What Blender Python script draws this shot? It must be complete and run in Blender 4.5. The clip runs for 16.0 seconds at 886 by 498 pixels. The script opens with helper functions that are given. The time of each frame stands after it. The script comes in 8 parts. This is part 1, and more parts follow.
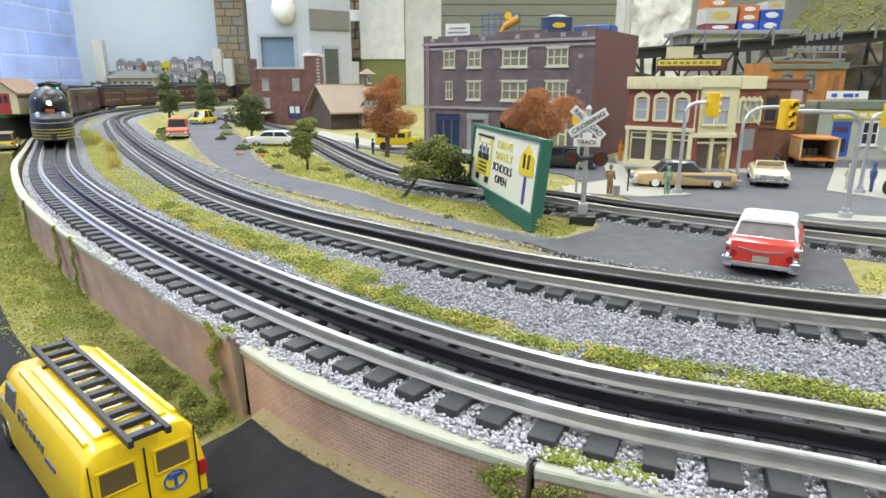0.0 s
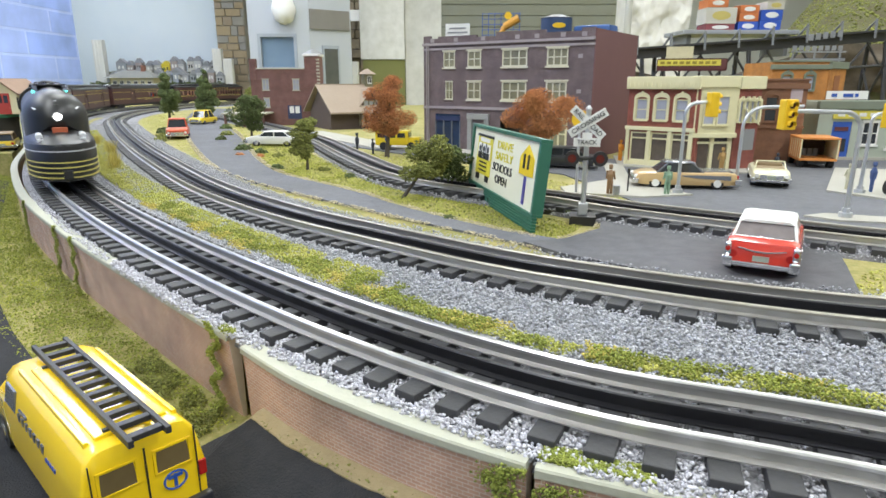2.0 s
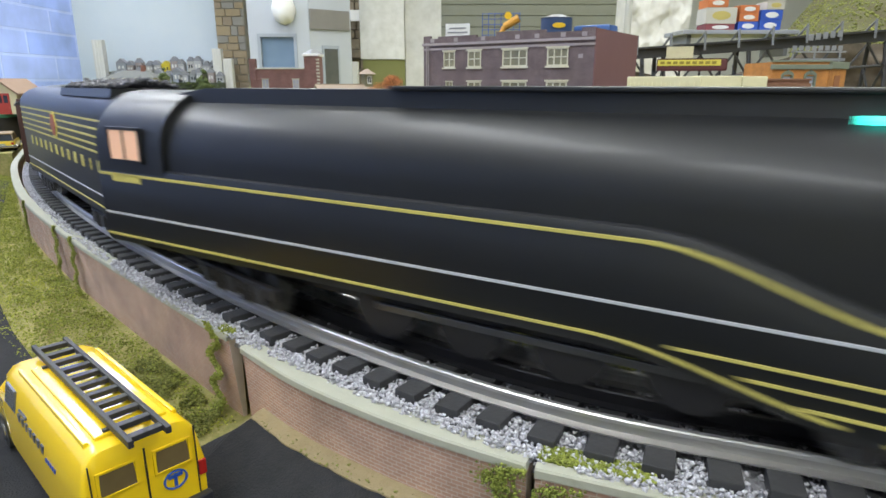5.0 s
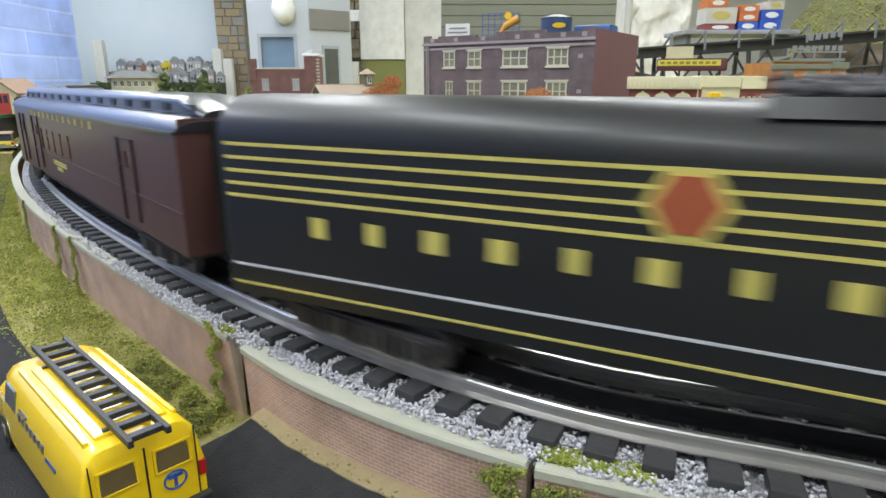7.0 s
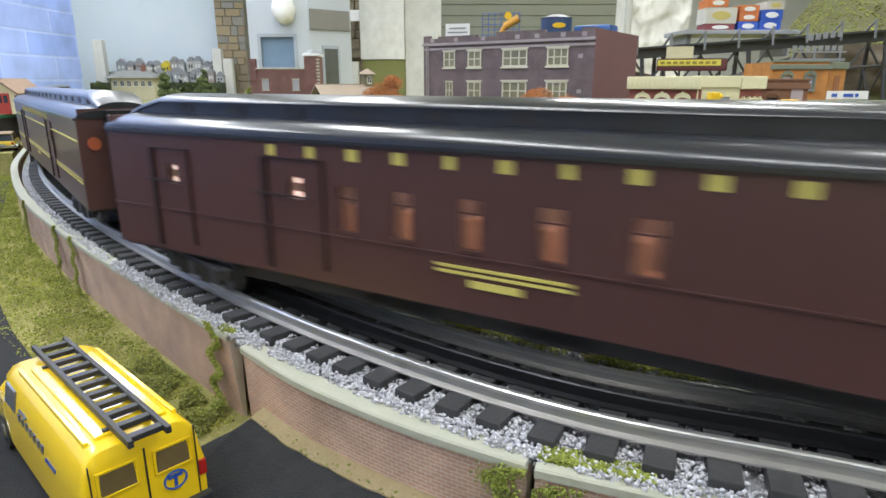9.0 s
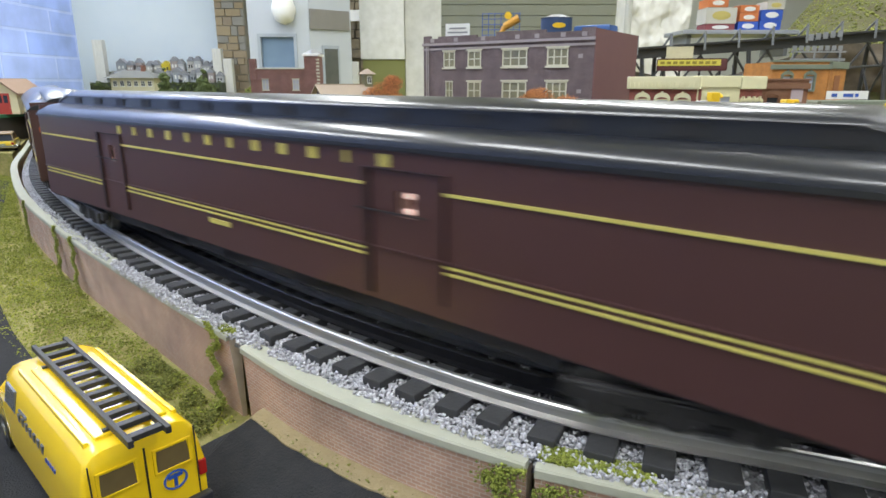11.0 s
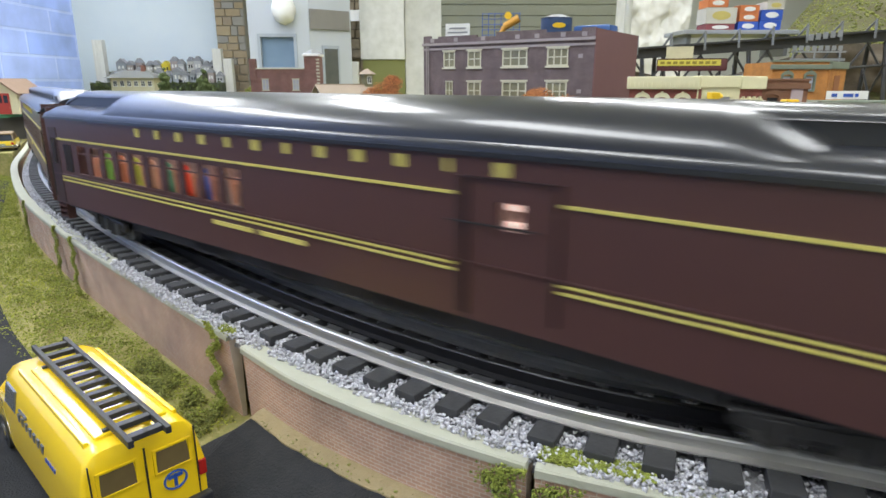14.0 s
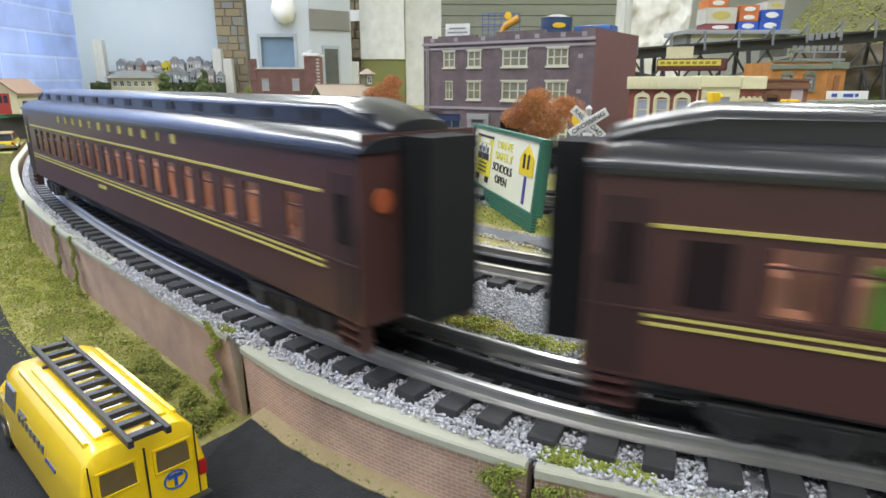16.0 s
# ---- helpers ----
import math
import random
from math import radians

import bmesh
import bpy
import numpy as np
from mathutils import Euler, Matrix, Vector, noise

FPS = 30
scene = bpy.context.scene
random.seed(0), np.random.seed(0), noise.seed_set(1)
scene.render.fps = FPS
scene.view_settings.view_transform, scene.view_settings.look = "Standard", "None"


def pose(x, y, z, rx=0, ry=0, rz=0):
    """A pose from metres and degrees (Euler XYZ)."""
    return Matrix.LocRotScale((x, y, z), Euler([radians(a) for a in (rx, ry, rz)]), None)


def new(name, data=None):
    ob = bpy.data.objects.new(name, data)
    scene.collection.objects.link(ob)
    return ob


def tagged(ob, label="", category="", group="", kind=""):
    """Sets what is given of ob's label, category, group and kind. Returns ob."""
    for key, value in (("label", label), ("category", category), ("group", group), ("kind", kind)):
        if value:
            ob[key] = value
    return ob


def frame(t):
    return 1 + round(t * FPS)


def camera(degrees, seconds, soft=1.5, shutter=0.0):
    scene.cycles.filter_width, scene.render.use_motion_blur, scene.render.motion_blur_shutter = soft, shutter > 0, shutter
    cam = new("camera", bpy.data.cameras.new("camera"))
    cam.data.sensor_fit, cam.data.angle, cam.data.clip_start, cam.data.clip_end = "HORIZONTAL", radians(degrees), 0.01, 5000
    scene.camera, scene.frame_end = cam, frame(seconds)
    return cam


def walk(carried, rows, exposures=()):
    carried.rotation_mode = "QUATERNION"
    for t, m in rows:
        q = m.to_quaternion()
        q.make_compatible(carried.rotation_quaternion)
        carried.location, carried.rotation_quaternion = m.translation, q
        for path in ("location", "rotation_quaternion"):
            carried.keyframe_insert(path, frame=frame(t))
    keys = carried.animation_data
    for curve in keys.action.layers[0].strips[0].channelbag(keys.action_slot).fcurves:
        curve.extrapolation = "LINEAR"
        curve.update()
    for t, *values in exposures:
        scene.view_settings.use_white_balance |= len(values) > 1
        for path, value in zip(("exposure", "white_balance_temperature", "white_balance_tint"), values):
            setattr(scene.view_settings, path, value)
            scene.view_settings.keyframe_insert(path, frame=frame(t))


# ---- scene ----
cam = camera(72.35, 16.0, soft=1.6, shutter=0.9)
EYE = pose(0, 0, 0.104, 90 - 15.34, 0, 0)
walk(cam, [(0.0, EYE), (16.0, EYE)], exposures=[(0.0, 0.0), (16.0, 0.0)])

# ---- world and room light ----
world = bpy.data.worlds.new("room_world")
scene.world = world
world.use_nodes = True
world.node_tree.nodes["Background"].inputs[0].default_value = (0.8, 0.9, 1.0, 1)
world.node_tree.nodes["Background"].inputs[1].default_value = 0.05
LAMP_POWER = 15.4
# spots at x -2.7 and -1.75 are added to brighten backdrop and blue wall
LAMP_SPOTS = [(-0.75, 0.2), (0.75, 0.2), (2.2, 0.4), (-0.75, 1.9), (0.75, 1.9), (2.2, 2.1), (-0.75, 3.7), (0.75, 3.7), (2.2, 3.8), (-2.7, 4.5), (-1.75, 1.2), (-1.75, 2.7), (-0.7, -1.2), (0.9, -1.2)]
CEILING = 1.55
for lx, ly in LAMP_SPOTS:
    lamp = new("tube_light", bpy.data.lights.new("tube_light", "AREA"))
    lamp.data.shape, lamp.data.size, lamp.data.size_y = "RECTANGLE", 0.28, 1.15
    lamp.data.energy, lamp.data.color = LAMP_POWER, (0.95, 0.98, 1.0)
    lamp.matrix_world = pose(lx, ly, CEILING - 0.075)

# ---- materials ----
MATS = {}


def mat(name, color, rough=0.6, metal=0.0, color2=None, scale=300.0, amount=0.5, bump=0.0, bump_scale=None, fine=0.0, coat=0.0, island=0.0):
    """A node material: two colours mixed by noise at two scales, with relief from a third."""
    if name in MATS:
        return MATS[name]
    m = bpy.data.materials.new(name)
    m.use_nodes = True
    nt = m.node_tree
    b = nt.nodes["Principled BSDF"]
    b.inputs["Roughness"].default_value, b.inputs["Metallic"].default_value = rough, metal
    b.inputs["Coat Weight"].default_value = coat
    b.inputs["Coat Roughness"].default_value = 0.12
    tc = nt.nodes.new("ShaderNodeTexCoord")
    if color2 is None:
        color2 = tuple(c * 0.75 for c in color)
    n1 = nt.nodes.new("ShaderNodeTexNoise")
    n1.inputs["Scale"].default_value, n1.inputs["Detail"].default_value = scale, 6
    n2 = nt.nodes.new("ShaderNodeTexNoise")
    n2.inputs["Scale"].default_value, n2.inputs["Detail"].default_value = scale / 11, 3
    add = nt.nodes.new("ShaderNodeMath")
    add.operation = "ADD"
    ramp = nt.nodes.new("ShaderNodeMapRange")
    lo, hi = 1.0 - 0.35 / max(amount, 0.05), 1.0 + 0.35 / max(amount, 0.05)
    ramp.inputs["From Min"].default_value, ramp.inputs["From Max"].default_value = lo, hi
    mix = nt.nodes.new("ShaderNodeMix")
    mix.data_type = "RGBA"
    mix.inputs["A"].default_value, mix.inputs["B"].default_value = (*color, 1), (*color2, 1)
    for n in (n1, n2):
        nt.links.new(tc.outputs["Object"], n.inputs["Vector"])
    nt.links.new(n1.outputs["Fac"], add.inputs[0])
    nt.links.new(n2.outputs["Fac"], add.inputs[1])
    nt.links.new(add.outputs[0], ramp.inputs["Value"])
    nt.links.new(ramp.outputs[0], mix.inputs["Factor"])
    out = mix.outputs["Result"]
    if island:
        geo = nt.nodes.new("ShaderNodeNewGeometry")
        hsv = nt.nodes.new("ShaderNodeHueSaturation")
        rng = nt.nodes.new("ShaderNodeMapRange")
        rng.inputs["To Min"].default_value, rng.inputs["To Max"].default_value = 1 - island, 1 + island
        nt.links.new(geo.outputs["Random Per Island"], rng.inputs["Value"])
        nt.links.new(rng.outputs[0], hsv.inputs["Value"])
        nt.links.new(out, hsv.inputs["Color"])
        out = hsv.outputs["Color"]
    nt.links.new(out, b.inputs["Base Color"])
    if bump:
        nb = nt.nodes.new("ShaderNodeTexNoise")
        nb.inputs["Scale"].default_value, nb.inputs["Detail"].default_value = bump_scale or scale * 2, 5
        bp = nt.nodes.new("ShaderNodeBump")
        bp.inputs["Strength"].default_value, bp.inputs["Distance"].default_value = min(bump, 1.0), 0.001 * max(bump, 1.0)
        nt.links.new(tc.outputs["Object"], nb.inputs["Vector"])
        nt.links.new(nb.outputs["Fac"], bp.inputs["Height"])
        nt.links.new(bp.outputs[0], b.inputs["Normal"])
    MATS[name] = m
    return m


def brick_mat(name, c1, c2, mortar, brick_w, brick_h, axis="XZ", rough=0.85, gap=0.12, blotch=45.0):
    """Small brickwork; axis tells which local axes run along and up the face."""
    if name in MATS:
        return MATS[name]
    m = bpy.data.materials.new(name)
    m.use_nodes = True
    nt = m.node_tree
    b = nt.nodes["Principled BSDF"]
    b.inputs["Roughness"].default_value = rough
    tc = nt.nodes.new("ShaderNodeTexCoord")
    sep = nt.nodes.new("ShaderNodeSeparateXYZ")
    com = nt.nodes.new("ShaderNodeCombineXYZ")
    nt.links.new(tc.outputs["UV" if axis == "UV" else "Object"], sep.inputs[0])
    if axis == "UV":
        nt.links.new(sep.outputs["X"], com.inputs["X"])
        nt.links.new(sep.outputs["Y"], com.inputs["Y"])
    else:
        if axis == "XZ":
            s = nt.nodes.new("ShaderNodeMath")
            s.operation = "ADD"
            nt.links.new(sep.outputs["X"], s.inputs[0])
            nt.links.new(sep.outputs["Y"], s.inputs[1])
            nt.links.new(s.outputs[0], com.inputs["X"])
        else:
            nt.links.new(sep.outputs["Y"], com.inputs["X"])
        nt.links.new(sep.outputs["Z"], com.inputs["Y"])
    bt = nt.nodes.new("ShaderNodeTexBrick")
    bt.inputs["Scale"].default_value = 1.0
    bt.inputs["Brick Width"].default_value, bt.inputs["Row Height"].default_value = brick_w, brick_h
    bt.inputs["Mortar Size"].default_value, bt.inputs["Mortar Smooth"].default_value = brick_h * gap, 0.2
    bt.inputs["Color1"].default_value, bt.inputs["Color2"].default_value, bt.inputs["Mortar"].default_value = (*c1, 1), (*c2, 1), (*mortar, 1)
    nt.links.new(com.outputs[0], bt.inputs["Vector"])
    n1 = nt.nodes.new("ShaderNodeTexNoise")
    n1.inputs["Scale"].default_value, n1.inputs["Detail"].default_value = blotch, 6
    nt.links.new(tc.outputs["Object"], n1.inputs["Vector"])
    rng = nt.nodes.new("ShaderNodeMapRange")
    rng.inputs["From Min"].default_value, rng.inputs["From Max"].default_value = 0.3, 0.7
    rng.inputs["To Min"].default_value, rng.inputs["To Max"].default_value = 0.78, 1.18
    nt.links.new(n1.outputs["Fac"], rng.inputs["Value"])
    hsv = nt.nodes.new("ShaderNodeHueSaturation")
    nt.links.new(rng.outputs[0], hsv.inputs["Value"])
    nt.links.new(bt.outputs["Color"], hsv.inputs["Color"])
    nt.links.new(hsv.outputs["Color"], b.inputs["Base Color"])
    bp = nt.nodes.new("ShaderNodeBump")
    bp.inputs["Strength"].default_value, bp.inputs["Distance"].default_value, bp.invert = 0.5, brick_h * 0.15, True
    nt.links.new(bt.outputs["Fac"], bp.inputs["Height"])
    nt.links.new(bp.outputs[0], b.inputs["Normal"])
    MATS[name] = m
    return m


def glow(name, color, strength):
    if name in MATS:
        return MATS[name]
    m = bpy.data.materials.new(name)
    m.use_nodes = True
    b = m.node_tree.nodes["Principled BSDF"]
    b.inputs["Base Color"].default_value = (*color, 1)
    b.inputs["Emission Color"].default_value, b.inputs["Emission Strength"].default_value = (*color, 1), strength
    MATS[name] = m
    return m


def glass_mat(name, color=(0.8, 0.85, 0.9), rough=0.03):
    if name in MATS:
        return MATS[name]
    m = bpy.data.materials.new(name)
    m.use_nodes = True
    b = m.node_tree.nodes["Principled BSDF"]
    b.inputs["Base Color"].default_value, b.inputs["Roughness"].default_value = (*color, 1), rough
    b.inputs["Transmission Weight"].default_value, b.inputs["IOR"].default_value = 1.0, 1.1
    MATS[name] = m
    return m


# ---- mesh helpers ----
def thing(name, m=None, label="", category="", group="", kind=""):
    ob = new(name)
    ob.empty_display_size = 0.01
    if m is not None:
        ob.matrix_basis = m
    return tagged(ob, label, category, group, kind)


def finish(bm, name, material, smooth=False):
    me = bpy.data.meshes.new(name)
    bmesh.ops.recalc_face_normals(bm, faces=bm.faces)
    if smooth:
        for f in bm.faces:
            f.smooth = True
    bm.to_mesh(me)
    bm.free()
    me.materials.append(material)
    if smooth:
        me.set_sharp_from_angle(angle=radians(35))
    return me


def part(name, bm, material, parent=None, label="", smooth=False, m=None):
    ob = new(name, finish(bm, name, material, smooth))
    ob.parent = parent
    if m is not None:
        ob.matrix_basis = m
    if label:
        ob["label"] = label
    return ob


def again(name, data, parent, m):
    """One more object on a mesh that is there already."""
    ob = new(name, data)
    ob.parent = parent
    ob.matrix_basis = m
    return ob


def box(bm, x0, x1, y0, y1, z0, z1, bevel=0.0, m=None):
    vs = [bm.verts.new((x, y, z)) for z in (z0, z1) for x, y in ((x0, y0), (x1, y0), (x1, y1), (x0, y1))]
    fs = [bm.faces.new([vs[i] for i in f]) for f in ((3, 2, 1, 0), (4, 5, 6, 7), (0, 1, 5, 4), (1, 2, 6, 5), (2, 3, 7, 6), (3, 0, 4, 7))]
    if m is not None:
        bmesh.ops.transform(bm, matrix=m, verts=vs)
    if bevel:
        es = list({e for f in fs for e in f.edges})
        bmesh.ops.bevel(bm, geom=es, offset=bevel, segments=2, profile=0.6, affect="EDGES")
    return vs


def boxed(*a, **k):
    bm = bmesh.new()
    box(bm, *a, **k)
    return bm


def rod(bm, p0, p1, r0, r1=None, seg=10, caps=True):
    p0, p1 = Vector(p0), Vector(p1)
    r1 = r0 if r1 is None else r1
    q = (p1 - p0).to_track_quat("Z", "Y").to_matrix()
    rings = [[bm.verts.new(p + q @ Vector((r * math.cos(a), r * math.sin(a), 0))) for a in [2 * math.pi * i / seg for i in range(seg)]] for p, r in ((p0, r0), (p1, r1))]
    for i in range(seg):
        j = (i + 1) % seg
        bm.faces.new((rings[0][i], rings[0][j], rings[1][j], rings[1][i]))
    if caps:
        bm.faces.new(rings[0][::-1])
        bm.faces.new(rings[1])


def rodded(*a, **k):
    bm = bmesh.new()
    rod(bm, *a, **k)
    return bm


def loft(bm, rings, closed=True, caps=True):
    vv = [[bm.verts.new(p) for p in r] for r in rings]
    for a, b in zip(vv, vv[1:]):
        n = len(a)
        for i in range(n if closed else n - 1):
            j = (i + 1) % n
            bm.faces.new((a[i], a[j], b[j], b[i]))
    if caps and closed:
        bm.faces.new(vv[0][::-1])
        bm.faces.new(vv[-1])
    return vv


def prism(bm, poly, z0, z1):
    return loft(bm, [[(x, y, z0) for x, y in poly], [(x, y, z1) for x, y in poly]])


def dense(pts, n=40, rounds=0):
    """A smooth line through points of the plan."""
    P = np.array(pts, float)
    out = []
    for j in range(len(P) - 1):
        p0 = P[j - 1] if j else 2 * P[0] - P[1]
        p1, p2 = P[j], P[j + 1]
        p3 = P[j + 2] if j + 2 < len(P) else 2 * P[-1] - P[-2]
        d = [max(np.linalg.norm(b - a), 1e-6) ** 0.5 for a, b in ((p0, p1), (p1, p2), (p2, p3))]
        m1 = (p2 - p1) + d[1] * ((p1 - p0) / d[0] - (p2 - p0) / (d[0] + d[1]))
        m2 = (p2 - p1) + d[1] * ((p3 - p2) / d[2] - (p3 - p1) / (d[1] + d[2]))
        t = np.linspace(0, 1, n, endpoint=False)[:, None]
        out.append((2 * t**3 - 3 * t**2 + 1) * p1 + (t**3 - 2 * t**2 + t) * m1 + (-2 * t**3 + 3 * t**2) * p2 + (t**3 - t**2) * m2)
    D = np.vstack(out + [P[-1:]])
    for _ in range(rounds):
        D[1:-1] = (D[:-2] + 2 * D[1:-1] + D[2:]) / 4
    return D


class Line:
    """A line in the plan, by its length."""

    def __init__(self, pts, rounds=60):
        self.d = dense(pts, 40, rounds)
        self.s = np.concatenate([[0], np.cumsum(np.hypot(*np.diff(self.d, axis=0).T))])
        self.length = self.s[-1]

    def pos(self, q):
        return np.array([np.interp(q, self.s, self.d[:, 0]), np.interp(q, self.s, self.d[:, 1])])

    def way(self, q, e=0.004):
        d = self.pos(q + e) - self.pos(q - e)
        return d / np.hypot(*d)

    def off(self, q, side):
        """side: metres to the left of the way."""
        q = min(max(q, 0.0), self.length)
        w = self.way(q)
        return self.pos(q) + side * np.array([-w[1], w[0]])


def sweep(line, q0, q1, step, profile, closed=True):
    """The profile (side, z) drawn along the line."""
    bm = bmesh.new()
    n = max(2, int((q1 - q0) / step))
    rings = []
    for q in np.linspace(q0, q1, n):
        p, w = line.pos(q), line.way(q)
        rings.append([(p[0] - w[1] * a, p[1] + w[0] * a, z) for a, z in profile])
    loft(bm, rings, closed, closed)
    return bm


def scatter(name, pts, sizes, material, parent=None, label="", category="", squash=0.8, seed=1, rough=0.35):
    """Many small uneven grains in one mesh."""
    rng = np.random.default_rng(seed)
    V = np.array([(1, 0, 0.1), (0.05, 1, 0), (-1, 0.1, 0), (0, -1, 0.05), (0.1, 0, 1), (0, 0.1, -1)]) * 1.12
    F = np.array([(0, 1, 4), (1, 2, 4), (2, 3, 4), (3, 0, 4), (1, 0, 5), (2, 1, 5), (3, 2, 5), (0, 3, 5)])
    n = len(pts)
    pts, sizes = np.asarray(pts, float), np.asarray(sizes, float)
    a = rng.uniform(0, 2 * np.pi, n)
    v = np.repeat(V[None], n, 0) * (1 + rng.uniform(-rough, rough, (n, 6, 1)))
    v = v * np.stack([rng.uniform(0.7, 1.3, n), rng.uniform(0.7, 1.3, n), squash * rng.uniform(0.8, 1.2, n)], 1)[:, None]
    c, s = np.cos(a)[:, None], np.sin(a)[:, None]
    x, y = v[..., 0] * c - v[..., 1] * s, v[..., 0] * s + v[..., 1] * c
    b = rng.uniform(-0.6, 0.6, n)[:, None]
    y, z = y * np.cos(b) - v[..., 2] * np.sin(b), y * np.sin(b) + v[..., 2] * np.cos(b)
    v = np.stack([x, y, z], -1) * sizes[:, None, None] * 0.5 + pts[:, None]
    f = (F[None] + 6 * np.arange(n)[:, None, None]).reshape(-1, 3)
    me = bpy.data.meshes.new(name)
    me.vertices.add(n * 6)
    me.vertices.foreach_set("co", v.reshape(-1).astype(np.float32))
    me.loops.add(len(f) * 3)
    me.loops.foreach_set("vertex_index", f.reshape(-1).astype(np.int32))
    me.polygons.add(len(f))
    me.polygons.foreach_set("loop_start", np.arange(0, len(f) * 3, 3, dtype=np.int32))
    me.update(calc_edges=True)
    me.materials.append(material)
    ob = new(name, me)
    ob.parent = parent
    return tagged(ob, label, category, "", "stuff" if parent is None else "")


# ---- plan: heights and lines ----
GROUND = -0.014     # the town's ground; rail tops lie at 0
LOWER = -0.055      # the street at the foot of the retaining wall
TRACK_A = Line([(2.2, 5.0), (1.2, 5.1), (0.2, 4.95), (-0.55, 4.55), (-1.1, 3.9), (-1.36, 3.2), (-1.37, 2.6), (-1.22, 2.05), (-0.98, 1.57), (-0.72, 1.14), (-0.505, 0.79), (-0.375, 0.615), (-0.24, 0.457), (-0.116, 0.329), (-0.032, 0.2535), (0.05, 0.196), (0.125, 0.166), (0.22, 0.124), (0.4, 0.04), (0.7, -0.1), (1.2, -0.3), (2.2, -0.62), (3.4, -0.9)])
S0 = float(TRACK_A.s[np.argmin(np.hypot(TRACK_A.d[:, 0] - 0.125, TRACK_A.d[:, 1] - 0.166))])
TRACK_B = Line([(1.8, 4.7), (0.3, 4.55), (-0.7, 4.05), (-1.15, 3.3), (-1.2, 2.6), (-1.05, 2.0), (-0.787, 1.5), (-0.52, 1.05), (-0.365, 0.81), (-0.274, 0.675), (-0.217, 0.6), (-0.124, 0.497), (-0.034, 0.418), (0.04, 0.358), (0.1, 0.322), (0.151, 0.296), (0.215, 0.272), (0.33, 0.245), (0.6, 0.225), (1.6, 0.25), (3.4, 0.28)])
TRACK_C = Line([(-0.75, 2.1), (-0.42, 1.55), (-0.24, 1.2), (-0.145, 0.955), (-0.043, 0.725), (0.04, 0.635), (0.11, 0.585), (0.16, 0.533), (0.2, 0.502), (0.25, 0.467), (0.32, 0.42), (0.5, 0.35), (1.2, 0.33), (2.6, 0.36)], rounds=30)

# ---- surfaces used by the structure ----
M_PLASTER = mat("plaster", (0.62, 0.63, 0.6), 0.9, color2=(0.5, 0.5, 0.48), scale=20, bump=0.3)
M_TURF_BASE = mat("turf_base", (0.2, 0.21, 0.05), 0.95, color2=(0.4, 0.34, 0.14), scale=260, amount=1.2, bump=1.0, bump_scale=900)
M_EARTH = mat("sandy_earth", (0.36, 0.29, 0.165), 0.95, color2=(0.24, 0.19, 0.1), scale=200, bump=0.8, bump_scale=700)
M_ASPHALT = mat("grey_asphalt", (0.15, 0.155, 0.17), 0.85, color2=(0.1, 0.105, 0.115), scale=120, amount=1.0, bump=0.5, bump_scale=1500)
M_ASPHALT_DARK = mat("black_asphalt", (0.012, 0.013, 0.015), 0.95, color2=(0.026, 0.026, 0.028), scale=160, amount=1.0, bump=0.8, bump_scale=1100)
M_BALLAST = mat("ballast_bed", (0.3, 0.3, 0.32), 0.9, color2=(0.12, 0.12, 0.13), scale=700, amount=1.4, bump=1.5, bump_scale=700)
M_STONE = mat("ballast_stone", (0.46, 0.47, 0.5), 0.9, color2=(0.32, 0.33, 0.35), scale=600, island=0.35)
M_STONE_LIGHT = mat("pale_ballast_stone", (0.56, 0.56, 0.6), 0.9, color2=(0.42, 0.42, 0.46), scale=600, island=0.35)
M_TIE = mat("black_plastic_tie", (0.03, 0.031, 0.034), 0.55, color2=(0.05, 0.05, 0.052), scale=300, bump=0.2)
M_RAIL = mat("nickel_rail", (0.74, 0.74, 0.73), 0.3, 0.85, color2=(0.58, 0.58, 0.56), scale=90)
M_RAIL_TAN = mat("weathered_rail", (0.42, 0.4, 0.34), 0.4, 0.6, color2=(0.3, 0.28, 0.24), scale=90)
M_RAIL_BLACK = mat("blackened_rail", (0.022, 0.022, 0.025), 0.35, 0.6, color2=(0.04, 0.04, 0.045), scale=90)
M_CONCRETE = mat("pale_concrete", (0.43, 0.42, 0.36), 0.85, color2=(0.33, 0.32, 0.28), scale=150, bump=0.4)
M_COPING = mat("painted_coping", (0.47, 0.47, 0.38), 0.8, color2=(0.36, 0.37, 0.29), scale=70, bump=0.3, bump_scale=400)
M_FOAM_LIGHT = mat("light_turf", (0.54, 0.51, 0.14), 0.95, color2=(0.31, 0.34, 0.065), scale=60, amount=1.1, island=0.35)
M_FOAM = mat("green_turf", (0.19, 0.24, 0.045), 0.95, color2=(0.28, 0.3, 0.055), scale=150, island=0.4)
M_FOAM_OLIVE = mat("olive_turf", (0.24, 0.25, 0.06), 0.95, color2=(0.13, 0.15, 0.035), scale=150, island=0.4)
M_MOSS = mat("mossy_turf", (0.4, 0.41, 0.06), 0.95, color2=(0.22, 0.26, 0.045), scale=90, amount=1.0, island=0.35)
M_FOAM_DARK = mat("dark_turf", (0.07, 0.1, 0.035), 0.95, color2=(0.12, 0.15, 0.05), scale=150, island=0.4)
M_FOAM_GOLD = mat("golden_turf", (0.55, 0.43, 0.1), 0.95, color2=(0.5, 0.46, 0.12), scale=150, island=0.3)
M_AUTUMN = mat("rust_foliage", (0.52, 0.25, 0.09), 0.95, color2=(0.36, 0.11, 0.045), scale=45, amount=1.1, island=0.55)
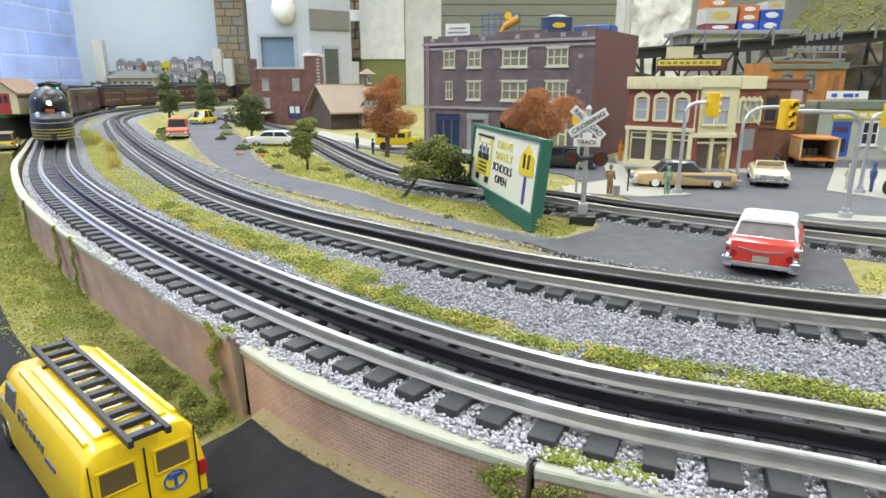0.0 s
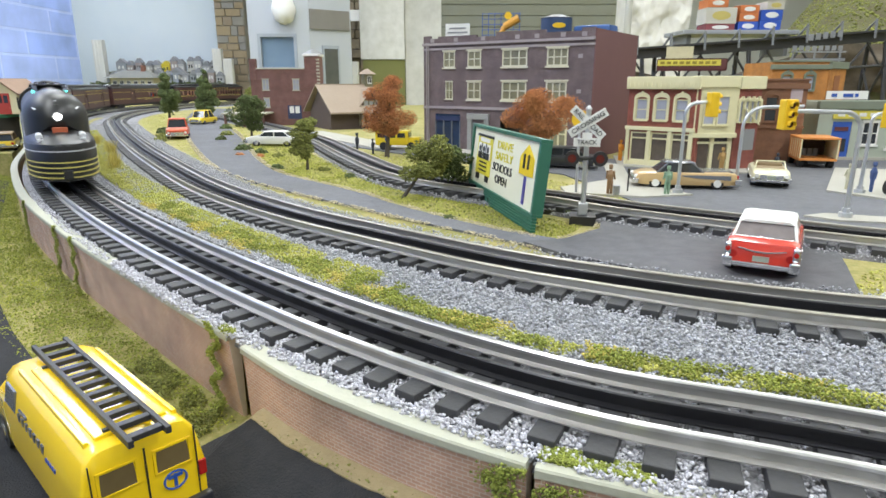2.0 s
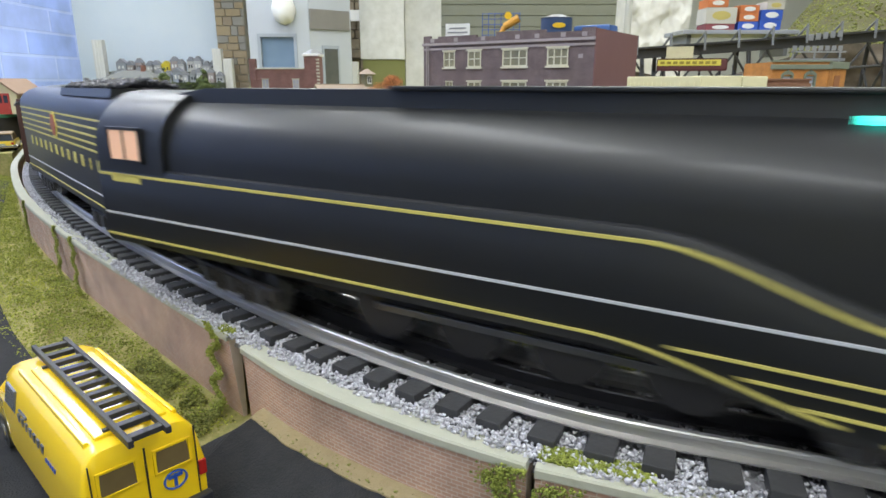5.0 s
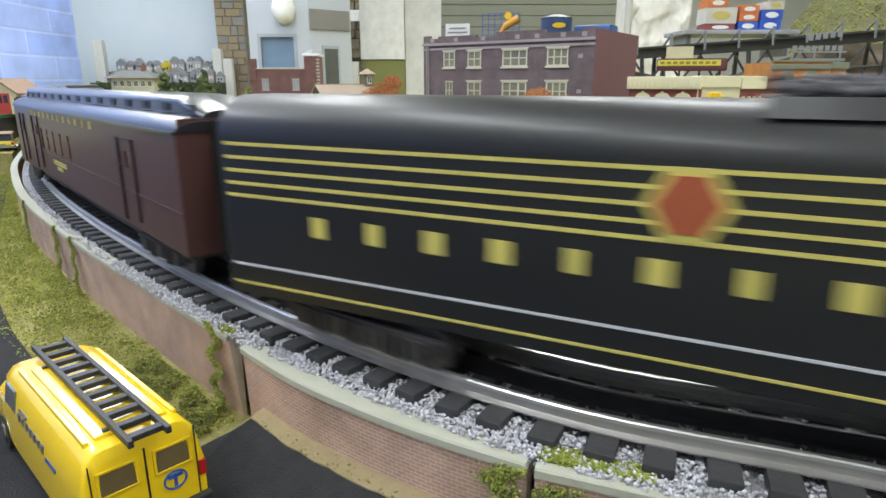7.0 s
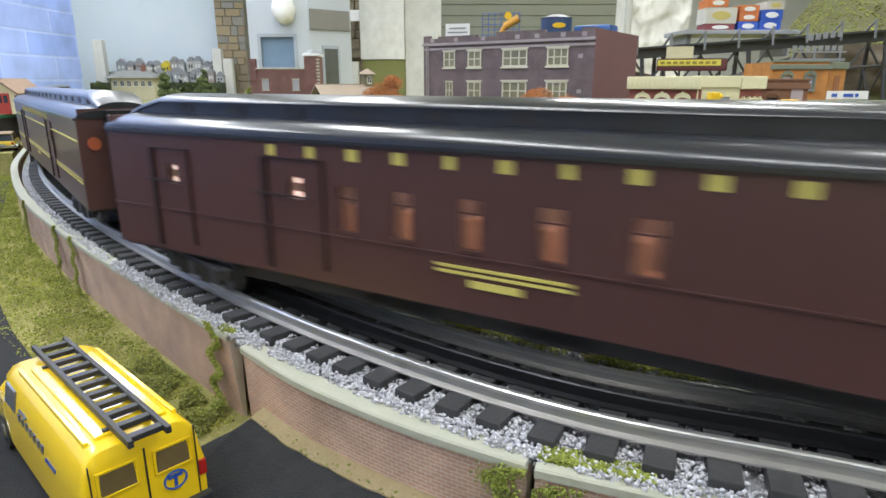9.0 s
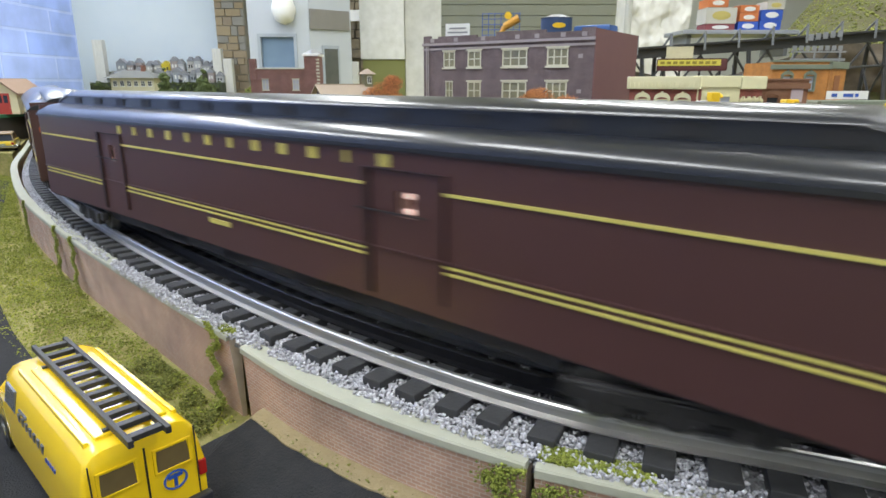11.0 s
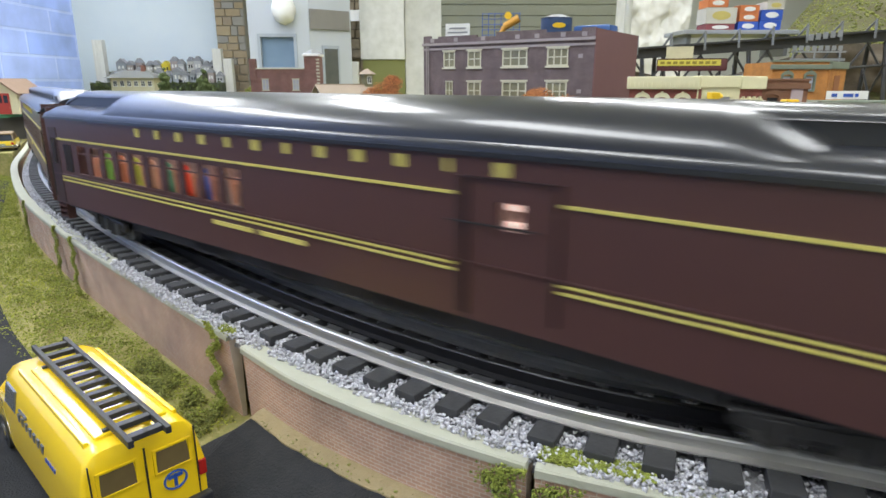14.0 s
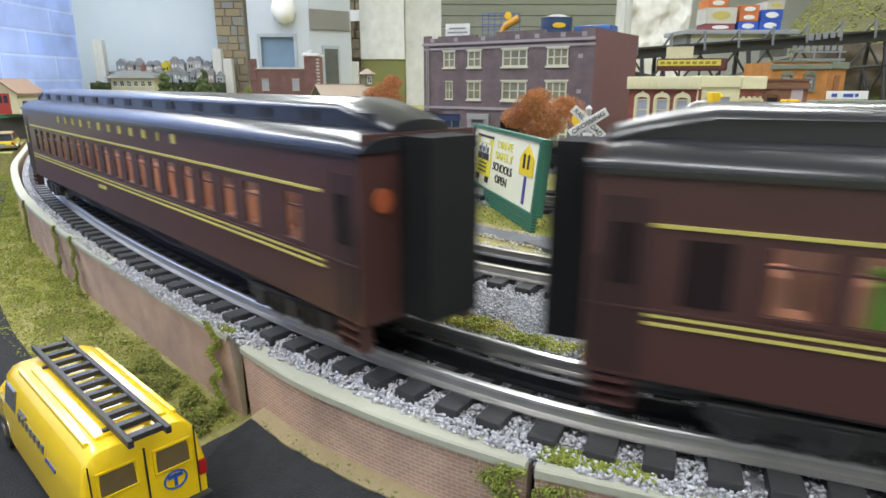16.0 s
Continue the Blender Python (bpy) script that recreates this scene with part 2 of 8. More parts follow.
M_BARK = mat("grey_bark", (0.1, 0.085, 0.065), 0.9, color2=(0.06, 0.05, 0.04), scale=500, bump=0.8)
M_SKY_CARD = mat("sky_backdrop_paint", (0.6, 0.7, 0.8), 0.9, color2=(0.72, 0.78, 0.83), scale=4)
M_BLUE_WALL = brick_mat("blue_wall_paint", (0.3, 0.42, 0.86), (0.36, 0.47, 0.88), (0.44, 0.55, 0.92), 0.42, 0.118, "YZ", 0.45, 0.06, 5.0)

# ---- room ----
ROOM = (-3.5, 4.2, -1.9, 5.75)
floor = part("floor", boxed(ROOM[0] - 0.1, ROOM[1] + 0.1, ROOM[2] - 0.1, ROOM[3] + 0.1, -1.0, -0.95), mat("floor_vinyl", (0.3, 0.28, 0.25), 0.5, scale=30))
tagged(floor, "grey vinyl floor of the hobby room", "floor", kind="structure")
ceiling = part("ceiling", boxed(ROOM[0] - 0.1, ROOM[1] + 0.1, ROOM[2] - 0.1, ROOM[3] + 0.1, CEILING, CEILING + 0.05), M_PLASTER)
tagged(ceiling, "white plaster ceiling of the hobby room", "ceiling", kind="structure")
# paint lightened so the unseen wall behind the camera bounces light forward
for nm, b in (("wall_south", (ROOM[0], ROOM[1], ROOM[2] - 0.1, ROOM[2])), ("wall_east", (ROOM[1], ROOM[1] + 0.1, ROOM[2] - 0.1, ROOM[3] + 0.1)), ("wall_north", (ROOM[0], ROOM[1], ROOM[3], ROOM[3] + 0.1))):
    w = part(nm, boxed(*b, -0.95, CEILING), mat("bounce_wall_paint", (0.6, 0.61, 0.57), 0.85, color2=(0.5, 0.52, 0.48), scale=8, bump=0.2))
    tagged(w, "grey-green wall of the hobby room, lightened to bounce light", "wall", kind="structure")
wall_west = part("wall_west", boxed(ROOM[0] - 0.1, -2.05, ROOM[2] - 0.1, 3.58, -0.95, CEILING), M_BLUE_WALL)
wall_far_west = part("wall_far_west", boxed(ROOM[0] - 0.1, ROOM[0], 3.58, ROOM[3] + 0.1, -0.95, CEILING), M_SKY_CARD)
tagged(wall_far_west, "pale blue painted wall of the alcove", "wall", kind="structure")
tagged(wall_west, "blue painted brick wall of the hobby room", "wall", kind="structure")
# unseen fixtures, also at the spots added only for brightening
for lx, ly in LAMP_SPOTS:
    fx = thing("ceiling_light", pose(lx, ly, CEILING), "unseen white fluorescent light under the ceiling", "ceiling light", "ceiling lights")
    part("housing", boxed(-0.16, 0.16, -0.6, 0.6, -0.055, -0.001, bevel=0.006), mat("lamp_white", (0.8, 0.8, 0.8), 0.5), fx)
    part("diffuser", boxed(-0.14, 0.14, -0.58, 0.58, -0.066, -0.056), glow("tube_glow", (0.95, 0.98, 1.0), 3.0), fx)

# ---- ground ----
def sheet(name, poly, z0, z1, material, label, category):
    bm = bmesh.new()
    prism(bm, poly, z0, z1)
    bmesh.ops.triangulate(bm, faces=[f for f in bm.faces if len(f.verts) > 4])
    ob = part(name, bm, material)
    return tagged(ob, label, category, kind="structure")


WALL_1 = Line([(-1.42, 2.45), (-1.25, 2.05), (-1.04, 1.62), (-0.875, 1.3), (-0.765, 1.115), (-0.632, 0.89), (-0.523, 0.733), (-0.447, 0.632), (-0.383, 0.556), (-0.327, 0.494), (-0.262, 0.425), (-0.179, 0.341), (-0.129, 0.291), (-0.099, 0.262)], rounds=20)
WALL_2 = Line([(-0.092, 0.253), (-0.06, 0.221), (-0.03, 0.198), (-0.004, 0.181), (0.026, 0.1645)], rounds=10)
WALL_3 = Line([(0.0285, 0.1625), (0.053, 0.153), (0.085, 0.1405), (0.13, 0.12), (0.22, 0.076), (0.4, -0.01), (0.7, -0.15), (1.2, -0.355), (2.2, -0.68), (3.4, -0.96)], rounds=10)
rim = [tuple(WALL_1.off(q, 0.013)) for q in np.linspace(0.02, WALL_1.length, 40)] + [tuple(WALL_2.off(q, 0.013)) for q in np.linspace(0, WALL_2.length, 12)] + [tuple(WALL_3.off(q, 0.013)) for q in np.linspace(0.002, WALL_3.length, 30)]
sheet("ground", rim + [(4.15, -1.0), (4.15, 5.7), (-3.45, 5.7), (-3.45, 3.5), (-2.0, 3.5), (-2.0, 2.2)], -0.06, GROUND, M_TURF_BASE, "yellow-green turf ground of the model railway", "ground")
sheet("lower_ground", [(-2.0, -1.2), (3.9, -1.2), (3.9, 0.6), (0.3, 0.6), (-0.4, 1.2), (-1.0, 2.2), (-2.0, 2.6)], LOWER - 0.03, LOWER, M_TURF_BASE, "mossy ground at the foot of the retaining wall", "ground")
sheet("upper_turf", [(-1.99, 1.06), (-0.75, 1.06), (-0.885, 1.3), (-1.055, 1.62), (-1.265, 2.05), (-1.425, 2.4), (-1.99, 2.17)], LOWER - 0.004, GROUND, M_TURF_BASE, "yellow-green turf bank beside the station hut", "ground")
table = part("layout_table", boxed(-3.45, 4.15, -1.2, 5.7, -0.13, -0.086), mat("table_ply", (0.4, 0.3, 0.18), 0.7, scale=20))
tagged(table, "plywood table top under the model railway", "table", kind="structure")
M_WALL_BRICK = brick_mat("wall_brick", (0.52, 0.325, 0.245), (0.45, 0.275, 0.205), (0.57, 0.48, 0.4), 0.0042, 0.0016, "UV", gap=0.13)


def retaining_wall(line, q0, q1, lean=0.0):
    ob = thing("retaining_wall", None, "low red-brown brick retaining wall with pale coping", "retaining wall", "retaining walls")
    bm = bmesh.new()
    uv = bm.loops.layers.uv.new()
    n = max(6, int((q1 - q0) / 0.012))
    cols = []
    for q in np.linspace(q0, q1, n):
        p, w = line.pos(q), line.way(q)
        L = np.array([-w[1], w[0]])
        prof = [(0.004 - 0.004 * 0 - lean, LOWER - 0.002), (0.0, -0.0135), (0.006, -0.0135), (0.006, LOWER - 0.002)]
        cols.append((q, [bm.verts.new((*(p + L * a), z)) for a, z in prof]))
    for (qa, a), (qb, b) in zip(cols, cols[1:]):
        for i in range(4):
            j = (i + 1) % 4
            f = bm.faces.new((a[i], b[i], b[j], a[j]))
            for lo in f.loops:
                lo[uv].uv = ((qa if lo.vert in a else qb), lo.vert.co.z)
    bm.faces.new(cols[0][1])
    bm.faces.new(cols[-1][1][::-1])
    part("brick_face", bm, M_WALL_BRICK, ob)
    cop = sweep(line, q0, q1, 0.012, [(-0.0012, -0.0134), (-0.0012, -0.0108), (-0.0006, -0.0101), (0.0072, -0.0099), (0.0076, -0.0134)])
    part("coping", cop, M_COPING, ob, "pale grey-green coping")
    return ob


retaining_wall(WALL_1, 0.0, WALL_1.length - 0.003)
retaining_wall(WALL_2, 0.002, WALL_2.length, 0.002)
retaining_wall(WALL_3, 0.0, WALL_3.length, 0.002)

# roads
def strip(name, near, far, z, material, label):
    a, b = dense(near, 12), dense(far, 12)
    n = 60
    ra = a[np.linspace(0, len(a) - 1, n).astype(int)]
    rb = b[np.linspace(0, len(b) - 1, n).astype(int)]
    return sheet(name, [tuple(p) for p in ra] + [tuple(p) for p in rb[::-1]], GROUND - 0.004, z, material, label, "road")


strip("road", [(-1.15, 2.9), (-0.74, 1.75), (-0.467, 1.15), (-0.323, 0.865), (-0.241, 0.745), (-0.161, 0.655), (-0.092, 0.585), (-0.033, 0.525), (0.021, 0.475), (0.075, 0.425)],
      [(-0.98, 2.9), (-0.62, 1.781), (-0.42, 1.288), (-0.29, 0.953), (-0.213, 0.802), (-0.157, 0.735), (-0.089, 0.655), (-0.047, 0.592), (0.031, 0.5), (0.09, 0.452)], GROUND + 0.002, M_ASPHALT, "worn grey asphalt road beside the railway")
sheet("crossing_road", [(0.06, 0.44), (0.082, 0.408), (0.13, 0.366), (0.19, 0.336), (0.235, 0.322), (0.262, 0.376), (0.285, 0.425), (0.27, 0.452), (0.2, 0.515), (0.15, 0.56), (0.139, 0.52), (0.128, 0.482), (0.093, 0.449)], GROUND - 0.004, GROUND + 0.0035,
      mat("crossing_asphalt", (0.075, 0.078, 0.085), 0.8, color2=(0.12, 0.12, 0.13), scale=90, amount=1.2, bump=0.5, bump_scale=1300), "dark worn asphalt at the level crossing", "road")
sheet("street", [(0.2, 0.585), (0.26, 0.53), (0.36, 0.46), (0.6, 0.41), (1.6, 0.4), (1.6, 1.05), (0.6, 0.99), (0.2, 0.965), (-0.06, 1.12), (-0.3, 1.42), (-0.34, 1.36), (-0.07, 1.04), (0.16, 0.8)], GROUND - 0.004, GROUND + 0.0015, M_ASPHALT, "grey asphalt town street", "road")
sheet("lower_street", [(-1.4, 1.4), (-0.72, 1.0), (-0.44, 0.57), (-0.37, 0.47), (-0.285, 0.372), (-0.215, 0.3), (-0.15, 0.262), (-0.118, 0.238), (-0.104, 0.235), (-0.098, 0.2405), (-0.086, 0.2473), (-0.0728, 0.2385), (-0.0607, 0.2285), (-0.0432, 0.2105), (-0.03, 0.195), (0.02, 0.158), (0.08, 0.128), (0.3, 0.02), (0.3, -0.5), (-1.9, -0.5), (-1.9, 1.4)], LOWER - 0.004, LOWER + 0.0015, M_ASPHALT_DARK, "black asphalt street below the retaining wall", "road")

# tracks
RAIL_HEAD = [(0.0006, -0.0019), (0.0013, -0.0017), (0.0013, -0.0005), (0.0008, 0), (-0.0008, 0), (-0.0013, -0.0005), (-0.0013, -0.0017), (-0.0006, -0.0019)]
RAIL_BASE = [(-0.0028, -0.006), (0.0028, -0.006), (0.0028, -0.0054), (0.0006, -0.0047), (0.0006, -0.0018), (-0.0006, -0.0018), (-0.0006, -0.0047), (-0.0028, -0.0054)]
# base coloured darker than the head, painting web shade and a narrower highlight
M_RAIL_FOOT = mat("shaded_rail_foot", (0.55, 0.54, 0.52), 0.36, 0.8, color2=(0.42, 0.41, 0.39), scale=90)
TIE_STEP = 0.0166
_bm = boxed(-0.0047, 0.0047, -0.0305, 0.0305, -0.0125, -0.006, bevel=0.0005)
TIE_MESH = finish(_bm, "tie", M_TIE)


def track(line, q0, q1, near_span, mats, label):
    ob = thing("railway_track", None, label, "railway track", "railway tracks")
    for side, material, nm in ((-0.01725, mats[0], "outer_rail"), (0.0, mats[1], "center_rail"), (0.01725, mats[2], "inner_rail")):
        rail = part(nm, sweep(line, q0, q1, 0.012, [(side + a, z) for a, z in RAIL_HEAD]), material, ob)
        part("rail_base", sweep(line, q0, q1, 0.012, [(side + a, z) for a, z in RAIL_BASE]), M_RAIL_BLACK if material is M_RAIL_BLACK else M_RAIL_FOOT, rail)
    bed = sweep(line, q0, q1, 0.02, [(-0.0345, GROUND - 0.003), (-0.032, -0.0108), (0.036, -0.0102), (0.046, GROUND - 0.003)])
    part("ballast_bed", bed, M_BALLAST, ob)
    rest = bmesh.new()
    for q in np.arange(q0 + 0.01, q1 - 0.01, TIE_STEP):
        p, w = line.pos(q), line.way(q)
        m = pose(p[0], p[1], random.uniform(-0.0003, 0.0001), 0, 0, math.degrees(math.atan2(w[1], w[0])) + random.uniform(-1.5, 1.5))
        if near_span[0] <= q <= near_span[1]:
            again("tie", TIE_MESH, ob, m)
        else:
            box(rest, -0.0047, 0.0047, -0.0305, 0.0305, -0.0125, -0.006, m=m)
    if len(rest.verts):
        far_ties = part("far_tie_row", rest, M_TIE, ob)
        far_ties["kind"] = "stuff"
    else:
        rest.free()
    return ob


track(TRACK_A, 0.3, TRACK_A.length - 0.1, (S0 - 3.0, S0 + 0.3), (M_RAIL, M_RAIL_BLACK, M_RAIL), "three-rail model railway track with black ties")
SB = float(TRACK_B.s[np.argmin(np.hypot(TRACK_B.d[:, 0] - 0.215, TRACK_B.d[:, 1] - 0.272))])
track(TRACK_B, 0.3, TRACK_B.length - 0.1, (SB - 2.6, SB + 0.2), (M_RAIL_TAN, M_RAIL_BLACK, M_RAIL_TAN), "weathered three-rail model railway track")
SC = float(TRACK_C.s[np.argmin(np.hypot(TRACK_C.d[:, 0] - 0.32, TRACK_C.d[:, 1] - 0.42))])
track(TRACK_C, 0.05, TRACK_C.length - 0.1, (SC - 1.6, SC + 0.2), (M_RAIL_TAN, M_RAIL_BLACK, M_RAIL_TAN), "three-rail model railway track along the street")


def along(line, q0, q1, a0, a1, n, z, rng, dz=0.0015):
    q = rng.uniform(q0, q1, n)
    a = rng.uniform(a0, a1, n)
    x, y = np.interp(q, line.s, line.d[:, 0]), np.interp(q, line.s, line.d[:, 1])
    dx, dy = np.interp(q + 0.004, line.s, line.d[:, 0]) - np.interp(q - 0.004, line.s, line.d[:, 0]), np.interp(q + 0.004, line.s, line.d[:, 1]) - np.interp(q - 0.004, line.s, line.d[:, 1])
    h = np.hypot(dx, dy)
    return np.stack([x - dy / h * a, y + dx / h * a, z + rng.uniform(-dz, dz, n)], 1)


def noise_keep(p, scale, level):
    """Thins points out where a slow noise is low, so that bare patches stay."""
    return np.array([noise.noise(Vector((a * scale, b * scale, 7.0))) + level > 0 for a, b in p[:, :2]])


bed = part("ballast_strip", sweep(TRACK_B, 0.5, SB + 1.2, 0.02, [(-0.112, GROUND - 0.003), (-0.1, GROUND + 0.0015), (-0.03, GROUND + 0.0035), (-0.03, GROUND - 0.003)]), M_BALLAST)
tagged(bed, "grey ballast strip between the two tracks", "ballast", kind="structure")
bed = part("ballast_strip", sweep(TRACK_A, 0.5, S0 + 0.6, 0.02, [(0.03, GROUND - 0.003), (0.03, GROUND + 0.0025), (0.052, GROUND + 0.001), (0.056, GROUND - 0.003)]), M_BALLAST)
tagged(bed, "grey ballast strip beside the inner rail", "ballast", kind="structure")
bed = part("ballast_strip", sweep(TRACK_B, 0.5, SB + 0.05, 0.02, [(0.03, GROUND - 0.003), (0.03, GROUND + 0.003), (0.06, GROUND + 0.0008), (0.064, GROUND - 0.003)]), M_BALLAST)
tagged(bed, "grey ballast shoulder between the track and the road", "ballast", kind="structure")
bed = part("median_bed", sweep(TRACK_A, S0 - 2.4, S0 - 0.25, 0.02, [(0.05, GROUND - 0.003), (0.055, GROUND + 0.0025), (0.082, GROUND + 0.0025), (0.088, GROUND - 0.003)]), M_TURF_BASE)
tagged(bed, "mossy median between the two tracks", "verge", kind="structure")
rng = np.random.default_rng(5)
p = np.vstack([along(TRACK_A, S0 - 1.5, S0 - 0.35, -0.0375, -0.0185, 15000, -0.0104, rng), along(TRACK_A, S0 - 0.4, S0 + 0.12, -0.0375, -0.0185, 21000, -0.0102, rng, 0.0017), along(TRACK_A, S0 - 1.5, S0 + 0.1, -0.0155, 0.0155, 15000, -0.0098, rng, 0.0014)])
keep = noise_keep(p, 70, 0.42)
p = p[keep]
scatter("ballast_near_wall", p, rng.uniform(0.0009, 0.002, len(p)), M_STONE_LIGHT, label="pale grey crushed stone ballast beside the outer rail", category="ballast", seed=2)
p = np.vstack([along(TRACK_A, S0 - 1.5, S0 + 0.15, 0.019, 0.043, 20000, -0.0102, rng), along(TRACK_B, SB - 1.9, SB - 0.5, -0.062, -0.0185, 30000, -0.0102, rng), along(TRACK_B, SB - 0.6, SB + 0.12, -0.1, -0.0185, 52000, -0.0103, rng), along(TRACK_B, SB - 1.9, SB + 0.1, 0.0185, 0.06, 14000, -0.0105, rng),
               along(TRACK_B, SB - 1.2, SB + 0.1, -0.0155, 0.0155, 7000, -0.0104, rng, 0.0012), along(TRACK_C, SC - 1.5, SC + 0.2, -0.042, 0.042, 10000, -0.0106, rng, 0.0012)])
scatter("ballast_between_tracks", p, rng.uniform(0.0009, 0.0019, len(p)), M_STONE, label="grey crushed stone ballast between the tracks", category="ballast", seed=3)

# ---- the train ----
M_ENGINE = mat("dark_green_black_enamel", (0.009, 0.01, 0.011), 0.42, color2=(0.013, 0.014, 0.016), scale=40, coat=0.08)
M_MAROON = mat("tuscan_red_enamel", (0.082, 0.036, 0.033), 0.4, color2=(0.07, 0.031, 0.028), scale=60, coat=0.15)
M_ROOF = mat("black_roof_enamel", (0.016, 0.017, 0.021), 0.3, color2=(0.022, 0.023, 0.027), scale=60, coat=0.45)
M_GOLD = mat("gold_paint", (0.68, 0.6, 0.14), 0.5, color2=(0.52, 0.45, 0.14), scale=200)
M_SILVER = mat("silver_paint", (0.6, 0.62, 0.66), 0.4, color2=(0.5, 0.52, 0.55), scale=200)
M_GEAR = mat("black_running_gear", (0.014, 0.014, 0.016), 0.5, color2=(0.03, 0.028, 0.028), scale=200)
M_WHEEL = mat("worn_wheel_steel", (0.2, 0.2, 0.2), 0.4, 0.8, color2=(0.08, 0.08, 0.08), scale=200)
M_RUBBER = mat("black_diaphragm", (0.006, 0.006, 0.007), 0.9, scale=200)
M_RED_PLATE = mat("red_enamel_plate", (0.42, 0.1, 0.04), 0.5, scale=200)
M_PANE = glass_mat("train_window_glass", (0.95, 0.92, 0.9), 0.05)
M_LIT = glow("carriage_lamp_glow", (1.0, 0.84, 0.74), 12.0)
M_SEAT = mat("tan_seat_plush", (0.55, 0.3, 0.22), 0.8, color2=(0.5, 0.3, 0.2), scale=100)
DARK_PANE = mat("dark_carriage_pane", (0.026, 0.017, 0.018), 0.12, scale=60)
M_HEADLIGHT = glow("headlight_glow", (1.0, 0.93, 0.82), 14.0)
M_GREEN_LAMP = glow("green_marker_glow", (0.05, 0.8, 0.65), 4.0)


def wheel_truck(parent, x, axles, pitch, r=0.0095, length=None):
    """A swivelling truck under a vehicle: side frames, springs, wheels."""
    tr = new("truck")
    tr.parent = parent
    tr.matrix_basis = pose(x, 0, 0)
    half = pitch * (axles - 1) / 2 + 0.011
    for sy in (-1, 1):
        bm = boxed(-half, half, sy * 0.0235 - 0.0018, sy * 0.0235 + 0.0018, 0.0085, 0.0145, bevel=0.0008)
        for k in range(axles):
            xx = (k - (axles - 1) / 2) * pitch
            box(bm, xx - 0.0045, xx + 0.0045, sy * 0.0245 - 0.0022, sy * 0.0245 + 0.0022, 0.0055, 0.0135, bevel=0.0006)
        for k in range(axles - 1):
            xx = (k - (axles - 2) / 2) * pitch
            for d in (-0.003, 0.003):
                rod(bm, (xx + d, sy * 0.025, 0.004), (xx + d, sy * 0.025, 0.013), 0.0018, seg=8)
        part("side_frame", bm, M_GEAR, tr)
    for k in range(axles):
        xx = (k - (axles - 1) / 2) * pitch
        bm = rodded((xx, -0.02, r), (xx, 0.02, r), 0.0018, seg=8)
        for sy in (-1, 1):
            rod(bm, (xx, sy * 0.0155, r), (xx, sy * 0.0195, r), r - 0.0003, seg=20)
            rod(bm, (xx, sy * 0.0145, r), (xx, sy * 0.0155, r), r + 0.001, seg=20)
        part("wheelset", bm, M_WHEEL, tr)
    return tr


def ribbon(pts, h, thick=0.0004):
    """A thin painted band along 3D points, h high, standing thick proud on the outer side."""
    bm = bmesh.new()
    rings = []
    for i, p in enumerate(pts):
        a, b = Vector(pts[max(i - 1, 0)]), Vector(pts[min(i + 1, len(pts) - 1)])
        t = (b - a).normalized()
        n = Vector((t.y, -t.x, 0)).normalized()
        u = t.cross(n).normalized()
        if u.z < 0:
            u = -u
        p = Vector(p)
        rings.append([p - u * h / 2 - n * 0.0006, p + u * h / 2 - n * 0.0006, p + u * h / 2 + n * thick, p - u * h / 2 + n * thick])
    loft(bm, rings)
    return bm


LETTER_BLOCKS = [0.8, 0.75, 0.95, 0.95, 0.7, 0.95, 0.7, 0.95, 1.0, 0.95, 0.4, 1.0]


def letter_row(parent, x0, x1, z, h, sides=(-1, 1), y=0.0312, widths=LETTER_BLOCKS):
    """A row of gold blocks where lettering stands."""
    n = len(widths)
    for sy in sides:
        for k, w in enumerate(widths):
            f = (k + 0.5) / n
            x = x0 + (x1 - x0) * f if sy < 0 else x1 - (x1 - x0) * f
            part("letter_block", boxed(x - w * h * 0.5, x + w * h * 0.5, sy * y - 0.0006, sy * y + 0.0004, z - h / 2, z + h / 2), M_GOLD, parent)


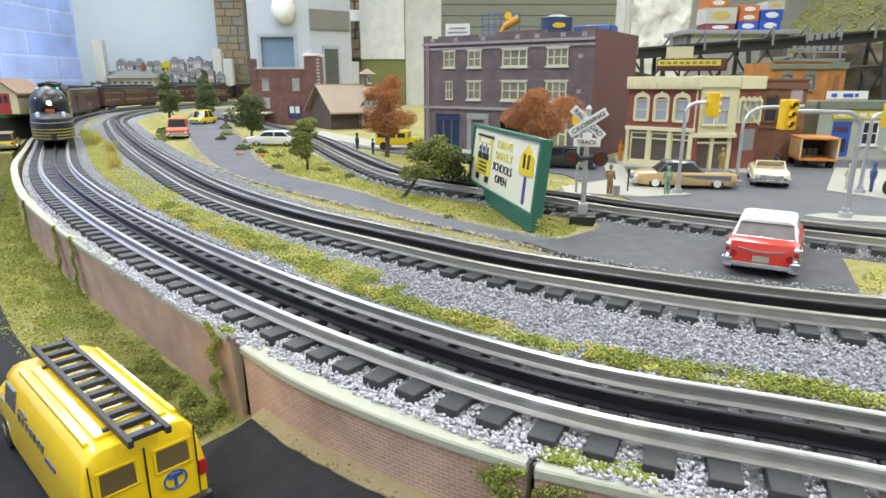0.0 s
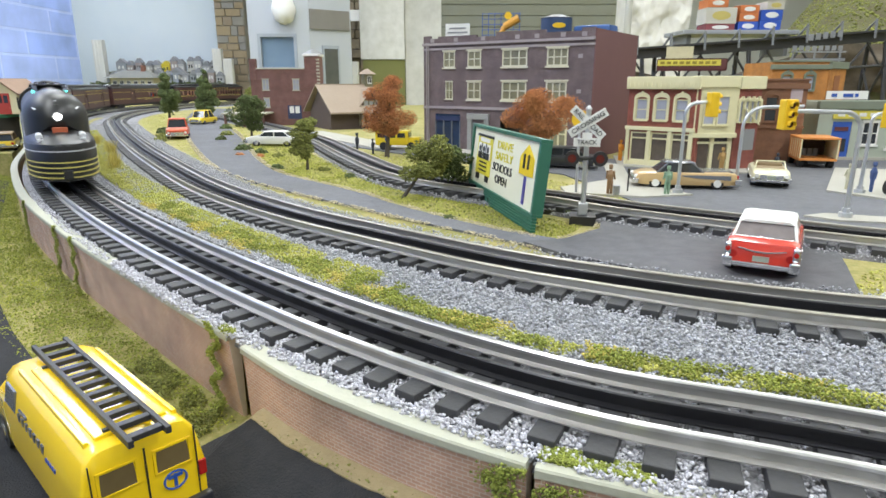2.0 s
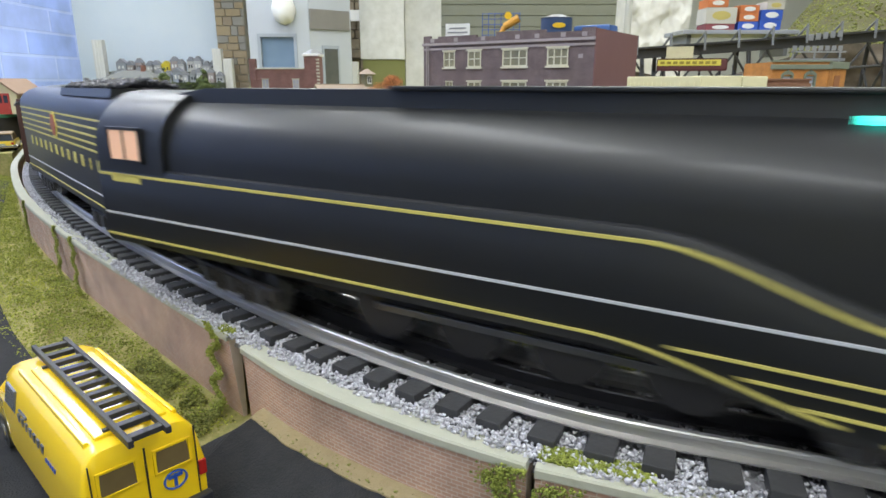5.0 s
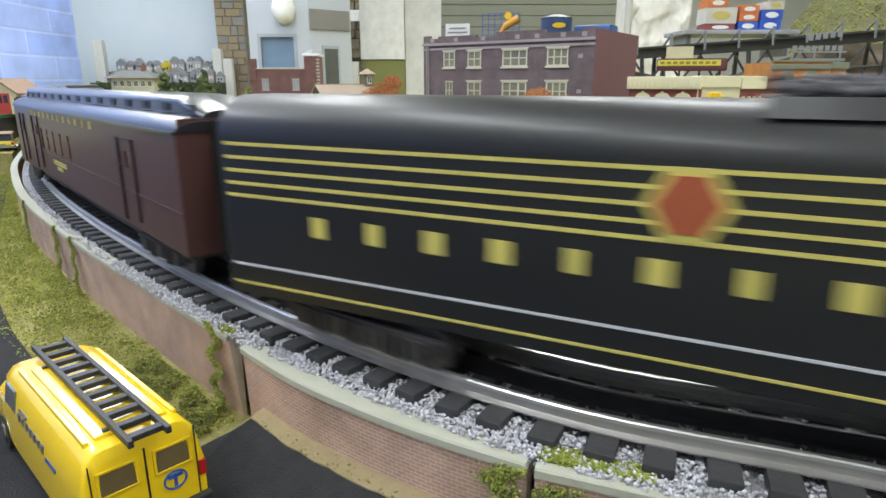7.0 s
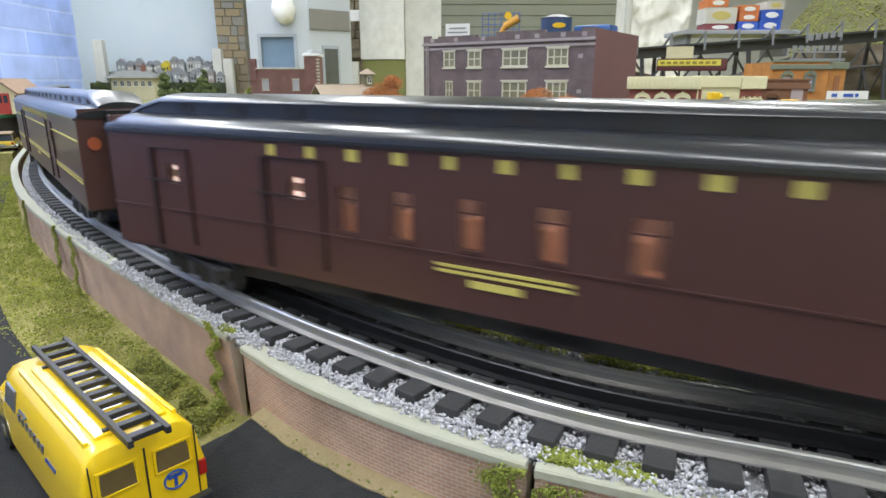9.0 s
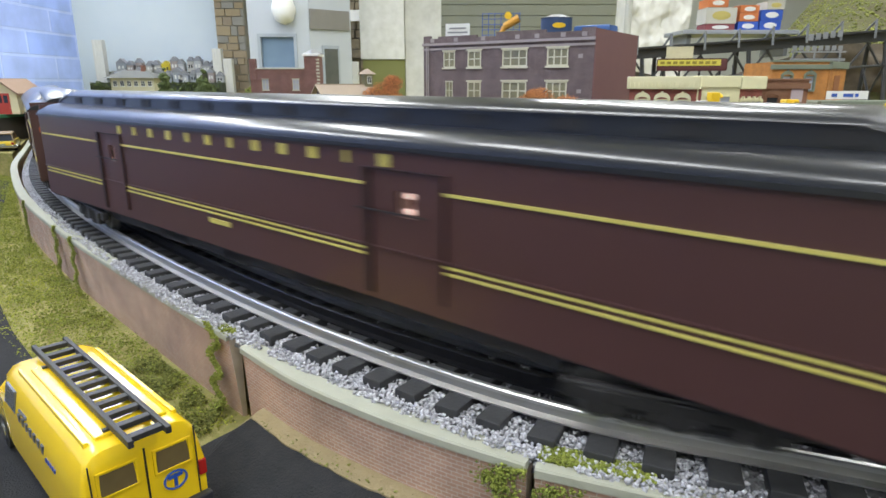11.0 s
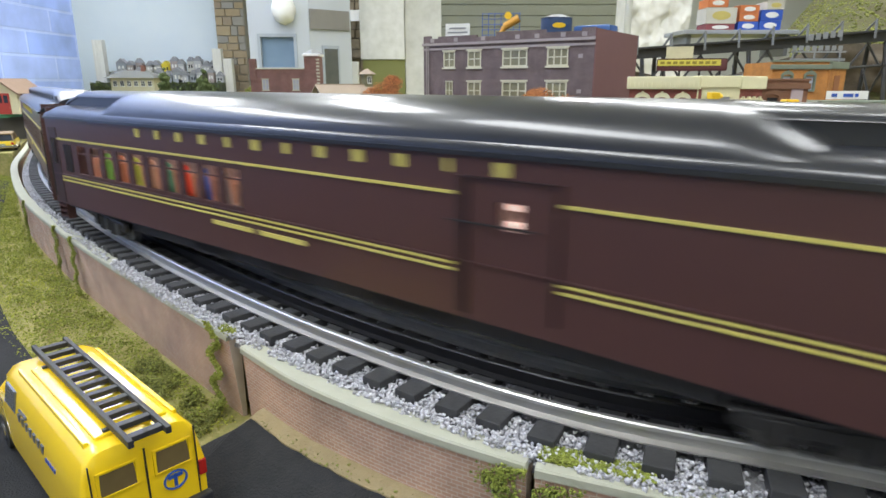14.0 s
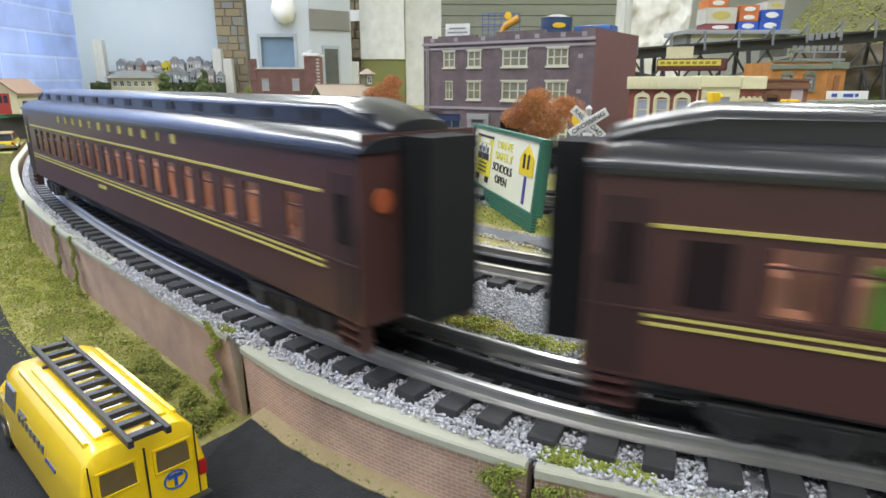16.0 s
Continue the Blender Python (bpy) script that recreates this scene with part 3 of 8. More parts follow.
def locomotive():
    L = 0.235
    ob = thing("steam_locomotive", None, "streamlined black steam locomotive with gold stripes", "locomotive")

    def half(x):
        if x < 0.15:
            return 0.0312
        t = min((x - 0.15) / 0.085, 0.9995)
        return 0.0312 * max(1 - t**2.5, 0.0004) ** 0.5

    def ztop(x):
        if x < 0.045:
            return 0.0635
        if x < 0.12:
            t = (x - 0.045) / 0.075
            return 0.0635 - 0.0175 * (3 * t * t - 2 * t**3)
        return 0.046

    def zbot(x):
        if x < 0.03:
            return 0.0225
        if x < 0.115:
            t = (x - 0.03) / 0.085
            return 0.0225 - 0.0135 * (3 * t * t - 2 * t**3)
        return 0.009

    xs = list(np.linspace(-L, 0.15, 34)) + list(0.15 + 0.085 * np.sin(np.linspace(0, math.pi / 2, 26)[1:]))
    rings = []
    for x in xs:
        y, zt, zb = half(x), ztop(x), zbot(x)
        k = min(1.0, y / 0.004)
        rings.append([(x, -y + 0.002 * k, zb), (x, -y, zb + 0.004), (x, -y, zt - 0.004), (x, -y + 0.0012 * k, zt - 0.0012), (x, -y + 0.004 * k, zt), (x, y - 0.004 * k, zt), (x, y - 0.0012 * k, zt - 0.0012), (x, y, zt - 0.004), (x, y, zb + 0.004), (x, y - 0.002 * k, zb)])
    bm = bmesh.new()
    loft(bm, rings)
    part("skirt", bm, M_ENGINE, ob, "black streamlined skirt", smooth=True)
    # boiler casing with its bullet nose
    bm = bmesh.new()
    rings = []
    arc = [math.pi * k / 20 for k in range(21)]
    for x in list(np.linspace(-L + 0.052, 0.15, 12)) + list(0.15 + 0.046 * np.sin(np.linspace(0, math.pi / 2, 14)[1:])):
        f = 1.0 if x <= 0.15 else max(1 - ((x - 0.15) / 0.046) ** 2, 0.0005) ** 0.5
        ring = [(0.0285 * math.cos(a), 0.069 + 0.0285 * math.sin(a)) for a in arc] + [(-0.0285, 0.046), (0.0285, 0.046)]
        rings.append([(x, y * f, 0.067 + (z - 0.067) * f) for y, z in ring])
    loft(bm, rings)
    part("boiler_casing", bm, M_ENGINE, ob, smooth=True)
    # sloping front deck between nose and pilot
    bm = bmesh.new()
    rings = []
    for z, s, dx in ((0.0455, 1.0, 0.0), (0.05, 0.93, -0.002), (0.055, 0.8, -0.006), (0.062, 0.62, -0.014), (0.068, 0.4, -0.022)):
        rings.append([(0.11 + dx * 0.2 + (x - 0.11) * s + dx, sy * half(x) * s * 0.97, z) for sy, span in ((-1, 1), (1, -1)) for x in np.linspace(0.11, 0.2345, 16)[::span]])
    loft(bm, rings)
    part("front_deck", bm, M_ENGINE, ob, smooth=True)
    # skyline casing along the top
    bm = bmesh.new()
    loft(bm, [[(x, y, z) for y, z in ((-0.0125, 0.092), (-0.0115, 0.1015 + dz), (0.0115, 0.1015 + dz), (0.0125, 0.092))] for x, dz in ((-0.2, -0.004), (-0.17, 0), (0.1, 0), (0.122, -0.006))])
    box(bm, -0.06, 0.118, -0.0145, 0.0145, 0.1012, 0.1028, bevel=0.0005)
    part("skyline_casing", bm, M_ENGINE, ob)
    bm = bmesh.new()
    rings = []
    for x in (0.1, 0.125, 0.14, 0.15):
        f = 1 - ((x - 0.1) / 0.058) ** 2
        rings.append([(x, 0.014 * math.cos(a) * f ** 0.5, 0.088 + 0.0135 * math.sin(a) * f) for a in arc])
    loft(bm, rings)
    part("stack_fairing", bm, M_ENGINE, ob, smooth=True)
    # cab
    bm = bmesh.new()
    loft(bm, [[(x, 0.0308 * math.cos(a) if 0 < k < 20 else 0.0308 * (1 if k == 0 else -1), 0.073 + 0.0275 * math.sin(a)) for k, a in enumerate(arc)] + [(x, -0.0308, 0.06), (x, 0.0308, 0.06)] for x in (-L, -L + 0.053)])
    part("cab", bm, M_ENGINE, ob, smooth=True)
    for sy in (-1, 1):
        y = sy * 0.0312
        part("cab_window", boxed(-L + 0.014, -L + 0.038, y - 0.0006, y + 0.0003, 0.067, 0.0815, bevel=0.0002), glow("cab_window_glow", (0.75, 0.45, 0.3), 0.35), ob, "warmly lit cab window")
        bm = bmesh.new()
        for a, b, c, d in ((-L + 0.0125, -L + 0.014, 0.0655, 0.083), (-L + 0.038, -L + 0.0395, 0.0655, 0.083), (-L + 0.0125, -L + 0.0395, 0.0815, 0.083), (-L + 0.0125, -L + 0.0395, 0.0655, 0.067), (-L + 0.0255, -L + 0.0265, 0.067, 0.0815)):
            box(bm, a, b, y - 0.001, y + 0.001, c, d)
        part("cab_window_frame", bm, M_ENGINE, ob)
        part("marker_lamp", rodded((0.094, sy * 0.0155, 0.0945), (0.104, sy * 0.015, 0.0945), 0.0012), M_GREEN_LAMP, ob, "green marker lamp")
        part("number_bars", boxed(-L + 0.012, -L + 0.035, y - 0.0004, y + 0.0006, 0.0555, 0.059), M_GOLD, ob)

    def around(z, x0):
        xs_ = list(np.linspace(x0, 0.15, 12)) + list(0.15 + 0.0848 * np.sin(np.linspace(0, math.pi / 2, 22)[1:]))
        return [(x, -half(x), z) for x in xs_[:-1]] + [(0.2349, 0, z)] + [(x, half(x), z) for x in xs_[:-1][::-1]]

    def sides(zf, x0, x1, n=30):
        return [[(x, sy * half(x), zf(x)) for x in np.linspace(x0, x1, n)[::(1 if sy < 0 else -1)]] for sy in (-1, 1)]

    for z, x0, h in ((0.0125, 0.112, 0.001), (0.0175, 0.09, 0.001), (0.0225, 0.075, 0.001), (0.0275, 0.055, 0.001)):
        part("gold_stripe", ribbon(around(z, x0), h), M_GOLD, ob, "gold stripe")
    part("silver_stripe", ribbon(around(0.0385, -L + 0.002), 0.001), M_SILVER, ob, "silver stripe")
    for pts in sides(lambda x: ztop(x) - 0.0045, -L + 0.001, 0.12, 40):
        part("gold_stripe", ribbon(pts, 0.0012), M_GOLD, ob, "gold stripe")
    for pts in sides(lambda x: zbot(x) + 0.0045, -L + 0.001, 0.1, 40):
        part("gold_stripe", ribbon(pts, 0.001), M_GOLD, ob, "gold stripe")
    # lamps and plate on the nose
    part("headlight_rim", rodded((0.186, 0, 0.0705), (0.1975, 0, 0.0705), 0.0048, 0.0042, seg=20), M_SILVER, ob, "silver headlight rim")
    part("headlight", rodded((0.1975, 0, 0.0705), (0.1985, 0, 0.0705), 0.0029, seg=20), M_HEADLIGHT, ob, "lit headlight")
    part("upper_lamp", rodded((0.170, 0, 0.0872), (0.1795, 0, 0.0872), 0.002, seg=16), M_HEADLIGHT, ob, "lit upper lamp")
    bm = bmesh.new()
    loft(bm, [[(0.15 + 0.046 * math.sqrt(max(0, 1 - ((z - 0.067) / 0.0300) ** 2 - (y / 0.0290) ** 2)) + d, y, z) for y, z in ((-0.02, 0.0795), (0.0, 0.0868), (0.02, 0.0795), (0.018, 0.0775), (0.0, 0.083), (-0.018, 0.0775))] for d in (-0.002, 0.0015)])
    part("visor", bm, M_SILVER, ob, "silver visor band")
    part("number_plate", boxed(0.196, 0.2015, -0.0065, 0.0065, 0.0535, 0.06, bevel=0.0008), M_RED_PLATE, ob, "orange-red plate")
    part("coupler_cover", boxed(0.232, 0.2365, -0.004, 0.004, 0.011, 0.02, bevel=0.001), M_ENGINE, ob)
    for sy in (-1, 1):
        part("deck_lamp", rodded((0.2, sy * 0.018, 0.053), (0.209, sy * 0.018, 0.051), 0.003, seg=12), M_SILVER, ob)
        part("step", boxed(0.205, 0.215, sy * 0.017 - 0.003, sy * 0.017 + 0.003, 0.0465, 0.05, bevel=0.0008), M_SILVER, ob)
    for x in (-0.06, -0.02, 0.02, 0.06):
        bm = rodded((x, -0.021, 0.0165), (x, 0.021, 0.0165), 0.002, seg=8)
        for sy in (-1, 1):
            rod(bm, (x, sy * 0.0155, 0.0165), (x, sy * 0.0195, 0.0165), 0.0162, seg=28)
            rod(bm, (x, sy * 0.0195, 0.0165), (x, sy * 0.021, 0.0165), 0.004, seg=12)
        part("driving_wheelset", bm, M_GEAR, ob)
    for sy in (-1, 1):
        part("connecting_rod", boxed(-0.062, 0.062, sy * 0.022 - 0.0007, sy * 0.022 + 0.0007, 0.0135, 0.0165, bevel=0.0004), M_WHEEL, ob)
    part("chassis", boxed(-0.2, 0.18, -0.012, 0.012, 0.012, 0.045), M_GEAR, ob)
    return ob, [wheel_truck(ob, -0.145, 3, 0.026), wheel_truck(ob, 0.13, 3, 0.026)]


def tender():
    L = 0.185
    ob = thing("locomotive_tender", None, "black locomotive tender with gold stripes, loaded with coal", "tender")
    bm = bmesh.new()
    arc = [math.pi * k / 20 for k in range(21)]

    def ring(x, f=1.0, dz=0.0):
        sect = [(0.0312, 0.0185), (0.0312, 0.083)]
        sect += [(0.0312 - 0.0225 * (1 - math.cos(a)), 0.083 + 0.0165 * math.sin(a)) for a in np.linspace(0.1, math.pi / 2, 9)]
        pts = sect + [(-y, z) for y, z in sect[::-1]]
        return [(x, y * f, z - dz) for y, z in pts]

    loft(bm, [ring(-L, 0.97), ring(-L + 0.004), ring(L - 0.004), ring(L, 0.97)])
    part("tank", bm, M_ENGINE, ob, "black enamel tank", smooth=True)
    bm = bmesh.new()
    loft(bm, [[(x, y, z) for y, z in ((-0.026, 0.095), (-0.024, 0.1005), (0.024, 0.1005), (0.026, 0.095))] for x in (0.01, 0.165)])
    part("coal_bunker", bm, M_ENGINE, ob)
    r = np.random.default_rng(8)
    pts = np.stack([r.uniform(0.012, 0.162, 700), r.uniform(-0.022, 0.022, 700), np.full(700, 0.1005)], 1)
    pts[:, 2] += 0.005 * np.cos(pts[:, 1] / 0.022 * 1.4) * r.uniform(0.4, 1.0, 700)
    scatter("coal", pts, r.uniform(0.0025, 0.006, 700), mat("black_coal", (0.02, 0.02, 0.024), 0.45, color2=(0.05, 0.05, 0.06), scale=400), ob, "black coal load")
    for z in (0.0808, 0.0755, 0.0703, 0.0652, 0.0603):
        for sy in (-1, 1):
            part("gold_stripe", ribbon([(x * -sy, sy * 0.0312, z) for x in np.linspace(-L + 0.004, L - 0.004, 3)], 0.0013), M_GOLD, ob, "gold stripe")
    for z, m, h in ((0.0312, M_SILVER, 0.0009), (0.0232, M_GOLD, 0.0009)):
        for sy in (-1, 1):
            part("side_stripe", ribbon([(x * -sy, sy * 0.0312, z) for x in np.linspace(-L + 0.004, L - 0.004, 3)], h), m, ob)
    letter_row(ob, -0.148, 0.148, 0.0505, 0.0078)
    for sy in (-1, 1):
        for x in (-0.006,):
            bm = rodded((-sy * x, sy * 0.0308, 0.071), (-sy * x, sy * 0.032, 0.071), 0.0122, seg=6)
            part("emblem_border", bm, M_GOLD, ob, "gold emblem border")
            part("emblem", rodded((-sy * x, sy * 0.0318, 0.071), (-sy * x, sy * 0.0326, 0.071), 0.0095, seg=6), M_RED_PLATE, ob, "red emblem shape")
    part("underframe", boxed(-L + 0.004, L - 0.004, -0.022, 0.022, 0.014, 0.0183), M_GEAR, ob)
    for sx in (-1, 1):
        part("diaphragm", boxed(min(sx * L, sx * (L + 0.006)), max(sx * L, sx * (L + 0.006)), -0.015, 0.015, 0.022, 0.088, bevel=0.001), M_RUBBER, ob)
    return ob, [wheel_truck(ob, -0.118, 4, 0.021), wheel_truck(ob, 0.118, 4, 0.021)]


def side_wall(openings, x0, x1, y, z0, z1, t=0.0016):
    """A wall in one piece with real openings (x0, x1, z0, z1)."""
    bm = bmesh.new()
    xs = sorted({x0, x1, *[o[0] for o in openings], *[o[1] for o in openings]})
    zs = sorted({z0, z1, *[o[2] for o in openings], *[o[3] for o in openings]})
    made = {}

    def v(i, j, s):
        if (i, j, s) not in made:
            made[i, j, s] = bm.verts.new((xs[i], y + s * t / 2, zs[j]))
        return made[i, j, s]

    def solid(i, j):
        if not (0 <= i < len(xs) - 1 and 0 <= j < len(zs) - 1):
            return False
        mx, mz = (xs[i] + xs[i + 1]) / 2, (zs[j] + zs[j + 1]) / 2
        return not any(o[0] < mx < o[1] and o[2] < mz < o[3] for o in openings)

    for i in range(len(xs) - 1):
        for j in range(len(zs) - 1):
            if not solid(i, j):
                continue
            for s in (-1, 1):
                bm.faces.new((v(i, j, s), v(i + 1, j, s), v(i + 1, j + 1, s), v(i, j + 1, s)))
            for di, dj, a, b in ((-1, 0, (i, j), (i, j + 1)), (1, 0, (i + 1, j), (i + 1, j + 1)), (0, -1, (i, j), (i + 1, j)), (0, 1, (i, j + 1), (i + 1, j + 1))):
                if not solid(i + di, j + dj):
                    bm.faces.new((v(*a, -1), v(*b, -1), v(*b, 1), v(*a, 1)))
    return bm


def carriage(label, windows, doors, stripes, roof, letters, name_bars, marker=True, L=0.276, vestibules=(), blanks=(), seated=False):
    """A heavyweight carriage; x runs forward, its outer side is -y. windows and doors: (x centre, width)."""
    ob = thing("passenger_carriage", None, label, "railway carriage", "carriages of the train")
    zb, zt = 0.0185, 0.0812
    for sy in (-1, 1):
        ops = [(c - w / 2, c + w / 2, 0.0435, 0.0625) for c, w in windows] + [(c - 0.0042, c + 0.0042, 0.0545, 0.0645) for c, w in doors]
        part("side_wall", side_wall(ops, -L, L, sy * 0.0306, zb, zt), M_MAROON, ob, "tuscan red side")
        for c, w in windows:
            part("window_pane", boxed(c - w / 2, c + w / 2, sy * 0.0302 - 0.0003, sy * 0.0302 + 0.0003, 0.0435, 0.0625), M_PANE, ob)
            bm = boxed(c - w / 2 - 0.0008, c + w / 2 + 0.0008, sy * 0.0314 - 0.0006, sy * 0.0314 + 0.0006, 0.0422, 0.0435)
            box(bm, c - w / 2, c + w / 2, sy * 0.0305 - 0.0005, sy * 0.0305 + 0.0005, 0.0568, 0.0576)
            part("window_sill", bm, M_MAROON, ob)
        for c, w in doors:
            # door frame; its wide dark post paints the shade of the door recess
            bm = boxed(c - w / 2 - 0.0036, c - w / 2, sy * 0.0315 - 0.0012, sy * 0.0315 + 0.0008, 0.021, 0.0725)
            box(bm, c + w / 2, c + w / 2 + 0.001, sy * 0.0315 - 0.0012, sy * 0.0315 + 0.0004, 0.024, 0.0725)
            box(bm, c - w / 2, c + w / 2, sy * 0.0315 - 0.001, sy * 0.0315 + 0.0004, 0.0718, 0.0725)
            part("door_frame_with_shade", bm, mat("door_recess_shade_paint", (0.03, 0.012, 0.011), 0.5), ob)
            part("door_grab_rail", boxed(c - w / 2 - 0.008, c + w / 2 * 0.6, sy * 0.0328 - 0.0003, sy * 0.0328 + 0.0003, 0.0555, 0.0562), M_GEAR, ob)
            part("door_window", boxed(c - 0.0042, c + 0.0042, sy * 0.0302 - 0.0003, sy * 0.0302 + 0.0003, 0.0545, 0.0645), M_PANE, ob)
            # added glowing bars imitate the bright reflection in the door window
            for zl in (0.0562, 0.0622):
                part("door_glow_bar", rodded((c - 0.0026, sy * 0.0272, zl), (c + 0.0026, sy * 0.0272, zl), 0.0011, seg=8), glow("door_bar_glow", (1.0, 0.74, 0.66), 1.2), ob, "added warm glow bar behind the door window")
            # pale sheet added behind the bars to brighten the opening
            part("glow_bar_backing", boxed(c - 0.0044, c + 0.0044, sy * 0.0252 - 0.0004, sy * 0.0252 + 0.0004, 0.0535, 0.0655), mat("pale_glow_backing", (0.5, 0.36, 0.32), 0.5, scale=60), ob)
        part("belt_rail", boxed(-L, L, sy * 0.0315 - 0.0007, sy * 0.0315 + 0.0002, 0.0404, 0.0411), M_MAROON, ob)
        part("letterboard_rail", boxed(-L, L, sy * 0.0318 - 0.001, sy * 0.0318 + 0.0006, 0.0795, 0.0812), M_ROOF, ob)
        for a, b, z, h in stripes:
            part("gold_stripe", boxed(a, b, sy * 0.0315 - 0.0006, sy * 0.0315 + 0.0002, z - h / 2, z + h / 2), M_GOLD, ob, "gold stripe")
        for a, b, z, h in name_bars:
            part("name_bar", boxed(a, b, sy * 0.0315 - 0.0006, sy * 0.0315 + 0.0002, z - h / 2, z + h / 2), M_GOLD, ob, "gold lettering bar")
    if letters:
        letter_row(ob, letters[0], letters[1], 0.0755, 0.0048, y=0.0315)
    # ends
    for sx in (-1, 1):
        open_end = sx in vestibules
        bm = boxed(min(sx * L, sx * (L - 0.002)), max(sx * L, sx * (L - 0.002)), -0.0298, 0.0298, zb, zt + 0.006)
        part("end_wall", bm, M_MAROON, ob)
        bm = bmesh.new()
        loft(bm, [[(sx * (L + 0.0014 * k), y, z) for y, z in ((-w, 0.02), (w, 0.02), (w, 0.085 + w * 0.1), (-w, 0.085 + w * 0.1))] for k in range(13) for w in ((0.0128, 0.0116)[k % 2],)])
        part("diaphragm", bm, M_RUBBER, ob, "black bellows gangway")
        for sy in (-1, 1) if open_end else ():
            part("vestibule_door", boxed(min(sx * (L - 0.0175), sx * (L - 0.004)), max(sx * (L - 0.0175), sx * (L - 0.004)), sy * 0.0312 - 0.0006, sy * 0.0312 + 0.0003, 0.02, 0.0735), mat("vestibule_shade_paint", (0.05, 0.024, 0.022), 0.45, scale=60), ob, "dark vestibule door")
            part("vestibule_door_pane", boxed(min(sx * (L - 0.0145), sx * (L - 0.007)), max(sx * (L - 0.0145), sx * (L - 0.007)), sy * 0.0316 - 0.0006, sy * 0.0316 + 0.0003, 0.048, 0.066), DARK_PANE, ob)
            part("corner_handrail", rodded((sx * (L - 0.0028), sy * 0.0322, 0.024), (sx * (L - 0.0028), sy * 0.0322, 0.056), 0.0005, seg=6), M_GEAR, ob)
            bm = bmesh.new()
            for k in range(3):
                box(bm, sx * (L - 0.009) - 0.006, sx * (L - 0.009) + 0.006, sy * 0.0285 - 0.003 + k * 0.0004 * sy, sy * 0.0285 + 0.003, 0.008 + k * 0.004, 0.009 + k * 0.004)
            box(bm, sx * (L - 0.009) - 0.0068, sx * (L - 0.009) - 0.006, sy * 0.0285 - 0.003, sy * 0.0285 + 0.003, 0.007, 0.0184)
            box(bm, sx * (L - 0.009) + 0.006, sx * (L - 0.009) + 0.0068, sy * 0.0285 - 0.003, sy * 0.0285 + 0.003, 0.007, 0.0184)
            part("vestibule_steps", bm, M_MAROON, ob)
    if marker:
        part("end_emblem", rodded((L, -0.0212, 0.064), (L + 0.0012, -0.0212, 0.064), 0.0045, seg=12), M_RED_PLATE, ob, "orange-red round emblem")
    # roof
    bm = bmesh.new()
    arcs = np.linspace(0, math.pi / 2, 8)

    def eave(x, f=1.0, dz=0.0):
        s = [(0.0322, zt - 0.0005)] + [(0.0322 - 0.0152 * (1 - math.cos(a)), zt + 0.0072 * math.sin(a)) for a in arcs]
        pts = s + [(-y, z) for y, z in s[::-1]]
        return [(x, y * f, zt + (z - zt) * (1 - dz)) for y, z in pts]

    loft(bm, [eave(-L - 0.001, 0.97, 0.35), eave(-L + 0.01), eave(L - 0.01), eave(L + 0.001, 0.97, 0.35)])
    part("roof", bm, M_ROOF, ob, "black enamel roof", smooth=True)
    bm = bmesh.new()
    if roof == "arched":
        def ring(x, f):
            s = [(0.0312, zt)] + [(0.0312 * math.cos(a), zt + 0.0005 + 0.0175 * math.sin(a) * f) for a in arcs[1:-1]] + [(0.0001, zt + 0.0005 + 0.0175 * f)]
            return [(x, y, z) for y, z in s] + [(x, -y, z) for y, z in s[::-1]]
        loft(bm, [ring(-L + 0.085, 0.5), ring(-L + 0.1, 0.97), ring(-L + 0.11, 1.0), ring(L - 0.11, 1.0), ring(L - 0.1, 0.97), ring(L - 0.085, 0.5)])
        part("arched_roof", bm, M_ROOF, ob, smooth=True)
        bm = bmesh.new()
    def clere(x, zz, f=1.0):
        s = [(0.0165 * f, zt + 0.003), (0.0165 * f, zz - 0.003), (0.018 * f, zz - 0.003)] + [(0.018 * f * math.cos(a), zz - 0.003 + 0.0042 * math.sin(a)) for a in arcs[1:]]
        return [(x, y, z) for y, z in s] + [(x, -y, z) for y, z in s[::-1]]
    loft(bm, [clere(-L + 0.001, zt + 0.009, 0.88), clere(-L + 0.012, 0.0935, 0.97), clere(-L + 0.03, 0.0975), clere(L - 0.03, 0.0975), clere(L - 0.012, 0.0935, 0.97), clere(L - 0.001, zt + 0.009, 0.88)])
    part("clerestory", bm, M_ROOF, ob, "raised black clerestory roof", smooth=True)
    if roof == "clerestory":
        for k in range(14):
            x = -L + 0.05 + k * 0.0375
            for sy in (-1, 1):
                part("clerestory_vent", boxed(x - 0.006, x + 0.006, sy * 0.0165 - 0.0006, sy * 0.0165 + 0.0006, 0.0895, 0.0935), M_GEAR, ob)
    # inside: floor, bulkhead lamps, seats
    part("floor_pan", boxed(-L + 0.002, L - 0.002, -0.0295, 0.0295, 0.0168, 0.0188), M_GEAR, ob)
    part("lamp_strip", boxed(-L + 0.01, L - 0.01, -0.006, 0.006, 0.0775, 0.0795), M_LIT, ob, "warm lamp strip")
    part("aisle_partition", boxed(-L + 0.004, L - 0.004, -0.0012, 0.0012, 0.022, 0.077), mat("interior_cream", (0.62, 0.5, 0.44), 0.8, color2=(0.4, 0.26, 0.22), scale=60), ob)
    for c, w in windows:
        for sy in (-1, 1):
            bm = boxed(c - 0.005, c - 0.0022, sy * 0.018 - 0.008, sy * 0.018 + 0.008, 0.022, 0.0535, bevel=0.0006)
            box(bm, c - 0.004, c + 0.005, sy * 0.018 - 0.008, sy * 0.018 + 0.008, 0.022, 0.04)
            part("seat", bm, M_SEAT, ob)
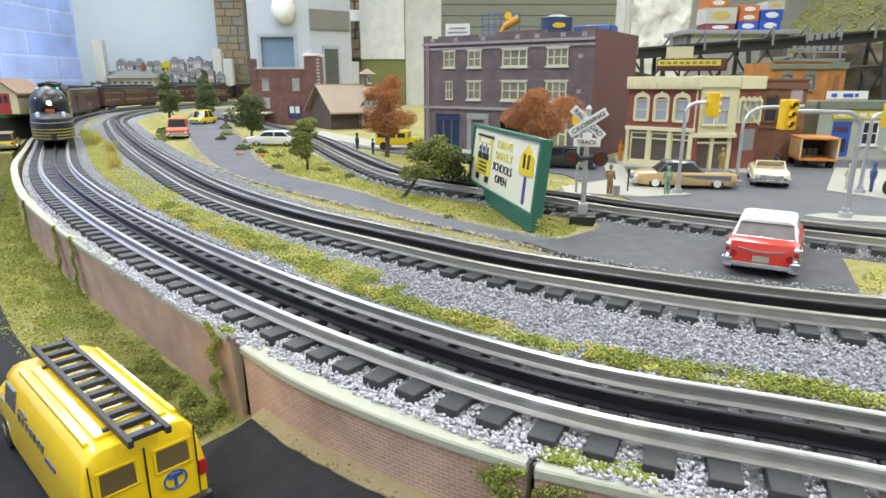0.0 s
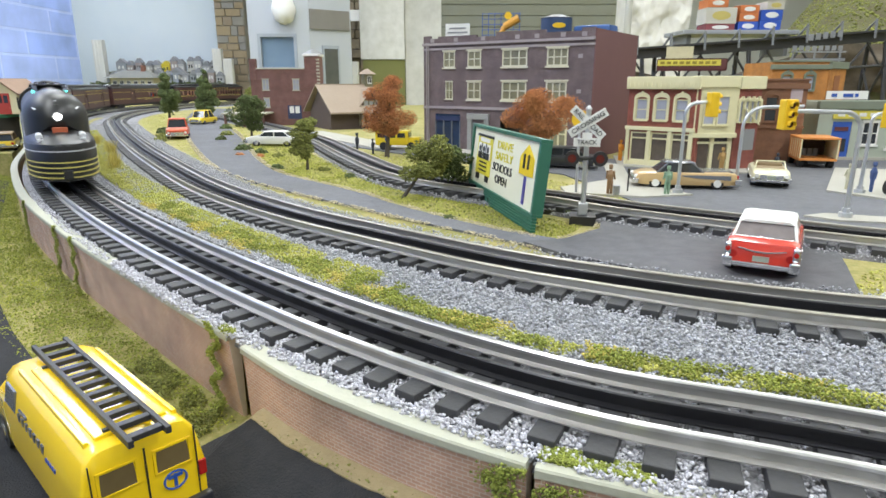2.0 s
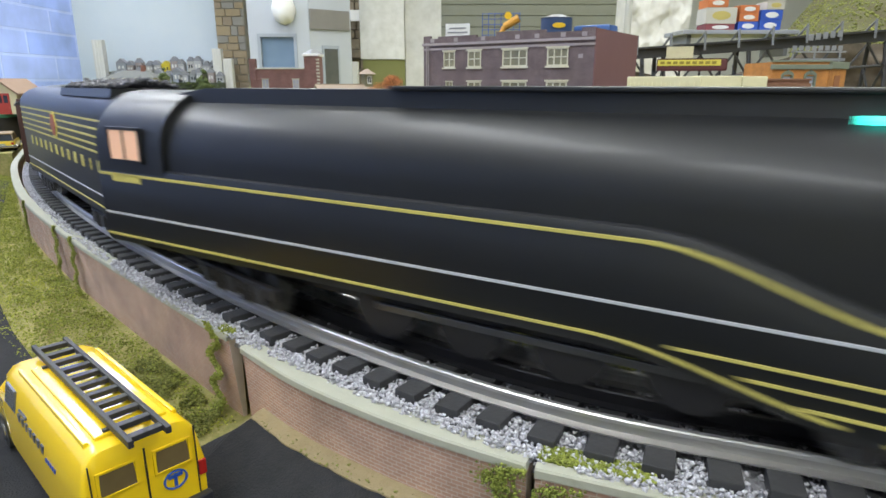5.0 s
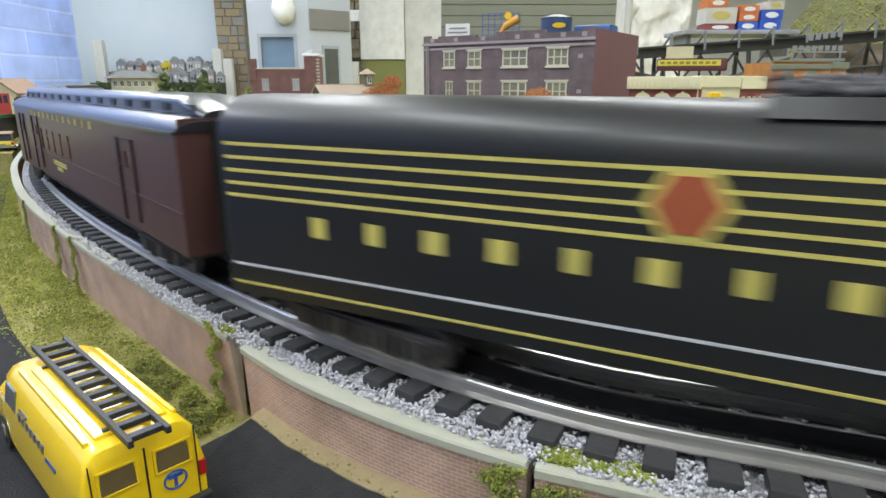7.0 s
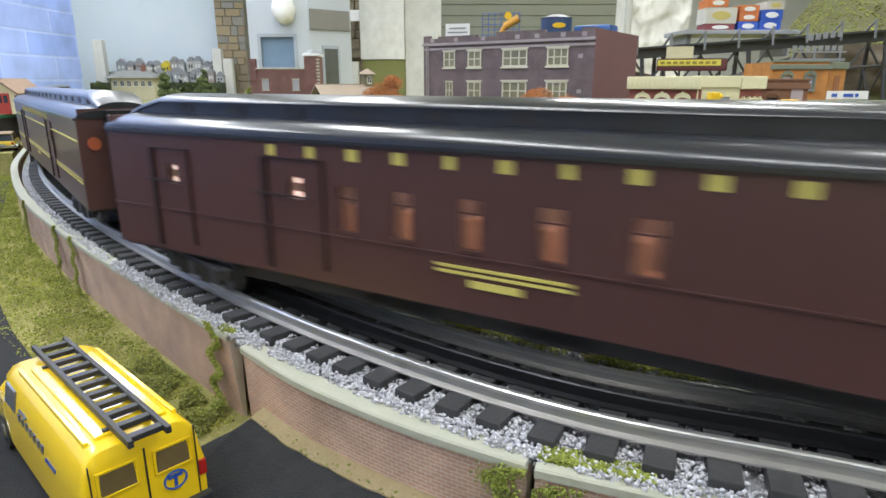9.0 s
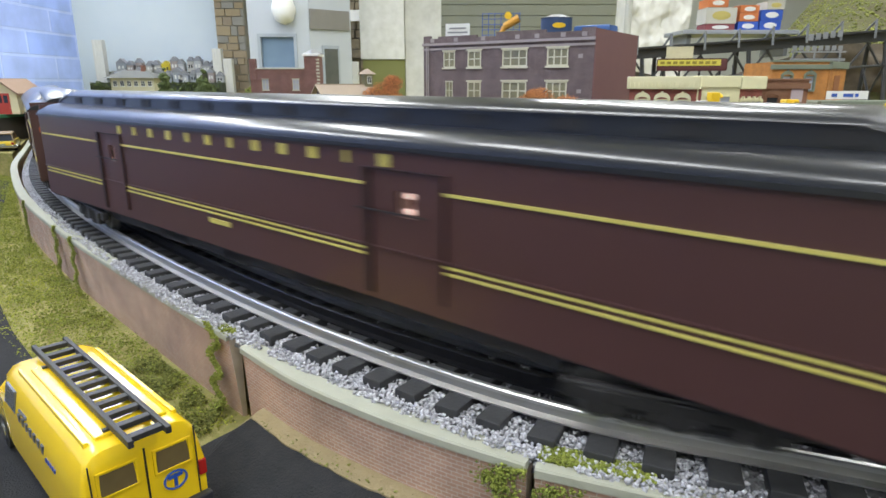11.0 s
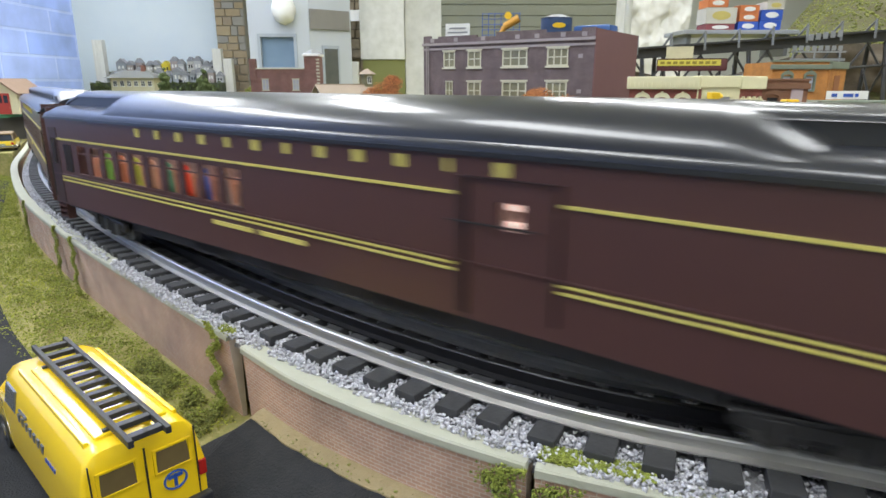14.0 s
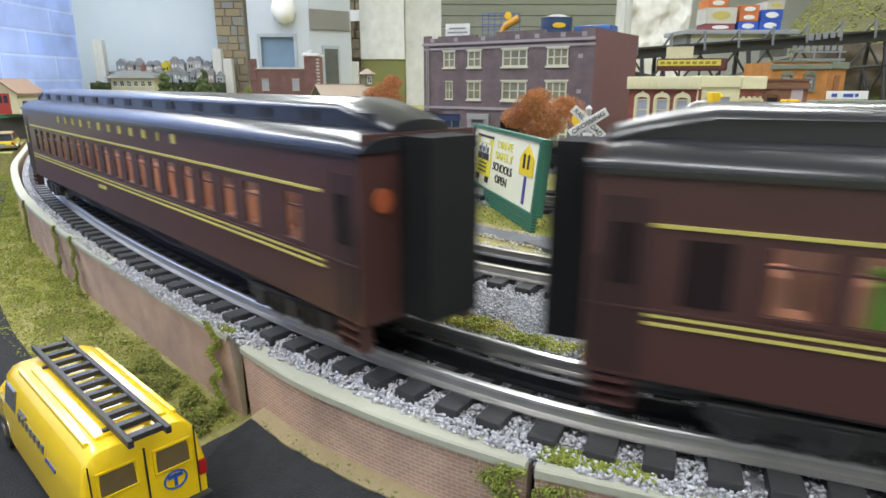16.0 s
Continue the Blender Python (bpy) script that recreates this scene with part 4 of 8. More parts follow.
    # plain painted seated shapes behind the windows
    hues = [mat("seated_" + n, c, 0.7, scale=140) for n, c in (("green", (0.2, 0.5, 0.08)), ("rust", (0.5, 0.2, 0.1)), ("lime", (0.45, 0.55, 0.08)), ("tan", (0.5, 0.32, 0.22)), ("teal", (0.08, 0.3, 0.2)), ("red", (0.85, 0.08, 0.03)), ("blue", (0.05, 0.16, 0.6)), ("grey", (0.4, 0.4, 0.42)))]
    for k, (c, w) in enumerate(windows[1:] if seated else ()):
        for sy in (-1, 1):
            bm = rodded((c, sy * 0.0225, 0.0405), (c, sy * 0.0225, 0.0535), 0.0036, 0.0026, 10)
            bmesh.ops.create_icosphere(bm, subdivisions=2, radius=0.0026, matrix=Matrix.Translation((c, sy * 0.0225, 0.0562)))
            part("seated_figurine", bm, hues[k % 8], ob, smooth=True)
    for c, w in blanks:
        for sy in (-1, 1):
            part("blank_window", boxed(c - w / 2, c + w / 2, sy * 0.0314 - 0.0004, sy * 0.0314 + 0.0004, 0.0435, 0.0625), DARK_PANE, ob, "dark blank window")
    # underbody
    # wide dark block added to fill the gap, standing for shade under the car
    bm = boxed(-0.185, 0.185, -0.024, 0.024, 0.0095, 0.0205, bevel=0.001)
    part("underbody_shade_fill", bm, M_GEAR, ob)
    for x, w in ((-0.09, 0.04), (-0.02, 0.03), (0.06, 0.05)):
        part("equipment_box", boxed(x - w / 2, x + w / 2, -0.024, 0.024, 0.0085, 0.0193, bevel=0.001), M_GEAR, ob)
    return ob, [wheel_truck(ob, -0.215, 3, 0.024), wheel_truck(ob, 0.215, 3, 0.024)]


BANDS = ((0.0658, 0.0011), (0.0392, 0.0009), (0.0367, 0.0009))
FULL = [(-0.252, 0.252, z, h) for z, h in BANDS]
SPLIT = [(a, b, z, h) for a, b in ((-0.282, -0.172), (-0.135, 0.096), (0.138, 0.282)) for z, h in BANDS]
COMBINE = [(a, b, z, h) for a, b in ((-0.266, 0.088), (0.132, 0.28)) for z, h in BANDS]
TRAIN = []      # (thing, trucks, distance of its middle behind the nose, half the truck spacing)
ob, tr = locomotive()
TRAIN.append((ob, tr, 0.235, 0.14))
ob, tr = tender()
TRAIN.append((ob, tr, 0.683, 0.118))
ob, tr = carriage("tuscan red baggage and mail carriage with black clerestory roof", [(x, 0.0085) for x in (-0.111, -0.083, -0.053, -0.021, 0.012)], [(-0.224, 0.026), (-0.14, 0.032), (0.184, 0.03)], (), "clerestory", (-0.164, 0.11), ((-0.067, -0.012, 0.0362, 0.0011), (-0.067, -0.012, 0.0339, 0.0011), (-0.052, -0.031, 0.0302, 0.0028)), marker=False)
TRAIN.append((ob, tr, 1.19, 0.215))
ob, tr = carriage("tuscan red baggage carriage with gold stripes and black roof", [], [(-0.151, 0.034), (0.118, 0.038)], SPLIT, "clerestory", (-0.145, 0.118), ((-0.03, -0.01, 0.0325, 0.0025),), L=0.286)
TRAIN.append((ob, tr, 1.84, 0.215))
ob, tr = carriage("tuscan red combine carriage with passenger windows and arched roof", [(-0.229 + k * 0.0195, 0.0135) for k in range(10)], [(0.112, 0.036)], COMBINE, "arched", (-0.158, 0.12), ((-0.073, -0.038, 0.0325, 0.0022), (-0.032, 0.002, 0.0325, 0.0022)), L=0.284, vestibules=(-1,), blanks=((-0.251, 0.0125),), seated=True)
TRAIN.append((ob, tr, 2.471, 0.2))
ob, tr = carriage("tuscan red passenger coach with long window row", [(-0.228 + k * 0.0235, 0.0125) for k in range(19)] + [(0.23, 0.0125)], [], FULL, "clerestory", (-0.145, 0.122), ((-0.042, -0.026, 0.0325, 0.0024),), vestibules=(-1, 1))
TRAIN.append((ob, tr, 3.096, 0.215))

for ob, tr, _, _ in TRAIN:
    wide = 1.06 if ob.name == "steam_locomotive" else 0.93
    ob.scale = (1, wide, 1)
    for truck in tr:
        truck.scale = (1, 1 / wide, 1)

# how far the nose stands past the plan's mark S0, in metres, by the time in seconds
NOSE_T = [0, 1, 2.5, 3, 3.5, 4, 4.2, 6.3, 6.5, 7, 7.5, 8, 9, 10.5, 12, 12.5, 13, 13.5, 14.6, 15, 15.5, 16]
NOSE_S = [-1.19, -0.945, -0.53, -0.385, -0.25, -0.125, -0.075, 0.46, 0.515, 0.637, 0.76, 0.873, 1.115, 1.465, 1.79, 1.892, 2.0, 2.13, 2.4, 2.49, 2.58, 2.677]


def nose_at(t):
    w = np.linspace(-0.4, 0.4, 25)
    ts = np.clip(t + w, -5, 25)
    v = np.interp(ts, NOSE_T, NOSE_S)
    v = np.where(ts < 0, NOSE_S[0] + 0.285 * ts, v)
    v = np.where(ts > 16, NOSE_S[-1] + 0.19 * (ts - 16), v)
    k = np.hanning(27)[1:-1]
    return float((v * k).sum() / k.sum())


def motions():
    for ob, trucks, back, half in TRAIN:
        rows, turns = [], {0: [], 1: []}
        for k in range(0, 65):
            t = k * 0.25
            s = S0 + nose_at(t) - back
            r, f = TRACK_A.pos(s - half), TRACK_A.pos(s + half)
            a = math.degrees(math.atan2(f[1] - r[1], f[0] - r[0]))
            rows.append((t, pose((r[0] + f[0]) / 2, (r[1] + f[1]) / 2, 0, 0, 0, a)))
            if k % 2 == 0:
                for i in (0, 1):
                    q = s + trucks[i].location.x
                    w = TRACK_A.way(q, 0.02)
                    lx = trucks[i].location.x
                    c_, s_ = math.cos(math.radians(a)), math.sin(math.radians(a))
                    mid = (r + f) / 2
                    gap = [(-s_ * (o[0] - mid[0]) + c_ * (o[1] - mid[1])) for o in (TRACK_A.pos(s + lx),)][0]
                    d = (math.degrees(math.atan2(w[1], w[0])) - a + 180) % 360 - 180
                    turns[i].append((t, pose(lx, gap / ob.scale.y, 0, 0, 0, d)))
        walk(ob, rows)
        for i in (0, 1):
            walk(trucks[i], turns[i])

# ---- scenery helpers ----
def text_mesh(s, size, extrude=0.0003):
    cu = bpy.data.curves.new("text", "FONT")
    cu.body, cu.size, cu.extrude, cu.align_x, cu.align_y = s, size, extrude, "CENTER", "CENTER"
    tmp = bpy.data.objects.new("text", cu)
    scene.collection.objects.link(tmp)
    bpy.context.view_layer.update()
    me = bpy.data.meshes.new_from_object(tmp.evaluated_get(bpy.context.evaluated_depsgraph_get()))
    bpy.data.objects.remove(tmp)
    bpy.data.curves.remove(cu)
    return me


def lettering(name, s, size, material, parent, m, width=None):
    me = text_mesh(s, size)
    me.materials.clear()
    me.materials.append(material)
    if width:
        xs = [v.co.x for v in me.vertices]
        k = width / (max(xs) - min(xs))
        for v in me.vertices:
            v.co.x *= k
    ob = new(name, me)
    ob.parent = parent
    ob.matrix_basis = m
    return ob


def upright(x, y, z):
    """The pose of writing that stands on a face looking towards -y."""
    return pose(x, y, z, 90, 0, 0)


def bmesh_from(f):
    bm = bmesh.new()
    f(bm)
    return bm


def in_polygon(poly, n, rng):
    P = np.array(poly)
    lo, hi = P.min(0), P.max(0)
    out = []
    while len(out) < n:
        q = rng.uniform(lo, hi, (n * 2, 2))
        inside = np.zeros(len(q), bool)
        for a, b in zip(P, np.roll(P, -1, 0)):
            c = (a[1] > q[:, 1]) != (b[1] > q[:, 1])
            with np.errstate(divide="ignore", invalid="ignore"):
                xi = (b[0] - a[0]) * (q[:, 1] - a[1]) / (b[1] - a[1]) + a[0]
            inside ^= c & (q[:, 0] < xi)
        out += list(q[inside])
    return np.array(out[:n])


WHITE = mat("white_paint", (0.78, 0.78, 0.75), 0.6, color2=(0.66, 0.66, 0.63), scale=80)
CREAM = mat("cream_paint", (0.7, 0.66, 0.42), 0.65, color2=(0.62, 0.58, 0.36), scale=120)
BLACK = mat("black_paint", (0.015, 0.015, 0.017), 0.5, scale=100)
CHROME = mat("chrome_trim", (0.75, 0.76, 0.78), 0.18, 1.0, color2=(0.6, 0.6, 0.62), scale=200)
TYRE = mat("tyre_rubber", (0.02, 0.02, 0.021), 0.8, scale=300)
DARKGLASS = mat("dark_window_glass", (0.02, 0.024, 0.03), 0.08, color2=(0.04, 0.045, 0.05), scale=30)
PALEGLASS = mat("curtained_glass", (0.42, 0.44, 0.52), 0.2, color2=(0.3, 0.32, 0.4), scale=60)
ALU = mat("aluminium_pole", (0.6, 0.62, 0.65), 0.35, 0.7, color2=(0.5, 0.52, 0.55), scale=100)
YELLOW = mat("yellow_enamel", (0.8, 0.52, 0.02), 0.4, color2=(0.72, 0.45, 0.015), scale=60)
TAXI = mat("taxi_yellow_enamel", (0.82, 0.62, 0.03), 0.3, color2=(0.76, 0.56, 0.02), scale=60, coat=0.4)
VAN = mat("van_yellow_enamel", (0.86, 0.6, 0.01), 0.25, color2=(0.82, 0.55, 0.008), scale=30, coat=0.6)
GREEN_PAINT = mat("dark_green_paint", (0.02, 0.11, 0.07), 0.5, color2=(0.03, 0.14, 0.09), scale=100)
RED_CAR = mat("red_enamel", (0.62, 0.045, 0.025), 0.25, color2=(0.56, 0.035, 0.02), scale=50, coat=0.6)
BLUE_PAINT = mat("blue_paint", (0.03, 0.1, 0.42), 0.45, color2=(0.025, 0.08, 0.36), scale=60)
TIN = mat("grey_tin", (0.3, 0.31, 0.32), 0.5, 0.3, scale=60)


# ---- trees and shrubs ----
def tree(x, y, h, crown, material, label, seed, trunk_h=0.3, lean=0.0, grains=2200, size=(0.0016, 0.0042), blobs=14, shape=1.0, name="tree", z=GROUND):
    rng = np.random.default_rng(seed)
    ob = thing(name, pose(x, y, z), label, "tree", "trees")
    bm = bmesh.new()
    top = Vector((lean * h, 0, h * 0.72))
    mid = Vector((lean * h * 0.35, 0.002, h * trunk_h))
    rod(bm, (0, 0, -0.002), mid, h * 0.035, h * 0.024, 8)
    rod(bm, mid, top, h * 0.024, h * 0.006, 7)
    cs = []
    for k in range(blobs):
        f = rng.uniform(0, 1)
        zz = h * (trunk_h + (1 - trunk_h) * (0.08 + 0.86 * f))
        w = crown * (0.32 + 0.68 * math.sin(math.pi * min(max(0.18 + 0.72 * f, 0), 1)) ** 0.8) * (1 if shape >= 1 else (1.1 - 0.9 * f))
        a = rng.uniform(0, 2 * math.pi)
        d = w * rng.uniform(0.1, 0.68)
        c = Vector((lean * zz + d * math.cos(a), d * math.sin(a), zz))
        cs.append((c, w * rng.uniform(0.28, 0.5)))
        s = mid.lerp(top, rng.uniform(0.0, 0.8))
        rod(bm, s, c, h * 0.011, h * 0.004, 5)
    part("trunk", bm, M_BARK, ob, "grey-brown trunk and limbs")
    pts, sz = [], []
    per = grains // blobs
    for c, r in cs:
        v = rng.normal(size=(per, 3))
        v /= np.linalg.norm(v, axis=1)[:, None]
        rr = r * rng.uniform(0.35, 1.12, (per, 1)) ** 0.6
        pts.append(np.array(c) + v * rr * np.array([1, 1, 0.75]))
        sz.append(rng.uniform(size[0], size[1], per))
    pts, sz = np.vstack(pts), np.concatenate(sz)
    keep = pts[:, 2] > h * 0.1
    scatter("crown", pts[keep], sz[keep], material, ob, seed=seed, squash=0.8, rough=0.4)
    return ob


tree(-0.092, 1.0, 0.128, 0.05, M_AUTUMN, "autumn tree with rust-orange foliage beside the school", 11, 0.27, 0.05, 18000, (0.0008, 0.0021), 22)
tree(0.135, 0.85, 0.106, 0.057, M_AUTUMN, "low spreading autumn tree with rust-orange foliage", 12, 0.38, 0.0, 20000, (0.0007, 0.0019), 12)
tree(-0.189, 0.845, 0.07, 0.028, M_FOAM_OLIVE, "small olive-green model tree on the grass", 13, 0.2, 0.0, 2600, (0.0012, 0.0035), 14)
tree(-0.405, 1.3, 0.094, 0.044, M_FOAM_DARK, "round dark green model tree beside the road", 14, 0.2, 0.0, 4200, (0.0016, 0.0042), 16)
tree(-0.795, 1.8, 0.165, 0.055, M_FOAM_DARK, "dark green conifer beside the far road", 15, 0.1, 0.0, 6000, (0.0025, 0.006), 34, 0.5)
tree(-0.8, 2.1, 0.17, 0.055, M_FOAM_DARK, "dark green conifer beside the railway", 16, 0.1, 0.0, 5000, (0.003, 0.007), 30, 0.5)
tree(-0.86, 2.3, 0.1, 0.05, M_FOAM_DARK, "dark green bushy model tree behind the road", 17, 0.15, 0.0, 1600, (0.003, 0.007), 14)
tree(-0.74, 2.45, 0.12, 0.05, M_FOAM_OLIVE, "olive-green model tree behind the road", 18, 0.15, 0.0, 1600, (0.003, 0.007), 14)
tree(-0.044, 0.635, 0.064, 0.034, M_FOAM_OLIVE, "leaning olive-green tree beside the billboard", 19, 0.36, 0.8, 3600, (0.0011, 0.003), 13)
tree(0.01, 0.66, 0.058, 0.026, M_FOAM_DARK, "dark green bush behind the billboard", 20, 0.2, 0.0, 1600, (0.0014, 0.004), 14)


def shrub(x, y, r, material, label, seed, z=GROUND):
    rng = np.random.default_rng(seed)
    n = int(90 + r * 9000)
    v = rng.normal(size=(n, 3))
    v /= np.linalg.norm(v, axis=1)[:, None]
    pts = v * (rng.uniform(0.2, 1.0, (n, 1)) ** 0.5) * np.array([r, r, r * 0.75]) * rng.uniform(0.8, 1.2, (n, 1))
    pts[:, 2] = np.abs(pts[:, 2])
    ob = scatter("shrub", pts, rng.uniform(r * 0.16, r * 0.5, n), material, None, seed=seed, squash=0.8, rough=0.4)
    ob.matrix_basis = pose(x, y, z)
    ob["kind"] = "thing"
    del ob["kind"]
    return tagged(ob, label, "shrub", "shrubs")


SHRUBS = [(-0.36, 1.1, 0.014, 0), (-0.315, 1.06, 0.011, 0), (-0.27, 1.0, 0.009, 1), (-0.235, 0.86, 0.009, 0), (-0.165, 0.84, 0.008, 1), (-0.12, 0.78, 0.007, 0), (-0.09, 0.745, 0.006, 0), (0.005, 0.53, 0.006, 0), (0.115, 0.545, 0.007, 0),
          (-0.62, 1.36, 0.014, 1), (-0.59, 1.28, 0.012, 1), (-0.68, 1.5, 0.016, 0), (-0.64, 1.44, 0.014, 0), (-0.57, 1.62, 0.015, 0), (-0.5, 1.42, 0.014, 1), (-0.47, 1.3, 0.012, 0), (-0.39, 1.24, 0.013, 0), (-0.76, 1.85, 0.02, 1), (-0.3, 1.0, 0.007, 2), (-0.34, 1.02, 0.007, 2), (0.02, 0.7, 0.009, 0), (-0.06, 0.72, 0.005, 1)]
for k, (x, y, r, c) in enumerate(SHRUBS):
    shrub(x, y, r, (M_FOAM_DARK, M_FOAM_OLIVE, M_AUTUMN)[c], ("dark green foam shrub on the grass", "olive green foam shrub on the grass", "rust-red low foam shrub on the grass")[c], 60 + k)

# ---- turf ----
rng = np.random.default_rng(21)
median = np.vstack([along(TRACK_A, S0 - 1.7, S0 - 0.6, 0.046, 0.085, 26000, GROUND + 0.005, rng), along(TRACK_A, S0 - 0.65, S0 - 0.25, 0.044, 0.074, 17000, GROUND + 0.005, rng), along(TRACK_A, S0 - 0.3, S0 + 0.12, 0.038, 0.05, 9000, GROUND + 0.005, rng)])
median = median[noise_keep(median, 60, 0.42)]
scatter("median_turf", median, rng.uniform(0.0006, 0.0015, len(median)), M_FOAM_LIGHT, label="yellow-green turf between the two tracks", category="turf", seed=31, rough=0.4)
q = np.vstack([along(TRACK_A, S0 - 0.6, S0 - 0.22, 0.044, 0.064, 10000, GROUND + 0.006, rng, 0.002), along(TRACK_A, S0 - 0.25, S0 + 0.12, 0.037, 0.051, 9000, GROUND + 0.006, rng, 0.0024)])
keep = noise_keep(q, 45, 0.0)
scatter("median_bushes", q[keep], rng.uniform(0.0006, 0.0015, int(keep.sum())), M_FOAM, label="brighter green foam bushes between the tracks", category="turf", seed=32, rough=0.4)
q = along(TRACK_A, S0 - 0.6, S0 + 0.12, 0.038, 0.053, 14000, GROUND + 0.006, rng, 0.002)
keep = noise_keep(q + np.array([3.0, 5.0, 0]), 38, -0.12)
scatter("golden_median_turf", q[keep], rng.uniform(0.0006, 0.0014, int(keep.sum())), M_FOAM_GOLD, label="golden dry turf patches between the tracks", category="turf", seed=39, rough=0.4)
for k, (px, py) in enumerate(((-0.47, 0.87), (-0.56, 1.03), (-0.45, 0.83), (-0.66, 1.17))):
    o = thing("grass_tuft", pose(px, py, GROUND), "golden dry grass tuft beside the track", "grass tuft", "grass tufts")
    bm = bmesh.new()
    for _ in range(90):
        a, d, hh = rng.uniform(0, 2 * math.pi), rng.uniform(0, 0.006), rng.uniform(0.012, 0.026)
        c_, s_ = math.cos(a), math.sin(a)
        rod(bm, (d * c_, d * s_, 0), (d * c_ * 1.7 + rng.normal() * 0.002, d * s_ * 1.7, hh), 0.0005, 0.0002, 3)
    part("grass_clump", bm, M_FOAM_GOLD, o)
island = [(-0.45, 1.29), (-0.285, 0.955), (-0.208, 0.81), (-0.152, 0.745), (-0.085, 0.665), (-0.042, 0.6), (0.035, 0.508), (0.09, 0.46), (0.12, 0.5), (0.08, 0.555), (0.0, 0.64), (-0.09, 0.76), (-0.18, 0.94), (-0.27, 1.15), (-0.36, 1.35)]
p2 = in_polygon(island, 26000, rng)
scatter("island_turf", np.column_stack([p2, GROUND + rng.uniform(-0.0005, 0.0012, len(p2))]), rng.uniform(0.0007, 0.0016, len(p2)), M_FOAM_LIGHT, label="yellow-green turf between the road and the tracks", category="turf", seed=33, rough=0.4)
p2 = in_polygon(island, 1600, rng)
scatter("island_weeds", np.column_stack([p2, GROUND + rng.uniform(0.0, 0.002, len(p2))]), rng.uniform(0.0008, 0.0026, len(p2)), M_FOAM_OLIVE, label="olive weeds on the turf", category="turf", seed=34, rough=0.4)
for poly, n, sd in (([(-1.1, 2.5), (-0.75, 1.78), (-0.47, 1.17), (-0.33, 0.88), (-0.36, 0.9), (-0.5, 1.15), (-0.78, 1.62), (-1.14, 2.3)], 3500, 35), ([(-0.15, 1.06), (-0.05, 0.83), (0.07, 0.71), (0.17, 0.62), (0.2, 0.6), (0.215, 0.65), (0.1, 0.8), (-0.05, 1.0)], 3500, 36), ([(0.24, 0.335), (0.28, 0.3), (0.5, 0.28), (0.5, 0.32), (0.3, 0.385), (0.27, 0.37)], 2500, 37), ([(-0.62, 1.8), (-0.42, 1.32), (-0.3, 1.5), (-0.35, 1.75)], 2500, 38)):
    p2 = in_polygon(poly, n, rng)
    scatter("roadside_turf", np.column_stack([p2, GROUND + rng.uniform(-0.0005, 0.0012, len(p2))]), rng.uniform(0.0009, 0.0022, len(p2)), M_FOAM_LIGHT, label="yellow-green turf beside the road", category="turf", seed=sd, rough=0.4)
p2 = in_polygon(island, 16000, rng)
q = np.column_stack([p2, GROUND + rng.uniform(0.0, 0.0018, len(p2))])
q = q[noise_keep(q, 28, -0.05)]
scatter("island_green_turf", q, rng.uniform(0.0007, 0.0017, len(q)), M_MOSS, label="greener turf patches between the road and the tracks", category="turf", seed=41, rough=0.4)
M_SAND = mat("pale_sand", (0.6, 0.54, 0.38), 0.95, color2=(0.46, 0.4, 0.26), scale=120, island=0.25)
ROAD_FAR = Line([(-0.62, 1.781), (-0.42, 1.288), (-0.29, 0.953), (-0.213, 0.802), (-0.157, 0.735), (-0.089, 0.655), (-0.047, 0.592), (0.031, 0.5), (0.09, 0.452), (0.128, 0.482), (0.139, 0.52)], rounds=4)
ROAD_NEAR = Line([(-0.74, 1.75), (-0.467, 1.15), (-0.323, 0.865), (-0.241, 0.745), (-0.161, 0.655), (-0.092, 0.585), (-0.033, 0.525), (0.021, 0.475), (0.075, 0.425)], rounds=4)
q = np.vstack([along(ROAD_FAR, 0.2, ROAD_FAR.length, -0.002, 0.007, 7000, GROUND + 0.0022, rng, 0.0006), along(ROAD_NEAR, 0.2, ROAD_NEAR.length, -0.006, 0.003, 6000, GROUND + 0.0022, rng, 0.0006)])
q = q[noise_keep(q, 55, 0.2)]
scatter("road_fringe_sand", q, rng.uniform(0.0006, 0.0015, len(q)), M_SAND, label="pale sandy fringe along the road edge", category="sand", seed=42, rough=0.4)
q = np.vstack([along(TRACK_B, SB - 0.55, SB + 0.1, -0.034, -0.02, 2600, -0.0098, rng, 0.0012), along(TRACK_C, SC - 0.6, SC + 0.25, -0.034, -0.02, 2600, -0.0098, rng, 0.0012)])
q = q[noise_keep(q, 80, 0.1)]
scatter("white_ballast_patches", q, rng.uniform(0.0009, 0.0019, len(q)), M_STONE_LIGHT, label="white crushed stone patches between the tie ends", category="ballast", seed=43)
# foot of the wall
low1 = along(WALL_1, 0.5, WALL_1.length, -0.06, -0.001, 58000, LOWER + 0.0006, rng, 0.0012)
scatter("wall_foot_turf", low1, rng.uniform(0.0006, 0.0014, len(low1)), M_MOSS, label="olive-green turf at the foot of the wall", category="turf", seed=51, rough=0.4)
low2 = along(WALL_1, 0.5, WALL_1.length - 0.1, -0.04, 0.0015, 20000, LOWER + 0.0022, rng, 0.0018)
low2 = low2[noise_keep(low2, 40, 0.12)]
scatter("wall_foot_light_turf", low2, rng.uniform(0.0006, 0.0015, len(low2)), M_FOAM, label="yellow-green turf at the foot of the wall", category="turf", seed=52, rough=0.4)
low3 = np.vstack([along(WALL_1, WALL_1.length - 0.1, WALL_1.length + 0.0, -0.024, -0.001, 4500, LOWER + 0.0018, rng, 0.0022), along(WALL_2, 0.0, 0.014, -0.012, 0.0, 1200, LOWER + 0.0015, rng, 0.0015)])
low3 = low3[noise_keep(low3, 90, 0.1)]
